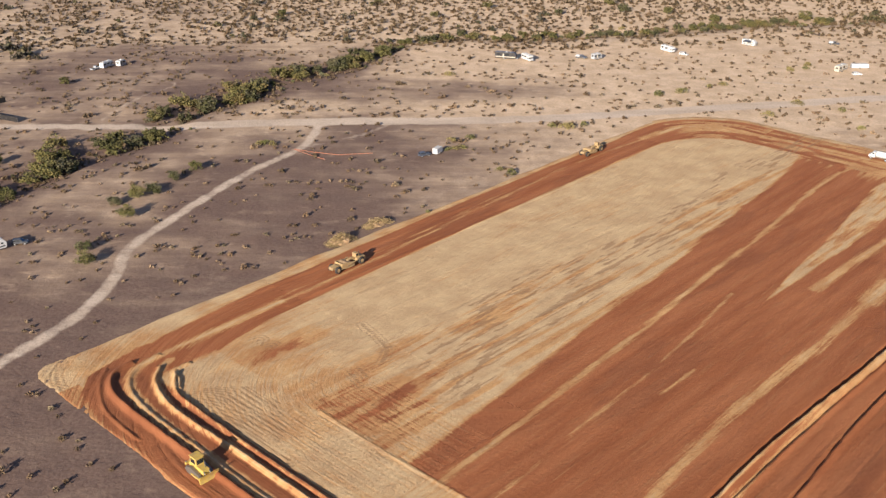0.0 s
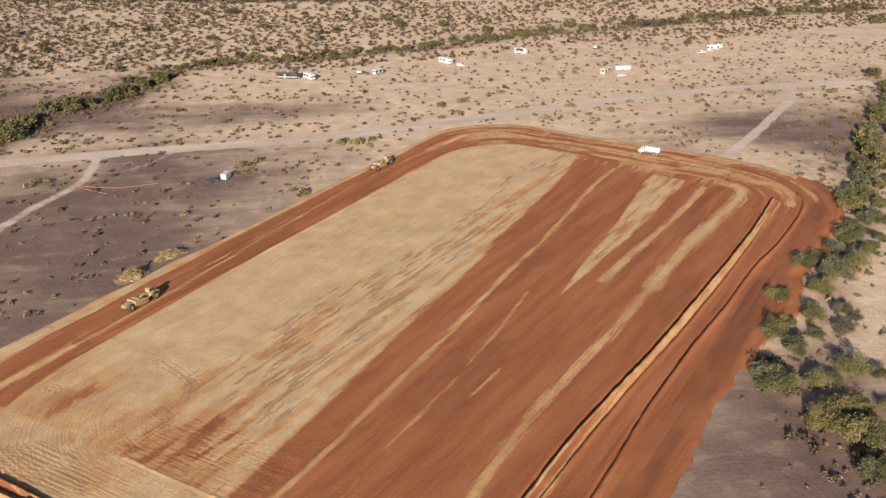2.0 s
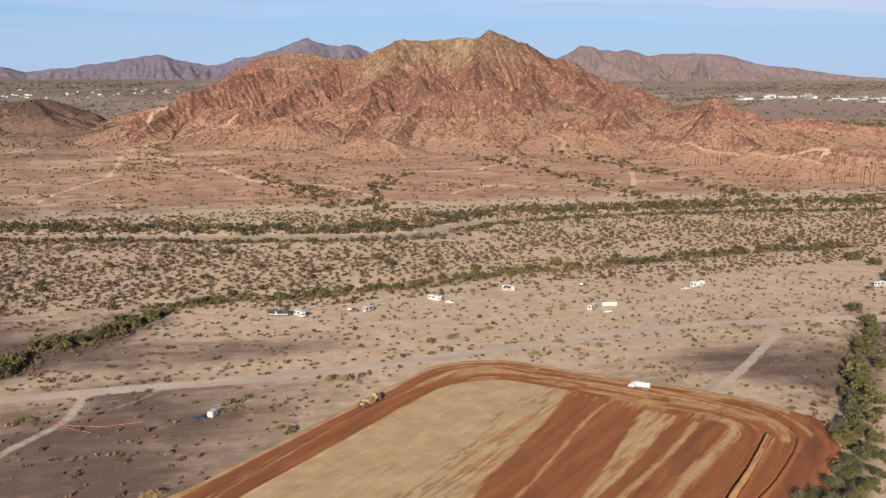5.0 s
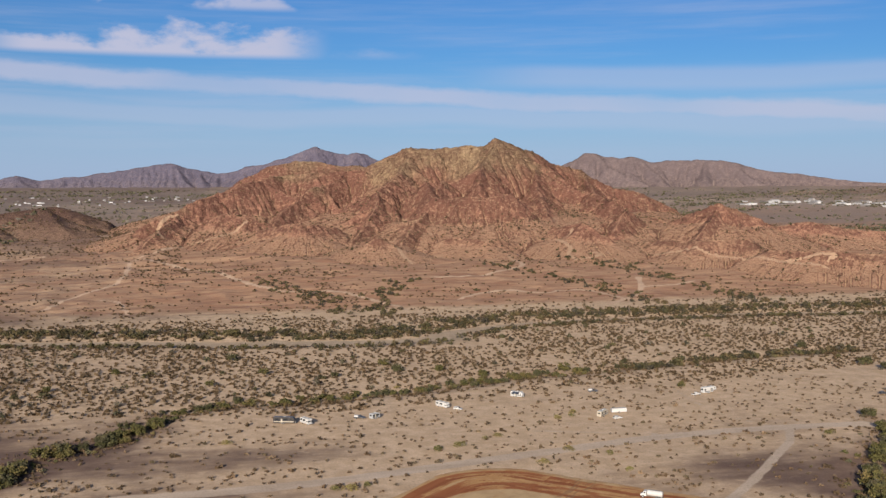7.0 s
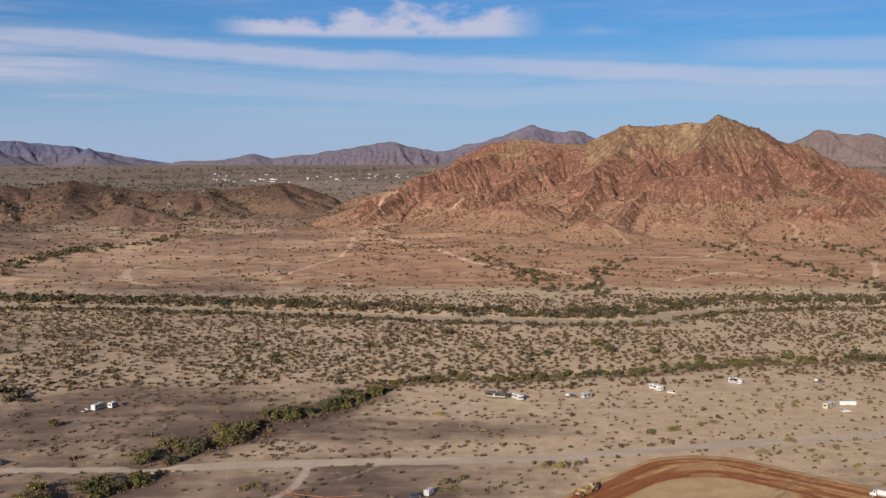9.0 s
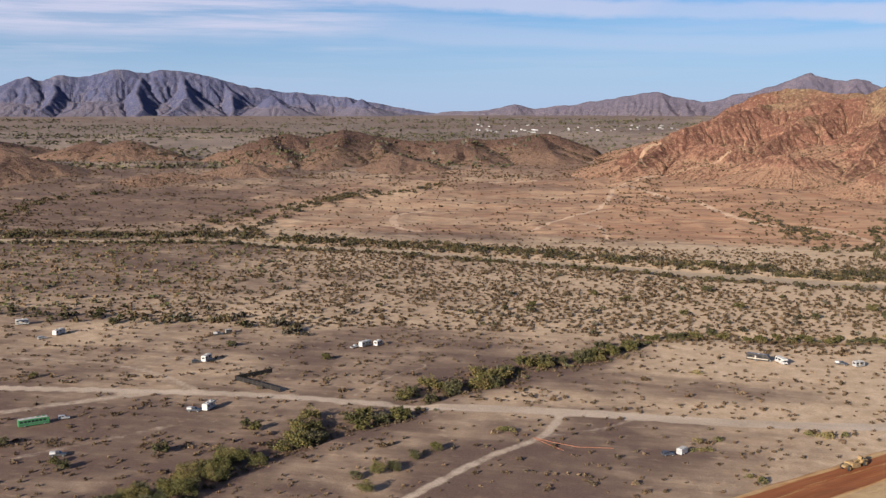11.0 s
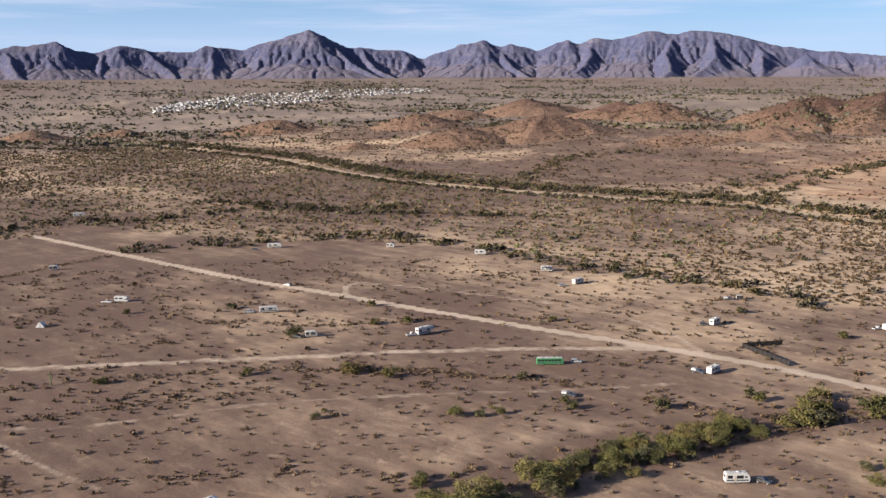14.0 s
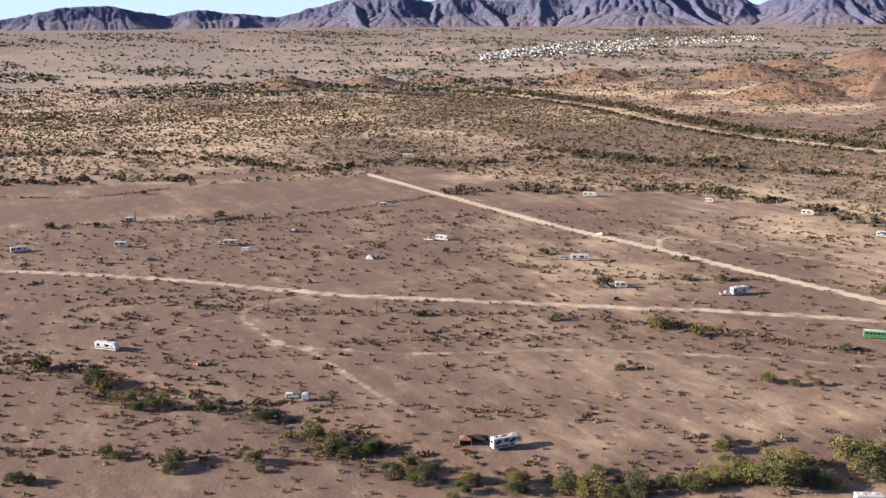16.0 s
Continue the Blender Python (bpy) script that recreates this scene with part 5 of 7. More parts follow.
def tree_parts(seed, height, width, leaves, weep, palette):
    """A desert tree: forked trunk with limbs, and a ragged crown of many sprays."""
    rng = np.random.default_rng(seed)
    root = new("desert_tree")
    bm = bmesh.new()
    tips = []

    def limb(a, b, r0, r1):
        axis = (b - a).normalized()
        side = axis.orthogonal().normalized()
        other = axis.cross(side)
        rings = [[bm.verts.new(p + (side * math.cos(k * math.pi / 3) + other * math.sin(k * math.pi / 3)) * r) for k in range(6)] for p, r in ((a, r0), (b, r1))]
        for k in range(6):
            bm.faces.new((rings[0][k], rings[0][(k + 1) % 6], rings[1][(k + 1) % 6], rings[1][k]))

    stems = int(rng.integers(2, 4))
    for s in range(stems):
        th = s * 2 * math.pi / stems + rng.uniform(-0.5, 0.5)
        a = Vector((0.12 * math.cos(th), 0.12 * math.sin(th), -0.3))
        b = Vector((width * 0.11 * math.cos(th), width * 0.11 * math.sin(th), height * 0.32))
        limb(a, b, 0.03 * height, 0.021 * height)
        for _ in range(4):
            t2 = th + rng.uniform(-1.2, 1.2)
            rad = width * rng.uniform(0.18, 0.40)
            c = Vector((rad * math.cos(t2), rad * math.sin(t2), height * rng.uniform(0.45, 0.8)))
            limb(b, c, 0.02 * height, 0.007 * height)
            tips.append(np.array(c))
    me = bpy.data.meshes.new("trunk")
    bm.to_mesh(me)
    bm.free()
    me.materials.append(BARK)
    new("trunk", me).parent = root
    clumps = [(p, width * rng.uniform(0.13, 0.24)) for p in tips]
    for _ in range(20):
        th, q = rng.uniform(0, 2 * math.pi), math.sqrt(rng.random()) * 0.42
        clumps.append((np.array((q * width * math.cos(th), q * width * math.sin(th), height * (0.10 + 0.72 * math.sqrt(max(0, 1 - (q / 0.46) ** 2)) * rng.uniform(0.3, 1.0)))), width * rng.uniform(0.11, 0.2)))
    each = leaves // len(clumps)
    cs, ts = [], []
    for c, rad in clumps:
        v = rng.normal(size=(each, 3))
        v /= np.linalg.norm(v, axis=1, keepdims=True)
        p = c + v * (rad * rng.random((each, 1)) ** 0.4) * (1, 1, 0.8)
        p[:, 2] -= weep * rng.random(each) * height * 0.16
        cs.append(p)
        ts.append(np.tile(palette[rng.integers(0, len(palette))] * rng.uniform(0.8, 1.2), (each, 1)))
    cs, ts = np.concatenate(cs), np.concatenate(ts)
    cs[:, 2] = np.maximum(cs[:, 2], 0.06 * height)
    sizes = rng.uniform(0.06, 0.12, len(cs)) * height * (800 / leaves) ** 0.55
    crown = new("crown", leaf_mesh("crown", cs, 0.2, sizes, ts, CROWN, rng))
    crown.parent = root
    return root


TREE_SPOTS = [
    # along the southern wash
    (-171, 190, 8.0), (-168, 216, 8.5), (-182, 178, 5.0), (-185, 155, 5.5), (-192, 146, 5.2), (-198, 142, 4.8), (-194, 194, 3.6), (-244, 105, 4.4), (-249, 97, 5.4), (-261, 94, 5),
    (-282, 85, 5), (-299, 72, 4), (-308, 59, 5.2), (-315, 50, 5.2), (-340, 45, 6), (-366, 30, 5.2), (-261, 54, 4.8), (-277, 38, 3.2), (-251, 73, 3.6), (-220, 109, 4.2), (-226, 104, 4.4),
    (-208, 116, 3.4), (-202, 128, 4), (-270, 13, 3.8), (-255, 99, 4), (-178, 186, 6), (-163, 222, 6), (-160, 246, 6.5), (-190, 160, 4.2), (-176, 204, 5.5), (-172, 228, 5), (-180, 170, 5), (-186, 166, 4), (-196, 150, 4.4), (-206, 132, 4), (-214, 122, 3.6), (-232, 112, 3.4), (-166, 200, 5), (-154, 256, 6), (-158, 236, 5), (-150, 268, 6.5), (-164, 262, 5), (-184, 188, 4),
    # single trees about the camps
    (-294, 255, 5.0), (-278, 261, 3.8), (-227, 245, 4.0), (-262, 210, 2.6), (-418, 101, 2.8), (-354, 179, 2.7), (-323, 225, 2.7), (-606, 164, 5), (-723, 141, 3.4), (-628, 66, 4), (-617, 91, 3.5),
    (-345, 315, 3.1), (-336, 328, 3.4), (-375, 340, 3.3), (-423, 286, 3.6), (-454, 244, 2.8), (-202, 280, 3.4), (-178, 302, 4.4), (-237, 295, 3.4), (-356, 275, 4.8), (-217, 258, 2.4), (-156, 334, 3.4),
    (-168, 441, 3.5), (-225, 455, 3.4), (-315, 490, 3.8), (-285, 378, 2.8), (-208, 284, 2.6), (-162, 338, 2.8),
    # the eastern wash beside the field
    (164, 232, 5.4), (168, 223, 6.2), (119, 174, 6.0), (133, 196, 5.4), (140, 174, 4.8), (126, 150, 6), (123, 158, 5.2), (256, 335, 6), (227, 295, 5.6), (188, 246, 5.6), (134, 188, 4.6), (148, 202, 4.6),
    (280, 363, 6), (204, 270, 5), (203, 257, 5.4), (240, 303, 5.4), (159, 216, 4.6), (144, 214, 4.2), (130, 172, 4), (122, 139, 5), (246, 318, 5), (233, 304, 4.8), (216, 284, 5), (266, 349, 5), (178, 240, 4.6),
    (290, 376, 5), (326, 432, 5), (302, 386, 4.6), (272, 340, 4.5), (214, 268, 4.2), (132, 160, 4.4), (120, 124, 5), (251, 326, 5.2), (236, 312, 4.6), (221, 288, 4.4), (208, 278, 4.6), (195, 254, 4.4), (186, 234, 4), (150, 192, 3.8), (310, 396, 5), (318, 410, 5.4),
    # beside the winding track
    (-141, 352, 4.4), (-97, 302, 3.8), (-98, 251, 3.6), (-96, 285, 3.6), (-89, 318, 3.4), (-84, 328, 3.4), (-101, 260, 3.2), (-93, 306, 3.6), (-103, 296, 2.8),
    # in the creosote belt
    (-91, 598, 3.6), (-57, 642, 3.8), (15, 676, 5), (33, 620, 3.8), (0, 592, 3.6), (75, 601, 4), (111, 631, 4.4), (142, 604, 4.2), (220, 588, 5.5), (116, 610, 4.8), (164, 580, 4.6),
    (418, 558, 6), (419, 538, 6), (268, 522, 3.4), (416, 627, 5), (400, 500, 5.4), (392, 488, 5), (425, 520, 5.6),
]
BUSH_SPOTS = [(5, 350, 1.5), (8, 351, 1.7), (11, 352, 1.4), (27, 324, 2.4), (23, 328, 1.7), (53, 376, 3.0), (47, 378, 2.2), (99, 424, 2.8), (110, 428, 2.8), (132, 441, 2.2), (171, 466, 2.4), (183, 476, 2.4), (138, 393, 2.6), (156, 410, 2.6),
              (171, 399, 2.2), (169, 374, 2.0), (7, 458, 2.4), (-61, 355, 2.0), (-66, 356, 1.8), (14, 364, 2.0), (7, 361, 2.0), (-2, 289, 1.1), (-64, 356, 2.0), (287, 408, 2.6), (180, 470, 1.8), (60, 380, 2), (125, 438, 1.8)]


GREEN_LINES = [curve_points(line) for line in (   # rows of small trees where water runs underground, across the western brush
    [(-744, 397), (-740, 450), (-724, 519), (-673, 561), (-622, 579), (-574, 615), (-510, 663)], [(-619, 330), (-598, 380), (-571, 426), (-561, 472), (-520, 498), (-450, 501), (-401, 506), (-320, 500), (-250, 508), (-194, 497)],
    [(-1012, 68), (-993, 131), (-955, 193), (-879, 243), (-777, 277), (-785, 348), (-766, 407)], [(-1967, 358), (-1848, 448), (-1710, 546), (-1698, 667), (-1523, 747), (-1457, 776)],
    [(-840, 54), (-818, 92), (-791, 158), (-776, 201)], [(-820, 515), (-746, 549), (-668, 577), (-638, 630)])]


def build_trees():
    words = ("leafy green palo verde tree in a dry wash", "grey green ironwood tree with a drooping crown", "yellow green palo verde tree with a broad crown",
             "small grey green desert tree with a ragged crown", "dark green mesquite tree with a dense crown")
    shapes = ((5.5, 6.4, 0.5, GREENS[[0, 1, 2]]), (5.0, 5.6, 0.8, GREENS[[3, 5, 1]]), (4.6, 6.0, 0.6, GREENS[[0, 2, 4]]), (4.2, 4.8, 0.9, GREENS[[3, 3, 5]]), (5.8, 6.0, 0.7, GREENS[[1, 0, 0]]))
    kinds = []
    for leaves in (4200, 800):                    # fuller crowns stand nearer
        for k, (h, w, weep, pal) in enumerate(shapes):
            ob = tree_parts(100 + k, h, w, leaves, weep, pal * ((0.98, 0.93, 0.90) if leaves > 1000 else (0.85, 0.78, 0.78)))
            tagged(ob, words[k], "tree", "desert trees")
            kinds.append((ob, h))
    rng = random.Random(5)
    spots = [(x, y, h * 1.2) for x, y, h in TREE_SPOTS]
    spots += [(x + rng.uniform(2, 9), y + rng.uniform(-6, 6), h * rng.uniform(0.6, 1.0)) for x, y, h in TREE_SPOTS if x > 115 and y < 450]
    spots += [(x + rng.uniform(-7, 7), y + rng.uniform(-7, 7), h * rng.uniform(0.5, 0.95)) for x, y, h in TREE_SPOTS if x < -145 and y < 275 and x > -390]
    # a close row of trees fills the northern wash
    step = 0.0
    line = WASH_A
    for a, b in zip(line[:-1], line[1:]):
        n = np.hypot(*(b - a))
        step += n
        while step > 6.4:
            step -= 6.4
            c = b - (b - a) * step / n
            if c[1] > 590 or abs(c[1] - 380) < 7 or c[0] > 240:
                continue
            for _ in range(2 if rng.random() < 0.6 else 1):
                thin = 0.62 if c[0] > -30 else 1.0
                spots.append((c[0] + rng.uniform(-8, 8), c[1] + rng.uniform(-8, 8), rng.uniform(4.4, 7.4) * thin))
    first = [True] * len(kinds)
    for x, y, h in spots:
        k = rng.choices(range(5), (3, 3, 2, 2, 3))[0] + (0 if math.hypot(x, y) < 345 else 5)
        ob, base = kinds[k]
        s = h / base
        m = Matrix.Translation((x, y, float(land_z(np.array([x]), np.array([y]))[0]) - 0.05)) @ Matrix.Rotation(rng.uniform(0, 6.28), 4, "Z") @ Matrix.Diagonal((s * rng.uniform(1.05, 1.35), s * rng.uniform(1.05, 1.35), s, 1))
        if first[k]:
            ob.matrix_basis = m
            first[k] = False
        else:
            made = copy_thing(kinds[k][0], Matrix.Identity(4))
            made.matrix_basis = m
    # thickets: one object each
    rng2 = np.random.default_rng(77)
    bx, by, bh = (np.array(v, float) for v in zip(*BUSH_SPOTS))
    sow("shrubs_tall", "tall rounded yellow green bushes beside the track", bx, by, bh * 1.7, bh * 1.0, 260, GREENS[[2, 4, 0]], 78, SHRUB, category="bushes")
    xs, ys = [], []
    for line, off, wid, gap in ((RIVER, 38, 16, 1.5), (RIVER, 22, 8, 3.0), (RIVER, -24, 10, 3.4), *[(rill, 0, 17, 3.2) for rill in RILLS], *[(row, 0, 14, 3.0) for row in GREEN_LINES], (WASH_A, 0, 9, 1.4), (WASH_B, 0, 12, 2.2), (WASH_C, 0, 13, 2.0)):
        for a, b in zip(line[:-1], line[1:]):
            n = np.hypot(*(b - a))
            count = rng2.poisson(n / gap)
            t = rng2.random(count)
            nx, ny = -(b - a)[1] / n, (b - a)[0] / n
            o = off + rng2.normal(0, wid * 0.6, count)
            xs.append(a[0] + t * (b - a)[0] + nx * o)
            ys.append(a[1] + t * (b - a)[1] + ny * o)
    x, y = np.concatenate(xs), np.concatenate(ys)
    keep = field_clear(x, y) & road_clear(x, y)
    x, y = x[keep], y[keep]
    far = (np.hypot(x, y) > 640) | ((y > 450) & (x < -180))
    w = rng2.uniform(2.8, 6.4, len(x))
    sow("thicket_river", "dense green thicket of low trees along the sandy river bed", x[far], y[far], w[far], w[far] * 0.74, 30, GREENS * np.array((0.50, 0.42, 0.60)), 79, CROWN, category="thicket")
    w = rng2.uniform(0.9, 2.6, len(x))
    sow("thicket_wash", "tangled olive undergrowth in the dry washes", x[~far], y[~far], w[~far] * 1.2, w[~far] * 0.8, 46, np.concatenate([GREENS * 0.9, TINTS]), 80, SHRUB, category="thicket")
    # scattered small trees through the belt and on the far slopes
    x, y, r3 = scatter(9000, (-92, 44), (400, 1900), 61)
    p = np.where(y < 870, 0.30, 0.05 * smooth(ridged(x, y, 120, 4, 87), 0.66, 0.85))
    keep = (r3.random(len(x)) < p) & (y > belt_edge(x) + 3) & (curve_distance(x, y, RIVER, 40) > 14) & road_clear(x, y)
    x, y = x[keep], y[keep]
    w = r3.uniform(2.6, 5.2, len(x))
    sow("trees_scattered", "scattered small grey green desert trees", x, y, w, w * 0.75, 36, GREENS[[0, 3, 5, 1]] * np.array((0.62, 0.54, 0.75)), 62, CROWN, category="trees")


build_shrubs()
build_trees()

# ---- paints and stuff for the camps and machines ----
def paint(name, base, rough=0.45, metal=0.0, dirt=(0.33, 0.25, 0.18), amount=0.35, size=0.8):
    m = Mat(name, rough, metal, 0.4)
    return m.colour(m.mix(m.math("MULTIPLY", m.step(m.noise(size, 5, 0.6), 0.4, 0.75), amount), base, dirt))


WHITE = paint("white_gelcoat", (0.54, 0.535, 0.52), 0.4, amount=0.3)
CREAM = paint("cream_gelcoat", (0.44, 0.39, 0.315), 0.4, amount=0.3)
GREY = paint("grey_gelcoat", (0.36, 0.37, 0.38), 0.4, amount=0.2)
BLACK = paint("black_gelcoat", (0.030, 0.028, 0.030), 0.35, amount=0.12)
BLUE = paint("blue_paint", (0.045, 0.056, 0.080), 0.3, amount=0.2)
GREEN = paint("green_paint", (0.045, 0.20, 0.085), 0.4, amount=0.15)
SILVER = paint("silver_paint", (0.42, 0.43, 0.44), 0.3, 0.3, amount=0.2)
DARK = paint("dark_paint", (0.05, 0.055, 0.065), 0.3, amount=0.2)
RED_CLOTH = paint("red_cloth", (0.20, 0.085, 0.062), 0.9, amount=0.2)
BLACK_CLOTH = paint("black_cloth", (0.014, 0.012, 0.012), 0.95, amount=0.06)
YELLOW = paint("dusty_yellow", (0.50, 0.335, 0.072), 0.65, amount=0.8, dirt=(0.30, 0.19, 0.10))
DUSTY = paint("caked_yellow", (0.34, 0.230, 0.105), 0.85, amount=0.9, dirt=(0.22, 0.145, 0.085), size=1.2)
STEEL = paint("worn_steel", (0.22, 0.20, 0.18), 0.5, 0.7, amount=0.4)
RUBBER = paint("tyre_rubber", (0.022, 0.021, 0.020), 0.85, amount=0.35, dirt=(0.20, 0.15, 0.11))
GLASS = paint("tinted_glass", (0.018, 0.022, 0.026), 0.08, amount=0.05)
ROOFING = paint("roof_membrane", (0.50, 0.49, 0.47), 0.7, amount=0.4)
BROWN = paint("brown_boards", (0.20, 0.105, 0.060), 0.8, amount=0.3)
ORANGE = paint("orange_mesh", (0.26, 0.085, 0.045), 0.9, amount=0.5)
TWIGS = paint("dry_twigs", (0.32, 0.225, 0.105), 0.9, amount=0.8, dirt=(0.12, 0.085, 0.045), size=0.5)
CACTUS = paint("cactus_skin", (0.085, 0.105, 0.045), 0.7, amount=0.3)


def part(name, bm, material, parent=None, label=""):
    """Link a bmesh as one mesh object under a thing or under a part."""
    me = bpy.data.meshes.new(name)
    bmesh.ops.recalc_face_normals(bm, faces=bm.faces[:])
    bm.to_mesh(me)
    bm.free()
    me.materials.append(material)
    ob = new(name, me)
    ob.parent = parent
    if label:
        ob["label"] = label
    return ob


def box(cx, cy, cz, sx, sy, sz, bevel=0.04):
    bm = bmesh.new()
    bmesh.ops.create_cube(bm, size=1)
    bmesh.ops.scale(bm, vec=(sx, sy, sz), verts=bm.verts)
    if bevel:
        bmesh.ops.bevel(bm, geom=bm.edges[:], offset=min(bevel, 0.3 * min(sx, sy, sz)), segments=1, affect="EDGES", profile=0.5)
    bmesh.ops.translate(bm, vec=(cx, cy, cz), verts=bm.verts)
    return bm


def prism(outline, width, bevel=0.06, y=0.0):
    """A side outline (x, z) drawn out across the width, with rounded edges."""
    bm = bmesh.new()
    a = [bm.verts.new((px, y - width / 2, pz)) for px, pz in outline]
    b = [bm.verts.new((px, y + width / 2, pz)) for px, pz in outline]
    bm.faces.new(a), bm.faces.new(list(reversed(b)))
    n = len(a)
    for k in range(n):
        bm.faces.new((a[k], b[k], b[(k + 1) % n], a[(k + 1) % n]))
    bmesh.ops.recalc_face_normals(bm, faces=bm.faces[:])
    if bevel:
        bmesh.ops.bevel(bm, geom=bm.edges[:], offset=bevel, segments=2, affect="EDGES", profile=0.5)
    return bm


def tube(a, b, r0, r1=None, sides=12, bm=None):
    bm = bm or bmesh.new()
    a, b = Vector(a), Vector(b)
    r1 = r0 if r1 is None else r1
    axis = (b - a).normalized()
    s = axis.orthogonal().normalized()
    o = axis.cross(s)
    rings = [[bm.verts.new(p + (s * math.cos(2 * math.pi * k / sides) + o * math.sin(2 * math.pi * k / sides)) * r) for k in range(sides)] for p, r in ((a, r0), (b, r1))]
    for k in range(sides):
        bm.faces.new((rings[0][k], rings[0][(k + 1) % sides], rings[1][(k + 1) % sides], rings[1][k]))
    bm.faces.new(list(reversed(rings[0]))), bm.faces.new(rings[1])
    return bm


def wheel(parent, x, y, r=0.38, w=0.26, rim_mat=None):
    bm = tube((x, y - w / 2, r), (x, y + w / 2, r), r, sides=18)
    bmesh.ops.bevel(bm, geom=[e for e in bm.edges if abs(e.verts[0].co.y - e.verts[1].co.y) < 1e-4], offset=0.15 * r, segments=1, affect="EDGES")
    tyre = part("wheel", bm, RUBBER, parent)
    side = 1 if y > 0 else -1
    part("rim", tube((x, y + side * (w / 2 - 0.02), r), (x, y + side * (w / 2 + 0.012), r), r * 0.55, r * 0.5, 14), rim_mat or SILVER, tyre)


def panes(parent, spots, name="window", material=None):
    for cx, cy, cz, sx, sy, sz in spots:
        part(name, box(cx, cy, cz, sx, sy, sz, 0.02), material or GLASS, parent)


def travel_trailer(length=8.0, skin=None, high=2.75, awning=False, band=None):
    """A camping trailer with a sloped nose, on four wheels and a drawbar."""
    root, w, h, f = new("travel_trailer"), 2.4, high, length / 2
    body = prism([(-f, 0.5), (-f, 0.5 + h - 0.25), (-f + 0.25, 0.5 + h), (f - 0.9, 0.5 + h), (f - 0.1, 0.5 + h * 0.62), (f, 0.5 + h * 0.4), (f - 0.25, 0.5)], w, 0.08)
    part("body", body, skin or WHITE, root)
    part("roof", box(-0.4, 0, 0.5 + h + 0.012, length - 1.6, w - 0.3, 0.03, 0.01), DARK if skin is BLACK else ROOFING, root)
    part("roof_unit", prism([(-0.5, 0), (-0.45, 0.28), (0.2, 0.3), (0.5, 0)], 0.7, 0.04), GREY if skin is BLACK else WHITE, root).location = (0.3, 0, 0.5 + h + 0.03)
    for k, x in enumerate((-length * 0.3, length * 0.22)):
        part("roof_vent", box(x, 0.3 - 0.6 * k, 0.5 + h + 0.08, 0.5, 0.5, 0.13, 0.03), GREY, root)
    for s in (-1, 1):
        panes(root, [(-length * 0.32, s * (w / 2 + 0.004), 0.5 + h * 0.62, 1.5, 0.05, 0.95), (length * 0.08, s * (w / 2 + 0.004), 0.5 + h * 0.62, 2.0, 0.05, 0.95), (length * 0.32, s * (w / 2 + 0.004), 0.5 + h * 0.6, 0.7, 0.05, 0.5)])
        part("side_band", box(-0.1, s * (w / 2 + 0.004), 0.5 + h * 0.25, length - 0.9, 0.03, 0.42, 0.01), band or DARK, root)
    panes(root, [(-f - 0.004, 0, 0.5 + h * 0.62, 0.05, 1.4, 0.7)])
    part("door", box(-length * 0.1, -(w / 2 + 0.012), 0.5 + h * 0.42, 0.68, 0.05, 1.85, 0.03), CREAM, root)
    for x in (-0.75, 0.15):
        for s in (-1, 1):
            wheel(root, x - 0.3, s * (w / 2 - 0.1))
    part("drawbar", tube((f - 0.3, 0.5, 0.5), (f + 1.0, 0, 0.48), 0.06, bm=tube((f - 0.3, -0.5, 0.5), (f + 1.0, 0, 0.48), 0.06)), STEEL, root)
    part("gas_bottle", tube((f + 0.25, 0.12, 0.5), (f + 0.25, 0.12, 1.0), 0.16), WHITE, root)
    if awning:
        part("awning", prism([(0, 0), (0, 0.04), (2.4, -0.36), (2.4, -0.40)], length * 0.55, 0.0), BLUE, root, "faded blue awning").matrix_basis = Matrix.Translation((0, -w / 2, 0.5 + h - 0.15)) @ Matrix.Rotation(radians(-90), 4, "Z")
    return root


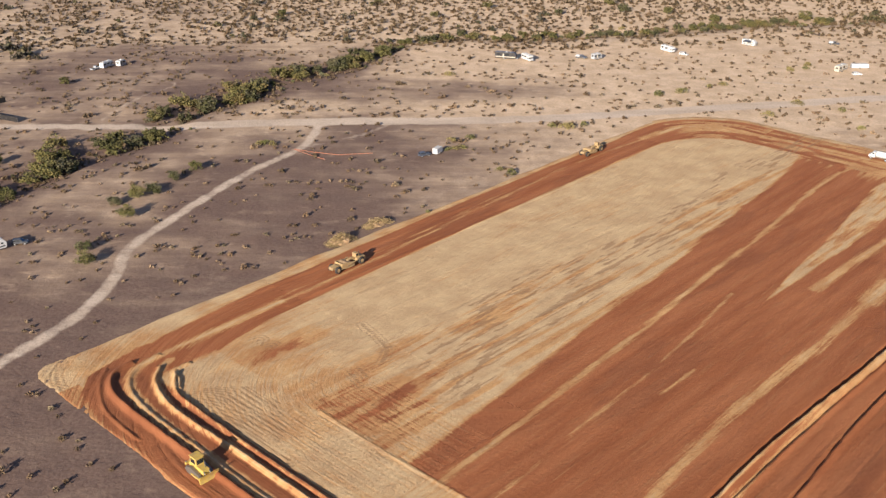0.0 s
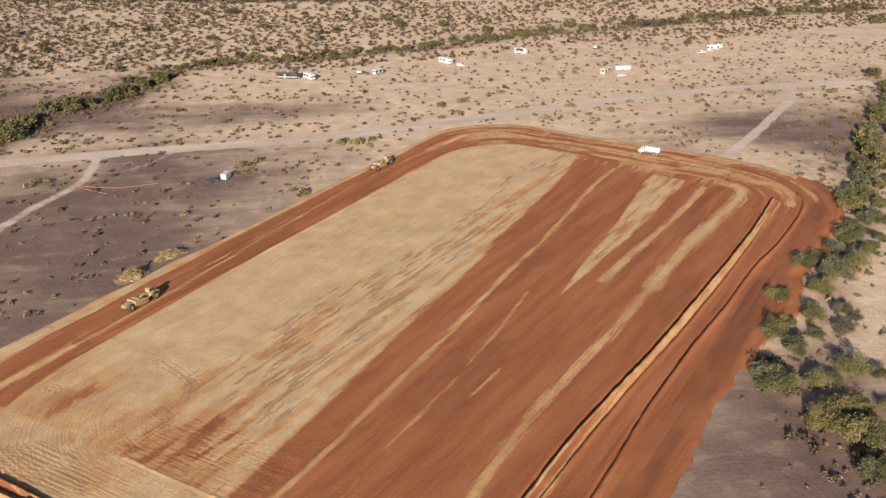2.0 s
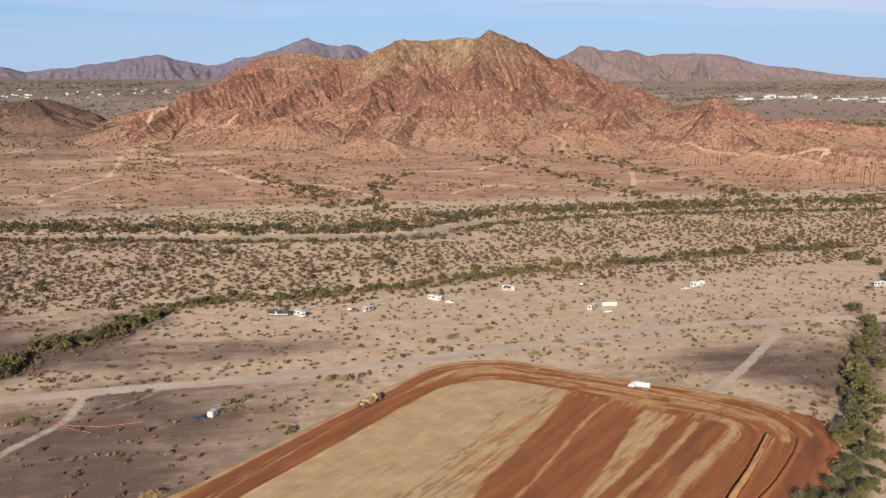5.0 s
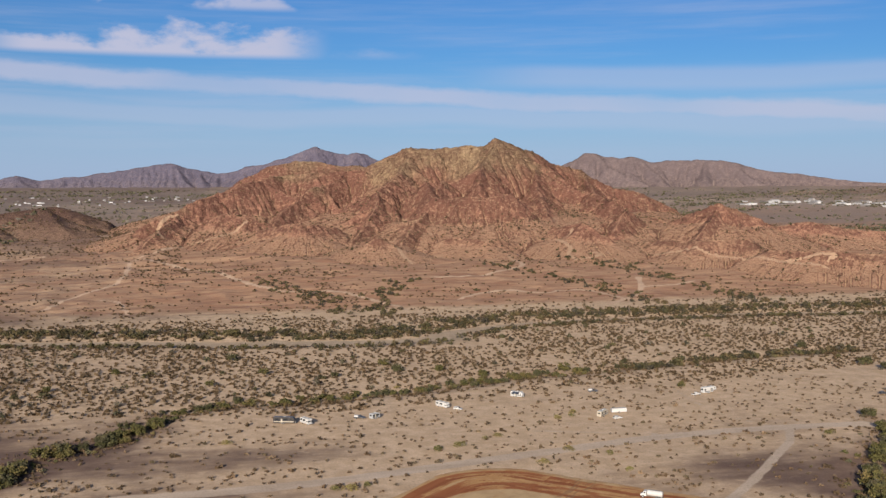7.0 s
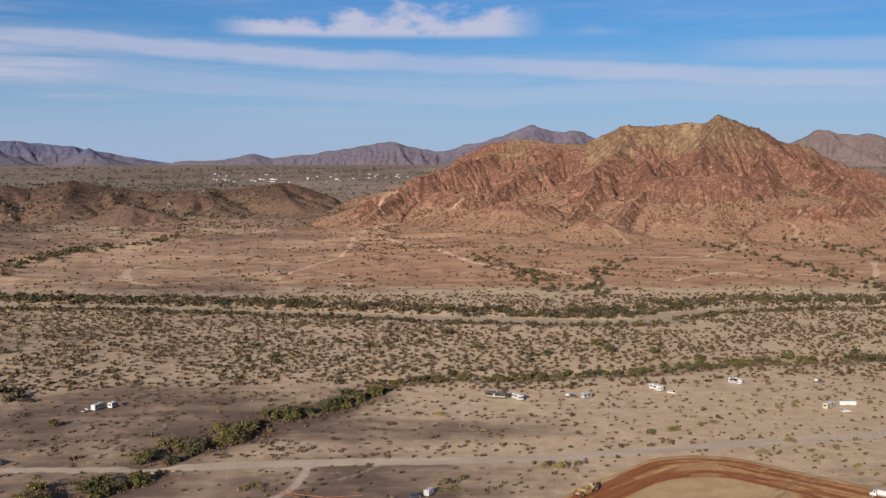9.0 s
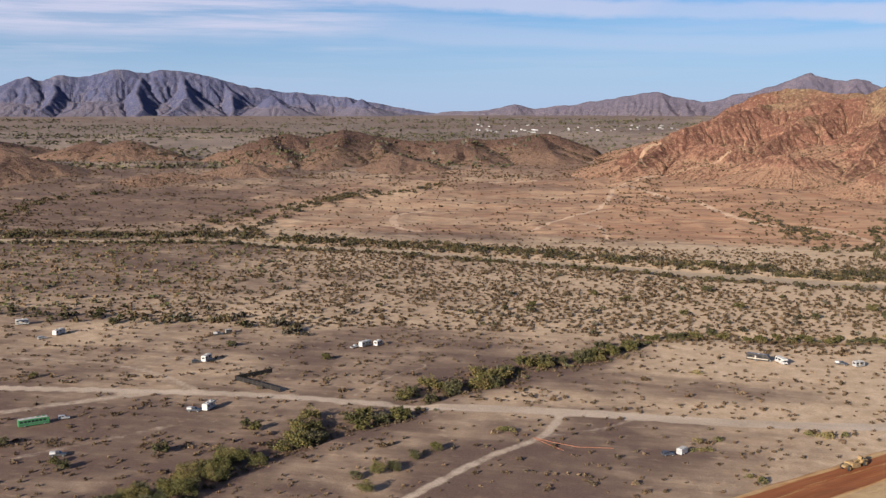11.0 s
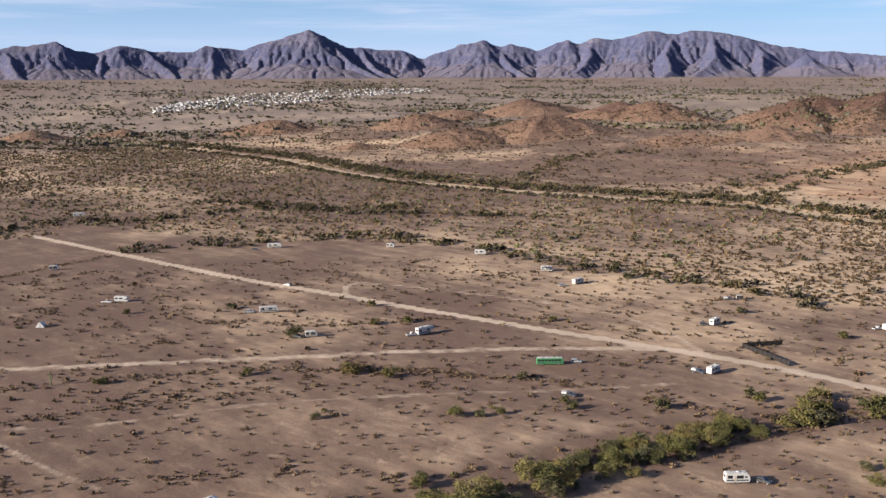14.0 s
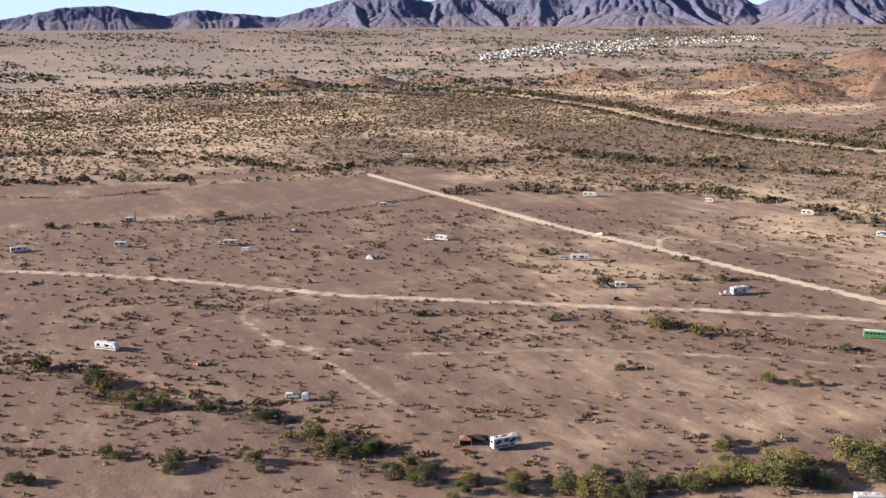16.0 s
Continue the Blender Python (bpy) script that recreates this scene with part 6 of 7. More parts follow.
def fifth_wheel(length=10.5, skin=None, band=None, dark_top=False):
    """A long trailer whose raised nose reaches over the towing truck's bed."""
    root, w, h, f = new("fifth_wheel_trailer"), 2.45, 3.1, length / 2
    part("body", prism([(-f, 0.55), (-f, 0.4 + h), (-f + 0.2, 0.55 + h), (f - 1.3, 0.55 + h), (f - 0.3, 0.2 + h), (f, h * 0.62), (f - 0.2, 1.75), (f - 2.2, 1.7), (f - 2.5, 0.55)], w, 0.09), skin or WHITE, root)
    part("roof", box(-0.5, 0, 0.55 + h + 0.012, length - 2.2, w - 0.3, 0.03, 0.01), ROOFING, root)
    for x in (-length * 0.22, length * 0.2):
        part("roof_unit", box(x, 0, 0.55 + h + 0.16, 0.95, 0.75, 0.28, 0.08), WHITE, root)
    part("slide_out", box(-length * 0.15, w / 2 + 0.25, 1.75, 2.6, 0.55, 1.8, 0.05), skin or WHITE, root)
    for s in (-1, 1):
        panes(root, [(-length * 0.36, s * (w / 2 + 0.004), 2.3, 1.3, 0.05, 0.85), (length * 0.12, s * (w / 2 + 0.004), 2.3, 1.5, 0.05, 0.85), (length * 0.36, s * (w / 2 + 0.004), 2.75, 0.8, 0.05, 0.45)])
        part("side_band", box(-0.9, s * (w / 2 + 0.004), 1.2, length - 3.4, 0.03, 0.5, 0.01), band or DARK, root)
    panes(root, [(-f - 0.004, 0, 2.4, 0.05, 1.5, 0.8)])
    for k in range(3 if dark_top else 0):
        part("dark_panel", box(-length * 0.3 + k * 2.3, -(w / 2 + 0.008), 2.75, 1.5, 0.04, 0.9, 0.02), BLACK, root)
        part("solar_panel", box(-length * 0.3 + k * 2.3, 0.2, 0.55 + h + 0.06, 1.4, 1.0, 0.05, 0.01), BLACK, root)
    part("door", box(length * 0.02, -(w / 2 + 0.012), 1.6, 0.7, 0.05, 1.9, 0.03), CREAM, root)
    for x in (-1.4, -0.45):
        for s in (-1, 1):
            wheel(root, x, s * (w / 2 - 0.1), 0.4)
    for s in (-1, 1):
        part("landing_leg", tube((f - 2.35, s * 0.9, 0), (f - 2.35, s * 0.9, 0.7), 0.06), STEEL, root)
    return root


def motorhome(length=9.0, skin=None, cab_over=False):
    """A motor home, flat-fronted or with a bed over the cab."""
    root, w, h, f = new("motorhome"), 2.45, 3.05, length / 2
    if cab_over:
        side = [(-f, 0.5), (-f, h - 0.1), (-f + 0.15, h), (f - 0.6, h), (f - 0.15, h - 0.4), (f - 0.5, 2.05), (f - 1.1, 1.95), (f - 0.7, 1.2), (f, 1.05), (f + 0.1, 0.5)]
    else:
        side = [(-f, 0.5), (-f, h - 0.1), (-f + 0.15, h), (f - 0.45, h), (f - 0.2, h - 0.2), (f, 1.5), (f + 0.05, 0.5)]
    part("body", prism(side, w, 0.08), skin or WHITE, root)
    part("roof", box(-0.3, 0, h + 0.012, length - 1.2, w - 0.3, 0.03, 0.01), ROOFING, root)
    for x in (-length * 0.25, length * 0.15):
        part("roof_unit", box(x, 0, h + 0.16, 0.9, 0.7, 0.26, 0.08), WHITE, root)
    part("roof_vent", box(-length * 0.05, 0.5, h + 0.08, 0.5, 0.5, 0.12, 0.03), GREY, root)
    for s in (-1, 1):
        panes(root, [(-length * 0.33, s * (w / 2 + 0.004), 2.1, 1.5, 0.05, 0.85), (0, s * (w / 2 + 0.004), 2.1, 1.9, 0.05, 0.85), (f - (1.5 if cab_over else 0.9), s * (w / 2 + 0.004), 1.7, 0.7, 0.05, 0.6)])
        part("side_band", box(-0.2, s * (w / 2 + 0.004), 1.1, length - 1.4, 0.03, 0.35, 0.01), GREY, root)
        for x in (-length * 0.24, f - 1.1):
            wheel(root, x, s * (w / 2 - 0.15), 0.42)
        part("mirror", box(f - 0.15, s * (w / 2 + 0.2), 1.9, 0.08, 0.25, 0.4, 0.03), DARK, root)
    shield = prism([(0, 0), (0.05, 0.0), (-0.22, 0.85), (-0.27, 0.85)], w - 0.35, 0.01)
    part("windscreen", shield, GLASS, root).location = ((f - 0.80, 0, 1.22) if cab_over else (f + 0.0, 0, 1.62))
    part("bumper", box(f + 0.08, 0, 0.62, 0.16, w - 0.2, 0.25, 0.05), STEEL, root)
    return root


def pickup(skin, shell=False):
    root, w = new("pickup_truck"), 1.95
    part("body", prism([(-2.8, 0.5), (-2.8, 1.12), (-0.75, 1.14), (1.15, 1.16), (2.55, 1.06), (2.8, 0.9), (2.8, 0.5)], w, 0.07), skin, root)
    part("cab", prism([(-0.75, 1.1), (-0.6, 1.82), (0.45, 1.85), (1.25, 1.12)], w - 0.16, 0.06), skin, root)
    part("bed", box(-1.8, 0, 1.13, 1.8, w - 0.3, 0.06, 0.01), RUBBER, root)
    if shell:
        part("camper_shell", prism([(-2.78, 1.1), (-2.7, 1.85), (-0.78, 1.85), (-0.74, 1.1)], w - 0.1, 0.05), WHITE, root)
    part("windscreen", prism([(0.50, 1.80), (0.54, 1.82), (1.27, 1.18), (1.21, 1.18)], w - 0.4, 0.0), GLASS, root)
    for s in (-1, 1):
        panes(root, [(-0.12, s * (w / 2 - 0.085), 1.52, 0.8, 0.05, 0.42), (0.62, s * (w / 2 - 0.085), 1.46, 0.42, 0.05, 0.34)])
        for x in (-1.75, 1.8):
            wheel(root, x, s * (w / 2 - 0.1), 0.4)
        part("headlight", box(2.8, s * 0.75, 0.9, 0.06, 0.32, 0.18, 0.02), SILVER, root)
        part("mirror", box(0.95, s * (w / 2 + 0.1), 1.25, 0.1, 0.2, 0.2, 0.03), DARK, root)
    part("bumper", box(2.84, 0, 0.6, 0.14, w - 0.1, 0.2, 0.04), STEEL, root)
    return root


def suv(skin):
    root, w = new("car"), 1.85
    part("body", prism([(-2.3, 0.45), (-2.32, 0.95), (-2.2, 1.08), (0.9, 1.08), (2.1, 0.96), (2.3, 0.8), (2.3, 0.45)], w, 0.08), skin, root)
    part("cabin", prism([(-2.2, 1.04), (-1.95, 1.66), (-1.5, 1.74), (0.25, 1.72), (1.05, 1.06)], w - 0.18, 0.08), skin, root)
    part("windscreen", prism([(0.34, 1.66), (0.38, 1.67), (1.10, 1.10), (1.03, 1.10)], w - 0.42, 0.0), GLASS, root)
    part("rear_window", prism([(-2.17, 1.15), (-2.13, 1.15), (-1.97, 1.58), (-2.01, 1.58)], w - 0.45, 0.0), GLASS, root)
    for s in (-1, 1):
        panes(root, [(-1.35, s * (w / 2 - 0.095), 1.38, 0.8, 0.05, 0.38), (-0.35, s * (w / 2 - 0.095), 1.38, 0.85, 0.05, 0.4)])
        for x in (-1.4, 1.4):
            wheel(root, x, s * (w / 2 - 0.08), 0.35, 0.22)
        part("headlight", box(2.28, s * 0.68, 0.82, 0.06, 0.34, 0.14, 0.02), SILVER, root)
    return root


def cargo_trailer(length=4.2, skin=None):
    root, w, f = new("cargo_trailer"), 2.1, length / 2
    part("body", prism([(-f, 0.45), (-f, 2.45), (f - 0.25, 2.45), (f, 2.0), (f, 0.45)], w, 0.05), skin or WHITE, root)
    part("roof", box(-0.1, 0, 2.465, length - 0.6, w - 0.2, 0.03, 0.01), ROOFING, root)
    part("rear_door", box(-f - 0.015, 0, 1.45, 0.05, w - 0.3, 1.8, 0.02), GREY, root)
    for s in (-1, 1):
        wheel(root, -0.2, s * (w / 2 + 0.02), 0.36, 0.22)
        part("mudguard", prism([(-0.7, 0.5), (-0.55, 0.85), (0.15, 0.85), (0.3, 0.5)], 0.26, 0.03, s * (w / 2 + 0.05)), STEEL, root)
    part("drawbar", tube((f - 0.2, 0.4, 0.48), (f + 0.9, 0, 0.46), 0.05, bm=tube((f - 0.2, -0.4, 0.48), (f + 0.9, 0, 0.46), 0.05)), STEEL, root)
    part("roof_vent", box(0.3, 0, 2.52, 0.4, 0.4, 0.1, 0.03), GREY, root)
    return root


def city_bus():
    """A long converted bus, green with a white roof."""
    root, w = new("bus"), 2.5
    part("body", prism([(-5.6, 0.4), (-5.6, 2.7), (-5.4, 2.95), (5.3, 2.95), (5.5, 2.7), (5.6, 1.4), (5.6, 0.4)], w, 0.1), GREEN, root)
    part("roof", prism([(-5.3, 2.94), (-5.2, 3.06), (5.1, 3.06), (5.2, 2.94)], w - 0.3, 0.05), ROOFING, root, "white painted roof")
    for x in (-3.6, -1.2, 1.6, 3.7):
        part("roof_box", box(x, 0.3 if x > 0 else -0.3, 3.2, 0.9, 0.8, 0.26, 0.05), WHITE if x < 0 else GREEN, root)
    for s in (-1, 1):
        for k in range(7):
            panes(root, [(-4.5 + k * 1.4, s * (w / 2 + 0.004), 2.1, 1.1, 0.05, 0.75)])
        for x in (-3.4, 3.6):
            wheel(root, x, s * (w / 2 - 0.15), 0.48, 0.3)
        part("side_band", box(0, s * (w / 2 + 0.004), 1.1, 10.2, 0.03, 0.2, 0.01), DARK, root)
    part("windscreen", box(5.56, 0, 1.95, 0.08, w - 0.3, 1.0, 0.02), GLASS, root)
    part("bumper", box(5.68, 0, 0.55, 0.2, w - 0.1, 0.3, 0.05), STEEL, root)
    return root


def water_truck():
    root = new("water_truck")
    part("chassis", box(-0.3, 0, 0.75, 7.6, 1.0, 0.3, 0.04), STEEL, root)
    part("cab", prism([(2.1, 0.7), (2.1, 2.6), (2.3, 2.7), (3.2, 2.68), (3.45, 1.75), (4.3, 1.6), (4.4, 0.7)], 2.3, 0.07), WHITE, root)
    bm = tube((-3.9, 0, 1.95), (1.8, 0, 1.95), 1.12, sides=24)
    bmesh.ops.scale(bm, vec=(1, 1.05, 1), verts=bm.verts)
    bmesh.ops.bevel(bm, geom=[e for e in bm.edges if abs(e.verts[0].co.x - e.verts[1].co.x) < 1e-4], offset=0.12, segments=2, affect="EDGES")
    tank = part("tank", bm, WHITE, root)
    for x in (-2.6, -0.4):
        part("tank_hatch", tube((x, 0, 3.0), (x, 0, 3.2), 0.32), STEEL, tank)
    part("walkway", box(-1.0, 0, 3.1, 4.6, 0.5, 0.05, 0.01), STEEL, root)
    part("windscreen", prism([(3.24, 2.55), (3.28, 2.56), (3.5, 1.8), (3.45, 1.8)], 1.9, 0.0), GLASS, root)
    for s in (-1, 1):
        panes(root, [(2.75, s * 1.152, 2.15, 0.65, 0.04, 0.55)])
        for x in (-3.0, -1.75, 3.4):
            wheel(root, x, s * 1.05, 0.52, 0.36)
        part("fender", prism([(-3.7, 1.0), (-3.5, 1.2), (-1.2, 1.2), (-1.0, 1.0)], 0.5, 0.03, s * 1.05), STEEL, root)
    part("spray_bar", tube((-4.15, -1.2, 0.8), (-4.15, 1.2, 0.8), 0.07), STEEL, root)
    return root


def scraper():
    """An earth-moving scraper: tractor, gooseneck, bowl and rear wheels."""
    root = new("wheel_scraper")
    part("tractor", prism([(2.6, 0.9), (2.5, 2.1), (3.6, 2.3), (5.6, 2.0), (5.9, 1.2), (5.6, 0.8)], 2.2, 0.1), DUSTY, root)
    cabin = part("cab", prism([(2.3, 2.1), (2.35, 3.4), (3.5, 3.4), (3.75, 2.2)], 1.5, 0.07), DUSTY, root)
    panes(cabin, [(3.62, 0, 2.85, 0.06, 1.1, 0.7), (2.95, 0.76, 2.85, 0.8, 0.04, 0.7), (2.95, -0.76, 2.85, 0.8, 0.04, 0.7)])
    part("exhaust", tube((4.6, 0.5, 2.1), (4.6, 0.5, 3.2), 0.09), STEEL, root)
    part("gooseneck", prism([(2.7, 1.6), (2.5, 2.2), (1.2, 2.5), (-0.4, 2.2), (-0.5, 1.8), (1.0, 2.0), (2.0, 1.5)], 0.7, 0.06), DUSTY, root)
    for s in (-1, 1):
        part("bowl_side", prism([(1.2, 0.5), (0.9, 1.9), (-3.4, 2.4), (-3.7, 0.8), (-0.6, 0.4)], 0.16, 0.03, s * 1.5), DUSTY, root)
        part("pull_arm", prism([(1.6, 1.7), (1.6, 2.0), (-1.6, 1.5), (-1.6, 1.2)], 0.22, 0.03, s * 1.72), DUSTY, root)
        for x, r in ((3.9, 1.05), (-4.9, 1.0)):
            wheel(root, x, s * 1.35, r, 0.72, DUSTY)
    part("bowl_floor", prism([(1.2, 0.45), (1.2, 0.6), (-3.5, 0.95), (-3.6, 0.75)], 2.9, 0.02), STEEL, root)
    part("load", prism([(0.8, 0.8), (0.2, 1.9), (-1.6, 2.3), (-3.0, 2.0), (-3.3, 0.9)], 2.7, 0.2), GRADED_HEAP, root, "heaped tan earth in the bowl")
    part("tailgate", prism([(-3.2, 0.9), (-3.2, 2.3), (-3.45, 2.4), (-3.55, 0.9)], 2.8, 0.03), DUSTY, root)
    part("rear_frame", prism([(-3.5, 1.0), (-3.5, 1.9), (-4.6, 2.1), (-6.3, 1.9), (-6.4, 1.1)], 1.5, 0.08), DUSTY, root)
    return root


def bulldozer():
    root = new("bulldozer")
    for s in (-1, 1):
        bm = prism([(-2.0, 0.25), (-2.3, 0.6), (-2.0, 1.0), (-0.9, 1.45), (1.4, 0.95), (1.75, 0.55), (1.4, 0.1), (-1.6, 0.05)], 0.6, 0.08, s * 1.1)
        track = part("track", bm, STEEL, root)
        for k in range(12):
            part("track_plate", box(-1.7 + k * 0.27, s * 1.1, 0.05, 0.18, 0.64, 0.1, 0.02), STEEL, track)
    part("body", prism([(-2.1, 0.9), (-2.0, 1.7), (-0.3, 1.75), (1.9, 1.65), (2.0, 0.8)], 1.35, 0.08), YELLOW, root)
    cabin = part("cab", prism([(-1.5, 1.65), (-1.45, 3.05), (-1.3, 3.15), (0.05, 3.15), (0.2, 3.0), (0.35, 1.7)], 1.55, 0.06), YELLOW, root)
    panes(cabin, [(0.29, 0, 2.4, 0.05, 1.2, 0.95), (-0.6, 0.78, 2.45, 1.2, 0.04, 0.85), (-0.6, -0.78, 2.45, 1.2, 0.04, 0.85), (-1.49, 0, 2.5, 0.05, 1.1, 0.8)])
    part("roof", box(-0.6, 0, 3.22, 1.9, 1.75, 0.12, 0.05), YELLOW, root)
    part("exhaust", tube((1.2, 0.3, 1.6), (1.2, 0.3, 2.7), 0.08), STEEL, root)
    part("blade", prism([(2.9, 0.05), (2.65, 0.5), (2.65, 1.0), (2.95, 1.45), (2.8, 1.45), (2.5, 1.0), (2.5, 0.45), (2.75, 0.05)], 3.7, 0.02), YELLOW, root, "dusty yellow curved blade")
    for s in (-1, 1):
        part("push_arm", prism([(2.6, 0.35), (2.6, 0.6), (-0.3, 0.65), (-0.3, 0.4)], 0.2, 0.03, s * 1.52), YELLOW, root)
        part("blade_ram", tube((1.7, s * 0.5, 1.5), (2.6, s * 0.5, 0.9), 0.08), STEEL, root)
    part("ripper_beam", box(-2.75, 0, 0.95, 0.4, 1.9, 0.4, 0.05), YELLOW, root)
    for y in (-0.7, 0, 0.7):
        part("ripper_shank", prism([(-2.7, 1.3), (-2.95, 1.3), (-3.05, 0.5), (-2.75, 0.15), (-2.85, 0.6)], 0.12, 0.02, y), STEEL, root)
    return root


def frame_tent(skin, w=3.6, d=3.6, h=2.6):
    """A canopy on four posts with a peaked cloth roof and one closed side."""
    root = new("canopy_tent")
    bm = bmesh.new()
    low = [bm.verts.new((sx * w / 2, sy * d / 2, h * 0.72)) for sx, sy in ((-1, -1), (1, -1), (1, 1), (-1, 1))]
    tip = bm.verts.new((0, 0, h))
    skirt = [bm.verts.new((v.co.x * 1.01, v.co.y * 1.01, v.co.z - 0.25)) for v in low]
    for k in range(4):
        bm.faces.new((low[k], low[(k + 1) % 4], tip))
        bm.faces.new((skirt[k], skirt[(k + 1) % 4], low[(k + 1) % 4], low[k]))
    part("roof_cloth", bm, skin, root)
    for sx in (-1, 1):
        for sy in (-1, 1):
            part("post", tube((sx * w / 2 * 0.97, sy * d / 2 * 0.97, 0), (sx * w / 2 * 0.97, sy * d / 2 * 0.97, h * 0.72), 0.04), STEEL, root)
    part("side_wall", box(-w / 2 * 0.98, 0, h * 0.36, 0.03, d * 0.94, h * 0.68, 0.0), skin, root)
    part("back_wall", box(0, d / 2 * 0.98, h * 0.36, w * 0.94, 0.03, h * 0.68, 0.0), skin, root)
    return root


def ridge_tent(skin, w=4.5, d=3.4, h=2.6):
    root = new("ridge_tent")
    bm = prism([(-w / 2, 0), (-w * 0.12, h * 0.9), (0, h), (w * 0.12, h * 0.9), (w / 2, 0)], d, 0.05)
    part("cloth", bm, skin, root)
    part("door_flap", prism([(-0.6, 0), (0, h * 0.7), (0.6, 0)], 0.05, 0.0, -d / 2 - 0.01), GREY, root)
    part("pole", tube((0, -d / 2 - 0.1, 0), (0, -d / 2 - 0.1, h), 0.04), STEEL, root)
    return root


def outhouse():
    root = new("wooden_hut")
    part("walls", box(0, 0, 1.6, 2.6, 2.2, 3.2, 0.03), BROWN, root)
    part("roof", prism([(-1.5, 3.2), (-1.5, 3.3), (1.5, 3.65), (1.5, 3.5)], 2.6, 0.02), STEEL, root)
    part("door", box(1.31, 0, 1.2, 0.05, 0.9, 2.0, 0.02), DARK, root)
    part("sign_board", box(0, -1.12, 2.2, 1.2, 0.04, 0.7, 0.01), CREAM, root)
    return root


def mesh_fence(points, h, skin, name, post_gap, post_mat):
    """Cloth or mesh panels between posts, along a line on the plan."""
    root = new(name)
    line = np.array(points, float)
    x0, y0 = line[0]
    root.location = (x0, y0, 0)
    for a, b in zip(line[:-1], line[1:]):
        n = max(1, int(round(np.hypot(*(b - a)) / post_gap)))
        for k in range(n):
            p, q = a + (b - a) * k / n - line[0], a + (b - a) * (k + 1) / n - line[0]
            zs = land_z(np.array([p[0] + x0, q[0] + x0]), np.array([p[1] + y0, q[1] + y0]))
            part("post", tube((p[0], p[1], zs[0] - 0.2), (p[0], p[1], zs[0] + h + 0.1), 0.05, sides=8), post_mat, root)
            m, ln = (p + q) / 2, float(np.hypot(*(q - p)))
            bm = prism([(-ln / 2, 0.0), (-ln / 2, h), (-ln / 4, h - 0.06), (0, h - 0.09), (ln / 4, h - 0.06), (ln / 2, h), (ln / 2, 0.0)], 0.03, 0.0)
            ob = part("panel", bm, skin, root)
            ob.matrix_basis = Matrix.Translation((m[0], m[1], zs.mean() + 0.04)) @ Matrix.Rotation(math.atan2(q[1] - p[1], q[0] - p[0]), 4, "Z")
    p = line[-1] - line[0]
    z = float(land_z(line[-1:, 0], line[-1:, 1])[0])
    part("post", tube((p[0], p[1], z - 0.2), (p[0], p[1], z + h + 0.1), 0.05, sides=8), post_mat, root)
    return root


def brush_heap(seed, length, width, h):
    """A bulldozed heap of dead branches: hundreds of bent twigs over a core of roots."""
    rng = random.Random(seed)
    root = new("brush_heap")
    bm = bmesh.new()
    for _ in range(700):
        t, s = rng.uniform(-1, 1), rng.gauss(0, 0.42)
        top = h * max(0.1, (1 - t * t)) * max(0.15, 1 - s * s)
        c = Vector((t * length / 2, s * width / 2, rng.uniform(0.1, 1.0) * top))
        d = Vector((rng.gauss(0, 1), rng.gauss(0, 1), rng.gauss(0.25, 0.55))).normalized() * rng.uniform(0.4, 1.1)
        tube(c - d, c + d, rng.uniform(0.03, 0.09), 0.02, 4, bm)
    for v in bm.verts:
        v.co.z = max(v.co.z, -0.02)
    tagged(part("brushwood", bm, TWIGS, root), kind="stuff")
    bm = bmesh.new()
    bmesh.ops.create_icosphere(bm, subdivisions=3, radius=1)
    for v in bm.verts:
        q = 1 + 0.45 * (noise.noise(v.co * 2.3 + Vector((seed, 0, 0))))
        v.co = Vector((v.co.x * length * 0.42 * q, v.co.y * width * 0.4 * q, max(-0.1, v.co.z * h * 0.6 * q)))
    part("soil_core", bm, GRADED_HEAP, root, "tan soil and roots")
    return root


def saguaro(h):
    root = new("saguaro_cactus")
    bm = tube((0, 0, -0.1), (0, 0, h * 0.95), 0.26, 0.22, 14)
    tube((0, 0, h * 0.95), (0, 0, h), 0.22, 0.10, 14, bm)
    part("stem", bm, CACTUS, root)
    for s, z in ((1, 0.45), (-1, 0.55)):
        bm = tube((0, 0, h * z), (s * 0.7, 0, h * z + 0.15), 0.16, 0.16, 10)
        tube((s * 0.7, 0, h * z + 0.1), (s * 0.75, 0, h * (z + 0.28)), 0.17, 0.10, 10, bm)
        part("arm", bm, CACTUS, root)
    return root


heap = Mat("heaped_earth", 0.95)
GRADED_HEAP = heap.colour(heap.mix(heap.step(heap.noise(0.6, 5, 0.65), 0.3, 0.7), (0.42, 0.285, 0.165), (0.27, 0.165, 0.09)))


def set_down(ob, x, y, turn, label, category, group="", z=None):
    """Stand a thing on the land at a place of the plan, turned so many degrees from +x."""
    if z is None:
        z = float(land_z(np.array([x]), np.array([y]))[0]) - 0.03
    ob.matrix_basis = Matrix.Translation((x, y, z)) @ Matrix.Rotation(radians(turn), 4, "Z")
    tagged(ob, label, category, group)
    return ob


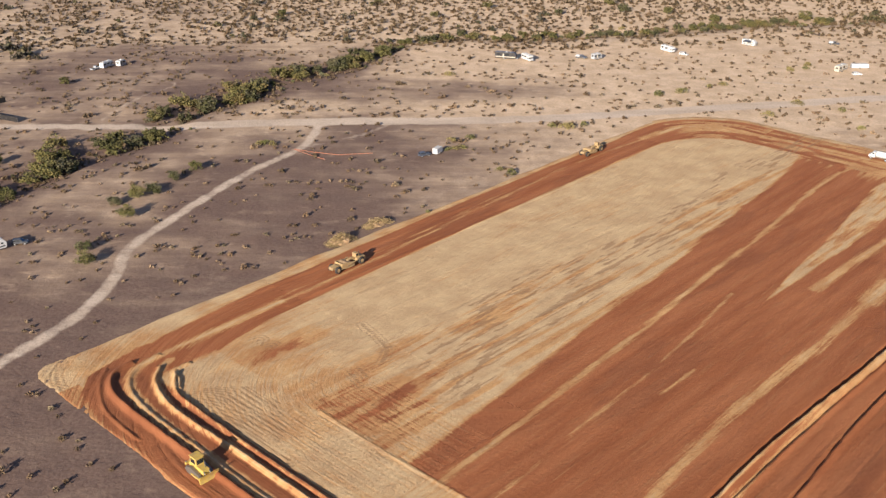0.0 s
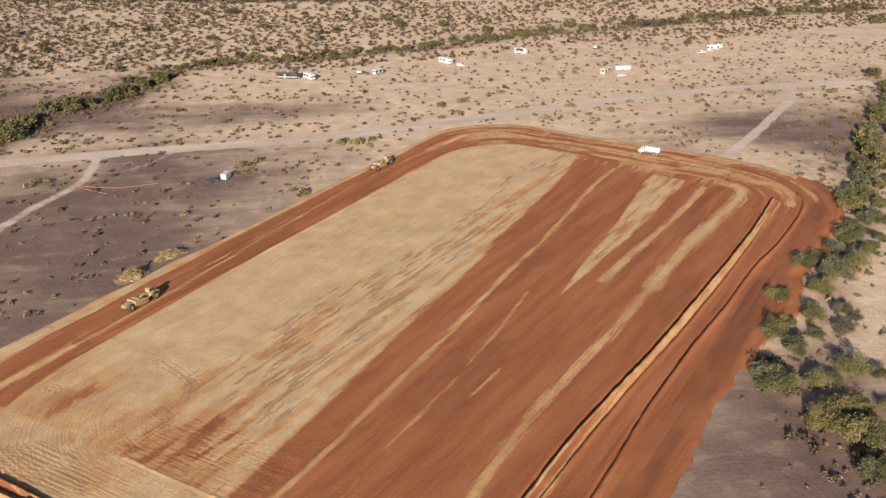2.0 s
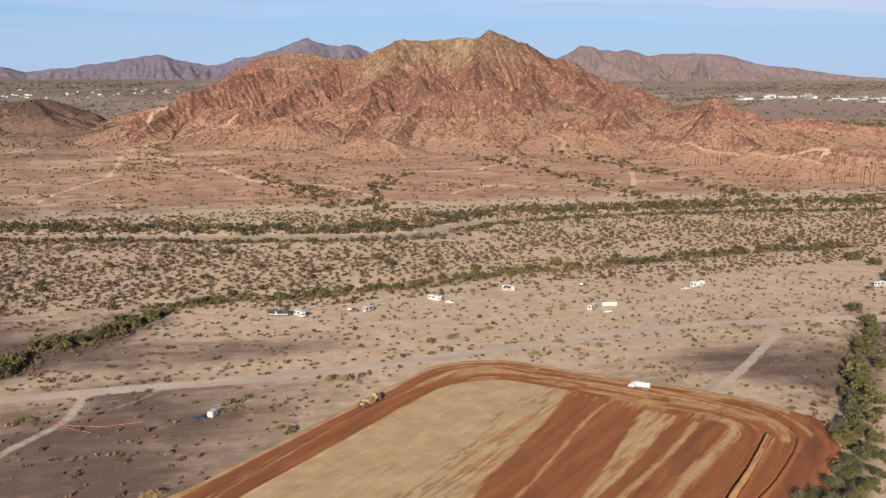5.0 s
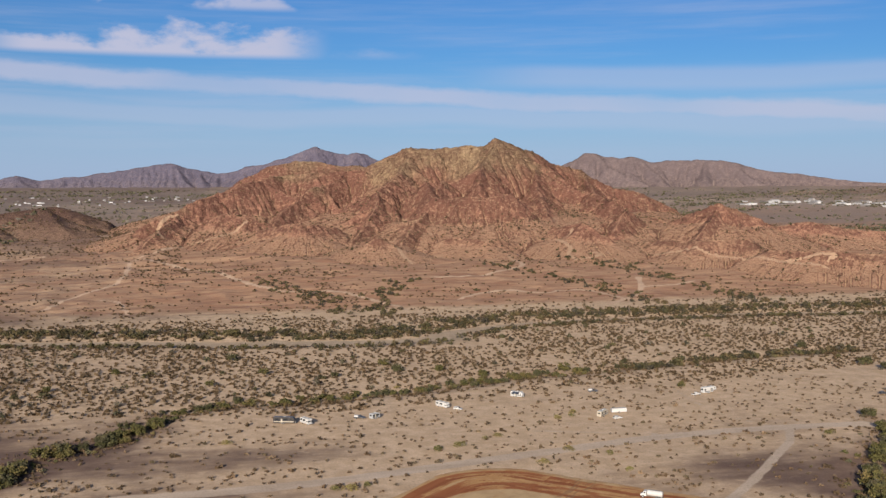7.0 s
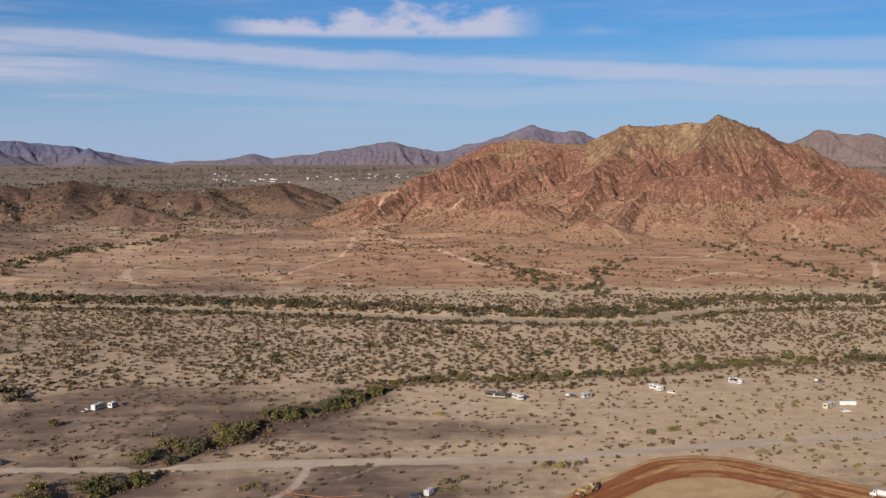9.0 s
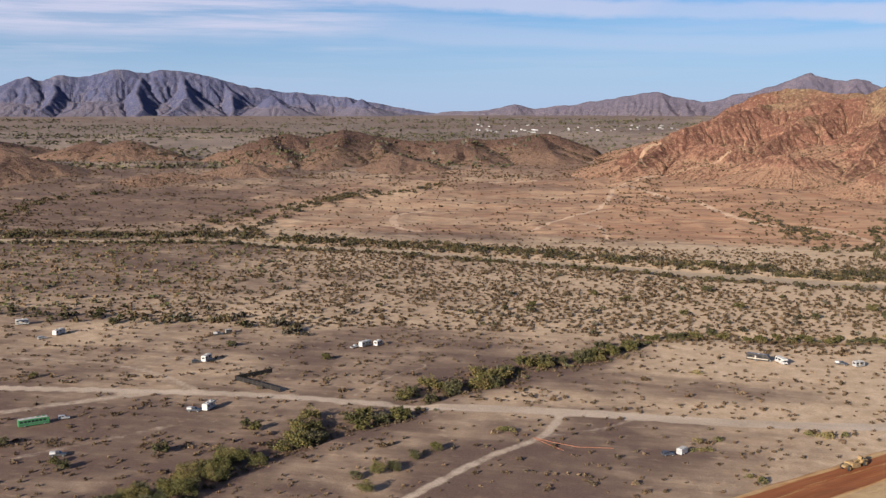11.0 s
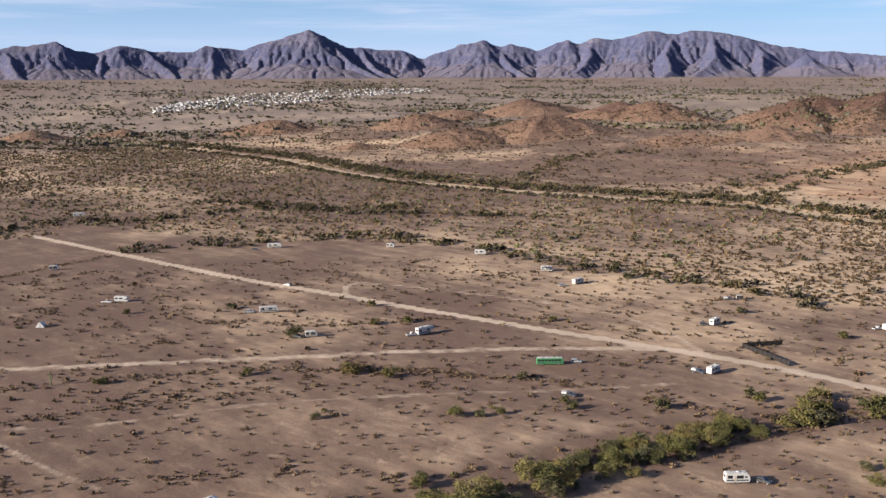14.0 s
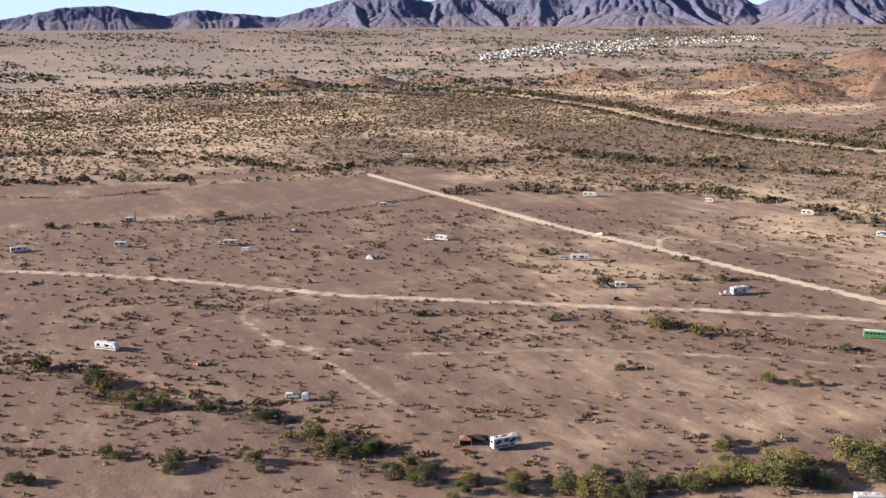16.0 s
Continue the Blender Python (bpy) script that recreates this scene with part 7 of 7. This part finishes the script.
PARKED = [  # kind, x, y, heading, label
    # on the flat beyond the main road
    ("trailer_black", 36, 490.5, -18, "black toy hauler trailer with pale roof on bare sand"),
    ("class_c", 46.5, 487, -62, "small white motor home parked beside a black trailer"),
    ("pickup_dark_shell", 74, 491.5, -20, "dark pickup truck with a white shell by a camp"), ("trailer_grey", 81.5, 490, 35, "small grey travel trailer behind a dark pickup truck"),
    ("motorhome", 121, 507, -58, "white motor home with roof units on bare sand"), ("car_white", 127.5, 499, -40, "small white car parked behind a motor home"),
    ("trailer_awning", 167, 520, -42, "white travel trailer with a faded blue awning out"), ("pickup_dark_shell", 213, 522, -10, "dark pickup truck with a white camper shell"),
    ("trailer_cream", 195.5, 466, 42, "cream travel trailer beside a bushy patch"), ("cargo_long", 206.5, 471, 0, "long white cargo trailer beside a cream trailer"),
    ("car_white", 200.5, 458.5, 8, "white car parked in front of trailers"), ("pickup_white", 266, 500, 15, "white pickup truck hitched near a long trailer"),
    ("fifth", 276, 504.5, 15, "long white fifth wheel trailer with two roof units"), ("car_dark", 369, 477, 10, "dark car parked under trees"), ("trailer", 379, 481, 12, "white travel trailer half hidden by trees"),
    # by the graded field
    ("cargo", 1.2, 346, 62, "small white cargo trailer on dark gravel"), ("car_blue", -3.6, 343.2, 28, "blue car parked beside a small trailer"),
    ("car_dark", -121.2, 264.5, 12, "dark grey car on dark gravel by the wash"), ("trailer", -127, 259.5, 45, "white travel trailer beside a tree-lined wash"),
    # western camps
    ("class_c", -481, 256, 40, "white motor home with a cab-over bed"), ("pickup_white", -484, 249, 40, "white pickup truck in front of a motor home"),
    ("pickup_silver", -408.5, 286.5, 50, "silver pickup truck hitched to a trailer"), ("trailer_long", -402.5, 294.5, 57, "long grey-banded travel trailer behind a pickup truck"),
    ("car_dark", -353, 274, 20, "dark car beside a camper and a tree"), ("trailer_small", -350, 279.5, 56, "small white travel trailer beside a tree"),
    ("fifth", -314.5, 318.5, 84, "white fifth wheel trailer on dark gravel"), ("pickup_white", -316.5, 312, 60, "white pickup truck parked by a big trailer"),
    ("car_white", -446, 340, 190, "white car on the dusty main road"), ("car_dark", -557, 398, 37, "dark car at the edge of the brush"), ("trailer_long", -555, 413, 48, "long white travel trailer by dense shrubs"),
    ("trailer_small", -495, 468, 37, "small white travel trailer at the edge of the brush"), ("trailer", -429.5, 488.5, 37, "white travel trailer at the edge of the brush"),
    ("trailer_awning", -363, 474.5, 37, "white travel trailer with an awning beside shrubs"), ("motorhome", -328, 458, 92, "white motor home on bare gravel"), ("car_silver", -330, 446.5, 54, "silver car parked behind a motor home"),
    ("pickup_dark_shell", -243.3, 477.5, 38, "black off-road truck with a pale shell near the brush"), ("cargo_black", -239.5, 482, 38, "small black cargo trailer near the brush"),
    ("trailer", -223, 424.5, 92, "white travel trailer on pale gravel"), ("car_dark", -226, 420, 40, "dark car at the end of a trailer"),
    ("class_c", -158.5, 472.5, 68, "white motor home at the edge of the brush"), ("pickup_silver", -162.5, 468.5, 60, "silver pickup truck beside a motor home"), ("trailer_small", -152.5, 476.0, 75, "small white travel trailer in a row of vehicles"),
    ("class_c", -185.5, 353.8, 88, "white motor home beside a clutter of gear"), ("pickup_blue_shell", -190, 349.5, 12, "blue pickup truck with a white shell at a camp"),
    ("car_silver", -234, 327, 40, "silver car parked behind a green bus"), ("pickup_dark_shell", -211, 290.5, 25, "dark pickup truck with a white camper shell"),
    # southern camps
    ("trailer_long", -373.5, 55, 42, "long white travel trailer on open gravel"), ("car_white", -292.8, 99.5, 61, "white car parked beside the wash"), ("cargo_small", -288.6, 102.6, 61, "tiny white cargo trailer behind a van"),
    ("fifth_dark", -226.5, 141, 84, "white and black fifth wheel trailer on bare ground"),
    ("motorhome", -569, 42.5, 92, "white motor home on a far gravel flat"), ("car_dark", -513, 101.5, 60, "dark car on a far gravel flat"), ("trailer", -554.5, 94, 60, "white travel trailer on a far gravel flat"),
    ("trailer_small", -626, 112.5, 60, "small white travel trailer by a shrubby rill"), ("trailer_cream", -529, 148.5, 60, "cream travel trailer among far vehicles"), ("pickup_white", -533, 143, 60, "white pickup truck beside a cream trailer"),
    ("cargo", -508.5, 150.5, 60, "white cargo trailer on a far gravel flat"), ("car_silver", -585, 157.5, 60, "silver car among far shrubs"), ("pickup_blue_shell", -544, 192, 60, "blue pickup truck with a white shell on far gravel"),
    ("car_dark", -615.5, 216.5, 60, "dark car among far shrubs"), ("trailer_small", -593, 271.5, 60, "small white travel trailer by far shrubs"), ("fifth", -802.5, 393, 58, "long white trailer far out in the brush"),
    # under the near trees
    ("class_c", -151.5, 202.5, 58, "white motor home with a bicycle rack on the back"), ("fifth_cream", -144.8, 210, 20, "cream fifth wheel trailer beside a motor home"), ("car_silver", -139, 213.5, 30, "silver car parked at the end of a trailer"),
]


def build_parked():
    makers = {
        "trailer": lambda: travel_trailer(7.4), "trailer_small": lambda: travel_trailer(5.4, high=2.4), "trailer_long": lambda: travel_trailer(9.6, band=DARK), "trailer_black": lambda: travel_trailer(11.0, BLACK, 3.0, band=CREAM),
        "trailer_grey": lambda: travel_trailer(5.6, GREY, 2.5), "trailer_cream": lambda: travel_trailer(8.6, CREAM), "trailer_awning": lambda: travel_trailer(7.2, awning=True), "fifth": lambda: fifth_wheel(9.6), "fifth_dark": lambda: fifth_wheel(9.2, band=BLACK, dark_top=True),
        "fifth_cream": lambda: fifth_wheel(9.4, CREAM), "motorhome": lambda: motorhome(8.2), "class_c": lambda: motorhome(7.4, cab_over=True),         "pickup_white": lambda: pickup(WHITE), "pickup_silver": lambda: pickup(SILVER), "pickup_blue_shell": lambda: pickup(BLUE, True), "pickup_dark_shell": lambda: pickup(DARK, True),
        "car_dark": lambda: suv(DARK), "car_white": lambda: suv(WHITE), "car_silver": lambda: suv(SILVER), "car_blue": lambda: suv(BLUE),
        "cargo": lambda: cargo_trailer(4.2), "cargo_long": lambda: cargo_trailer(8.2), "cargo_small": lambda: cargo_trailer(2.2), "cargo_black": lambda: cargo_trailer(3.4, BLACK),
    }
    kinds = {"trailer": "travel trailer", "fifth": "travel trailer", "motorhome": "motorhome", "class": "motorhome", "van": "van", "pickup": "pickup truck", "car": "car", "cargo": "cargo trailer"}
    made = {}
    for kind, x, y, turn, label in PARKED:
        if kind not in made:
            made[kind] = ob = makers[kind]()
        else:
            ob = copy_thing(made[kind], Matrix.Identity(4))
        set_down(ob, x, y, turn, label, kinds[kind.split("_")[0]], "vehicles parked in the desert")


build_parked()
set_down(city_bus(), -241.0, 318.0, 46, "long green converted bus with a white roof", "bus")
fx = lambda u, v: field_xy(u, v)
set_down(water_truck(), *fx(279, 84.5), 140, "white water truck on the red earth track", "truck", z=0.27)
for u, v, turn in ((86, 10.6, 47), (213, 3.6, 47)):
    set_down(scraper(), *fx(u, v), turn, "dust-caked yellow wheel scraper on red earth", "scraper", "machines grading the field", z=0.27)
dozer = set_down(bulldozer(), *fx(4.2, 58.8), -43.5, "dusty yellow bulldozer beside an earth bank", "bulldozer", "machines grading the field", z=0.3)
dozer.matrix_basis = dozer.matrix_basis @ Matrix.Scale(1.18, 4)
for k, (x, y, turn, ln, wd, h) in enumerate(((-27.5, 266.5, 47, 9.5, 6.0, 2.8), (-17.5, 279.5, 40, 10.0, 4.6, 2.2))):
    set_down(brush_heap(20 + k, ln, wd, h), x, y, turn, "heap of dead tan brush and roots", "brush heap", "heaps of cleared brush")
set_down(frame_tent(RED_CLOTH), -234.5, 132.0, 60, "faded red canopy tent with cloth sides", "tent")
set_down(frame_tent(BLACK_CLOTH, 4.5, 3.2, 2.2), -233.6, 136.2, 45, "sagging black canopy tent beside a trailer", "tent")
set_down(ridge_tent(WHITE), -460.5, 202.5, 40, "white ridge tent on open gravel", "tent")
set_down(outhouse(), -519, 76.5, 60, "brown wooden hut on a far gravel flat", "hut")
tagged(mesh_fence([(-167.3, 383.3), (-194.5, 396.0), (-183.3, 411.9)], 2.1, BLACK_CLOTH, "shade_fence", 3.0, STEEL), "black cloth windbreak fence standing in an angle", "fence")
tagged(mesh_fence([(-52.3, 350.2), (-44, 346.6), (-34.9, 343.8), (-22.6, 345.7)], 0.26, ORANGE, "safety_fence", 2.6, STEEL), "sagging orange safety mesh fence on bare ground", "fence")
tagged(mesh_fence([(-52.3, 350.2), (-46, 344.2), (-39.6, 338.9)], 0.26, ORANGE, "safety_fence", 2.6, STEEL), "orange safety mesh fence beside a track", "fence")
for x, y, h in ((-398.6, 126.5, 6.5), (-366.9, 163.4, 6.0), (-564, 176, 7.0), (-625, 115.5, 7.0)):
    set_down(saguaro(h), x, y, 30, "tall saguaro cactus with two raised arms", "cactus", "saguaro cacti")


# ---- towns far out on the valley floor ----
def build_town(name, label, rows, seed, count, roof):
    """Many small pale houses and trailers, along a strip given by azimuth and distance."""
    rng = random.Random(seed)
    bm = bmesh.new()
    for _ in range(count):
        t, s = rng.random(), rng.uniform(-1, 1)
        k = min(int(t * (len(rows) - 1)), len(rows) - 2)
        f = t * (len(rows) - 1) - k
        az, r, wide = (rows[k][i] + (rows[k + 1][i] - rows[k][i]) * f for i in range(3))
        x, y = place(az + rng.gauss(0, 0.15), r + s * wide)
        z = float(land_z(np.array([x]), np.array([y]))[0])
        ln, wd, h = rng.uniform(*roof[0]), rng.uniform(*roof[1]), rng.uniform(*roof[2])
        m = Matrix.Translation((x, y, z)) @ Matrix.Rotation(rng.choice((0.2, 1.77)) + rng.gauss(0, 0.1), 4, "Z")
        p = [bm.verts.new(m @ Vector(c)) for c in ((-ln, -wd, -0.5), (ln, -wd, -0.5), (ln, wd, -0.5), (-ln, wd, -0.5), (-ln, -wd, h), (ln, -wd, h), (ln, wd, h), (-ln, wd, h), (-ln, 0, h * 1.25), (ln, 0, h * 1.25))]
        for q in ((0, 1, 5, 4), (2, 3, 7, 6), (4, 5, 9, 8), (6, 7, 8, 9)):
            bm.faces.new([p[i] for i in q])
        bm.faces.new([p[i] for i in (1, 2, 6, 9, 5)]), bm.faces.new([p[i] for i in (3, 0, 4, 8, 7)])
    return tagged(part(name, bm, TOWN), label, "houses", kind="stuff")


town = Mat("pale_house_walls", 0.8)
TOWN = town.colour(town.mix(town.n.new("ShaderNodeNewGeometry").outputs["Random Per Island"], (0.50, 0.49, 0.49), (0.14, 0.12, 0.11)))
build_town("town_west", "distant white trailer town on the valley floor", [(-59.6, 2750, 90), (-57.0, 2950, 240), (-53.5, 3150, 330), (-50, 3350, 300), (-44.5, 3600, 120)], 3, 860, ((2.2, 5.5), (2, 3.2), (2, 3.4)))
build_town("town_north", "scattered pale houses far up the valley", [(-12, 3600, 200), (-7, 3500, 250), (0, 3650, 200)], 4, 60, ((3, 7), (2.5, 4), (2.5, 4)))
build_town("town_east", "long white sheds and houses beyond the mountain", [(29.8, 3200, 120), (34, 3250, 160), (39, 3150, 160)], 6, 50, ((4, 16), (4, 8), (3, 6)))
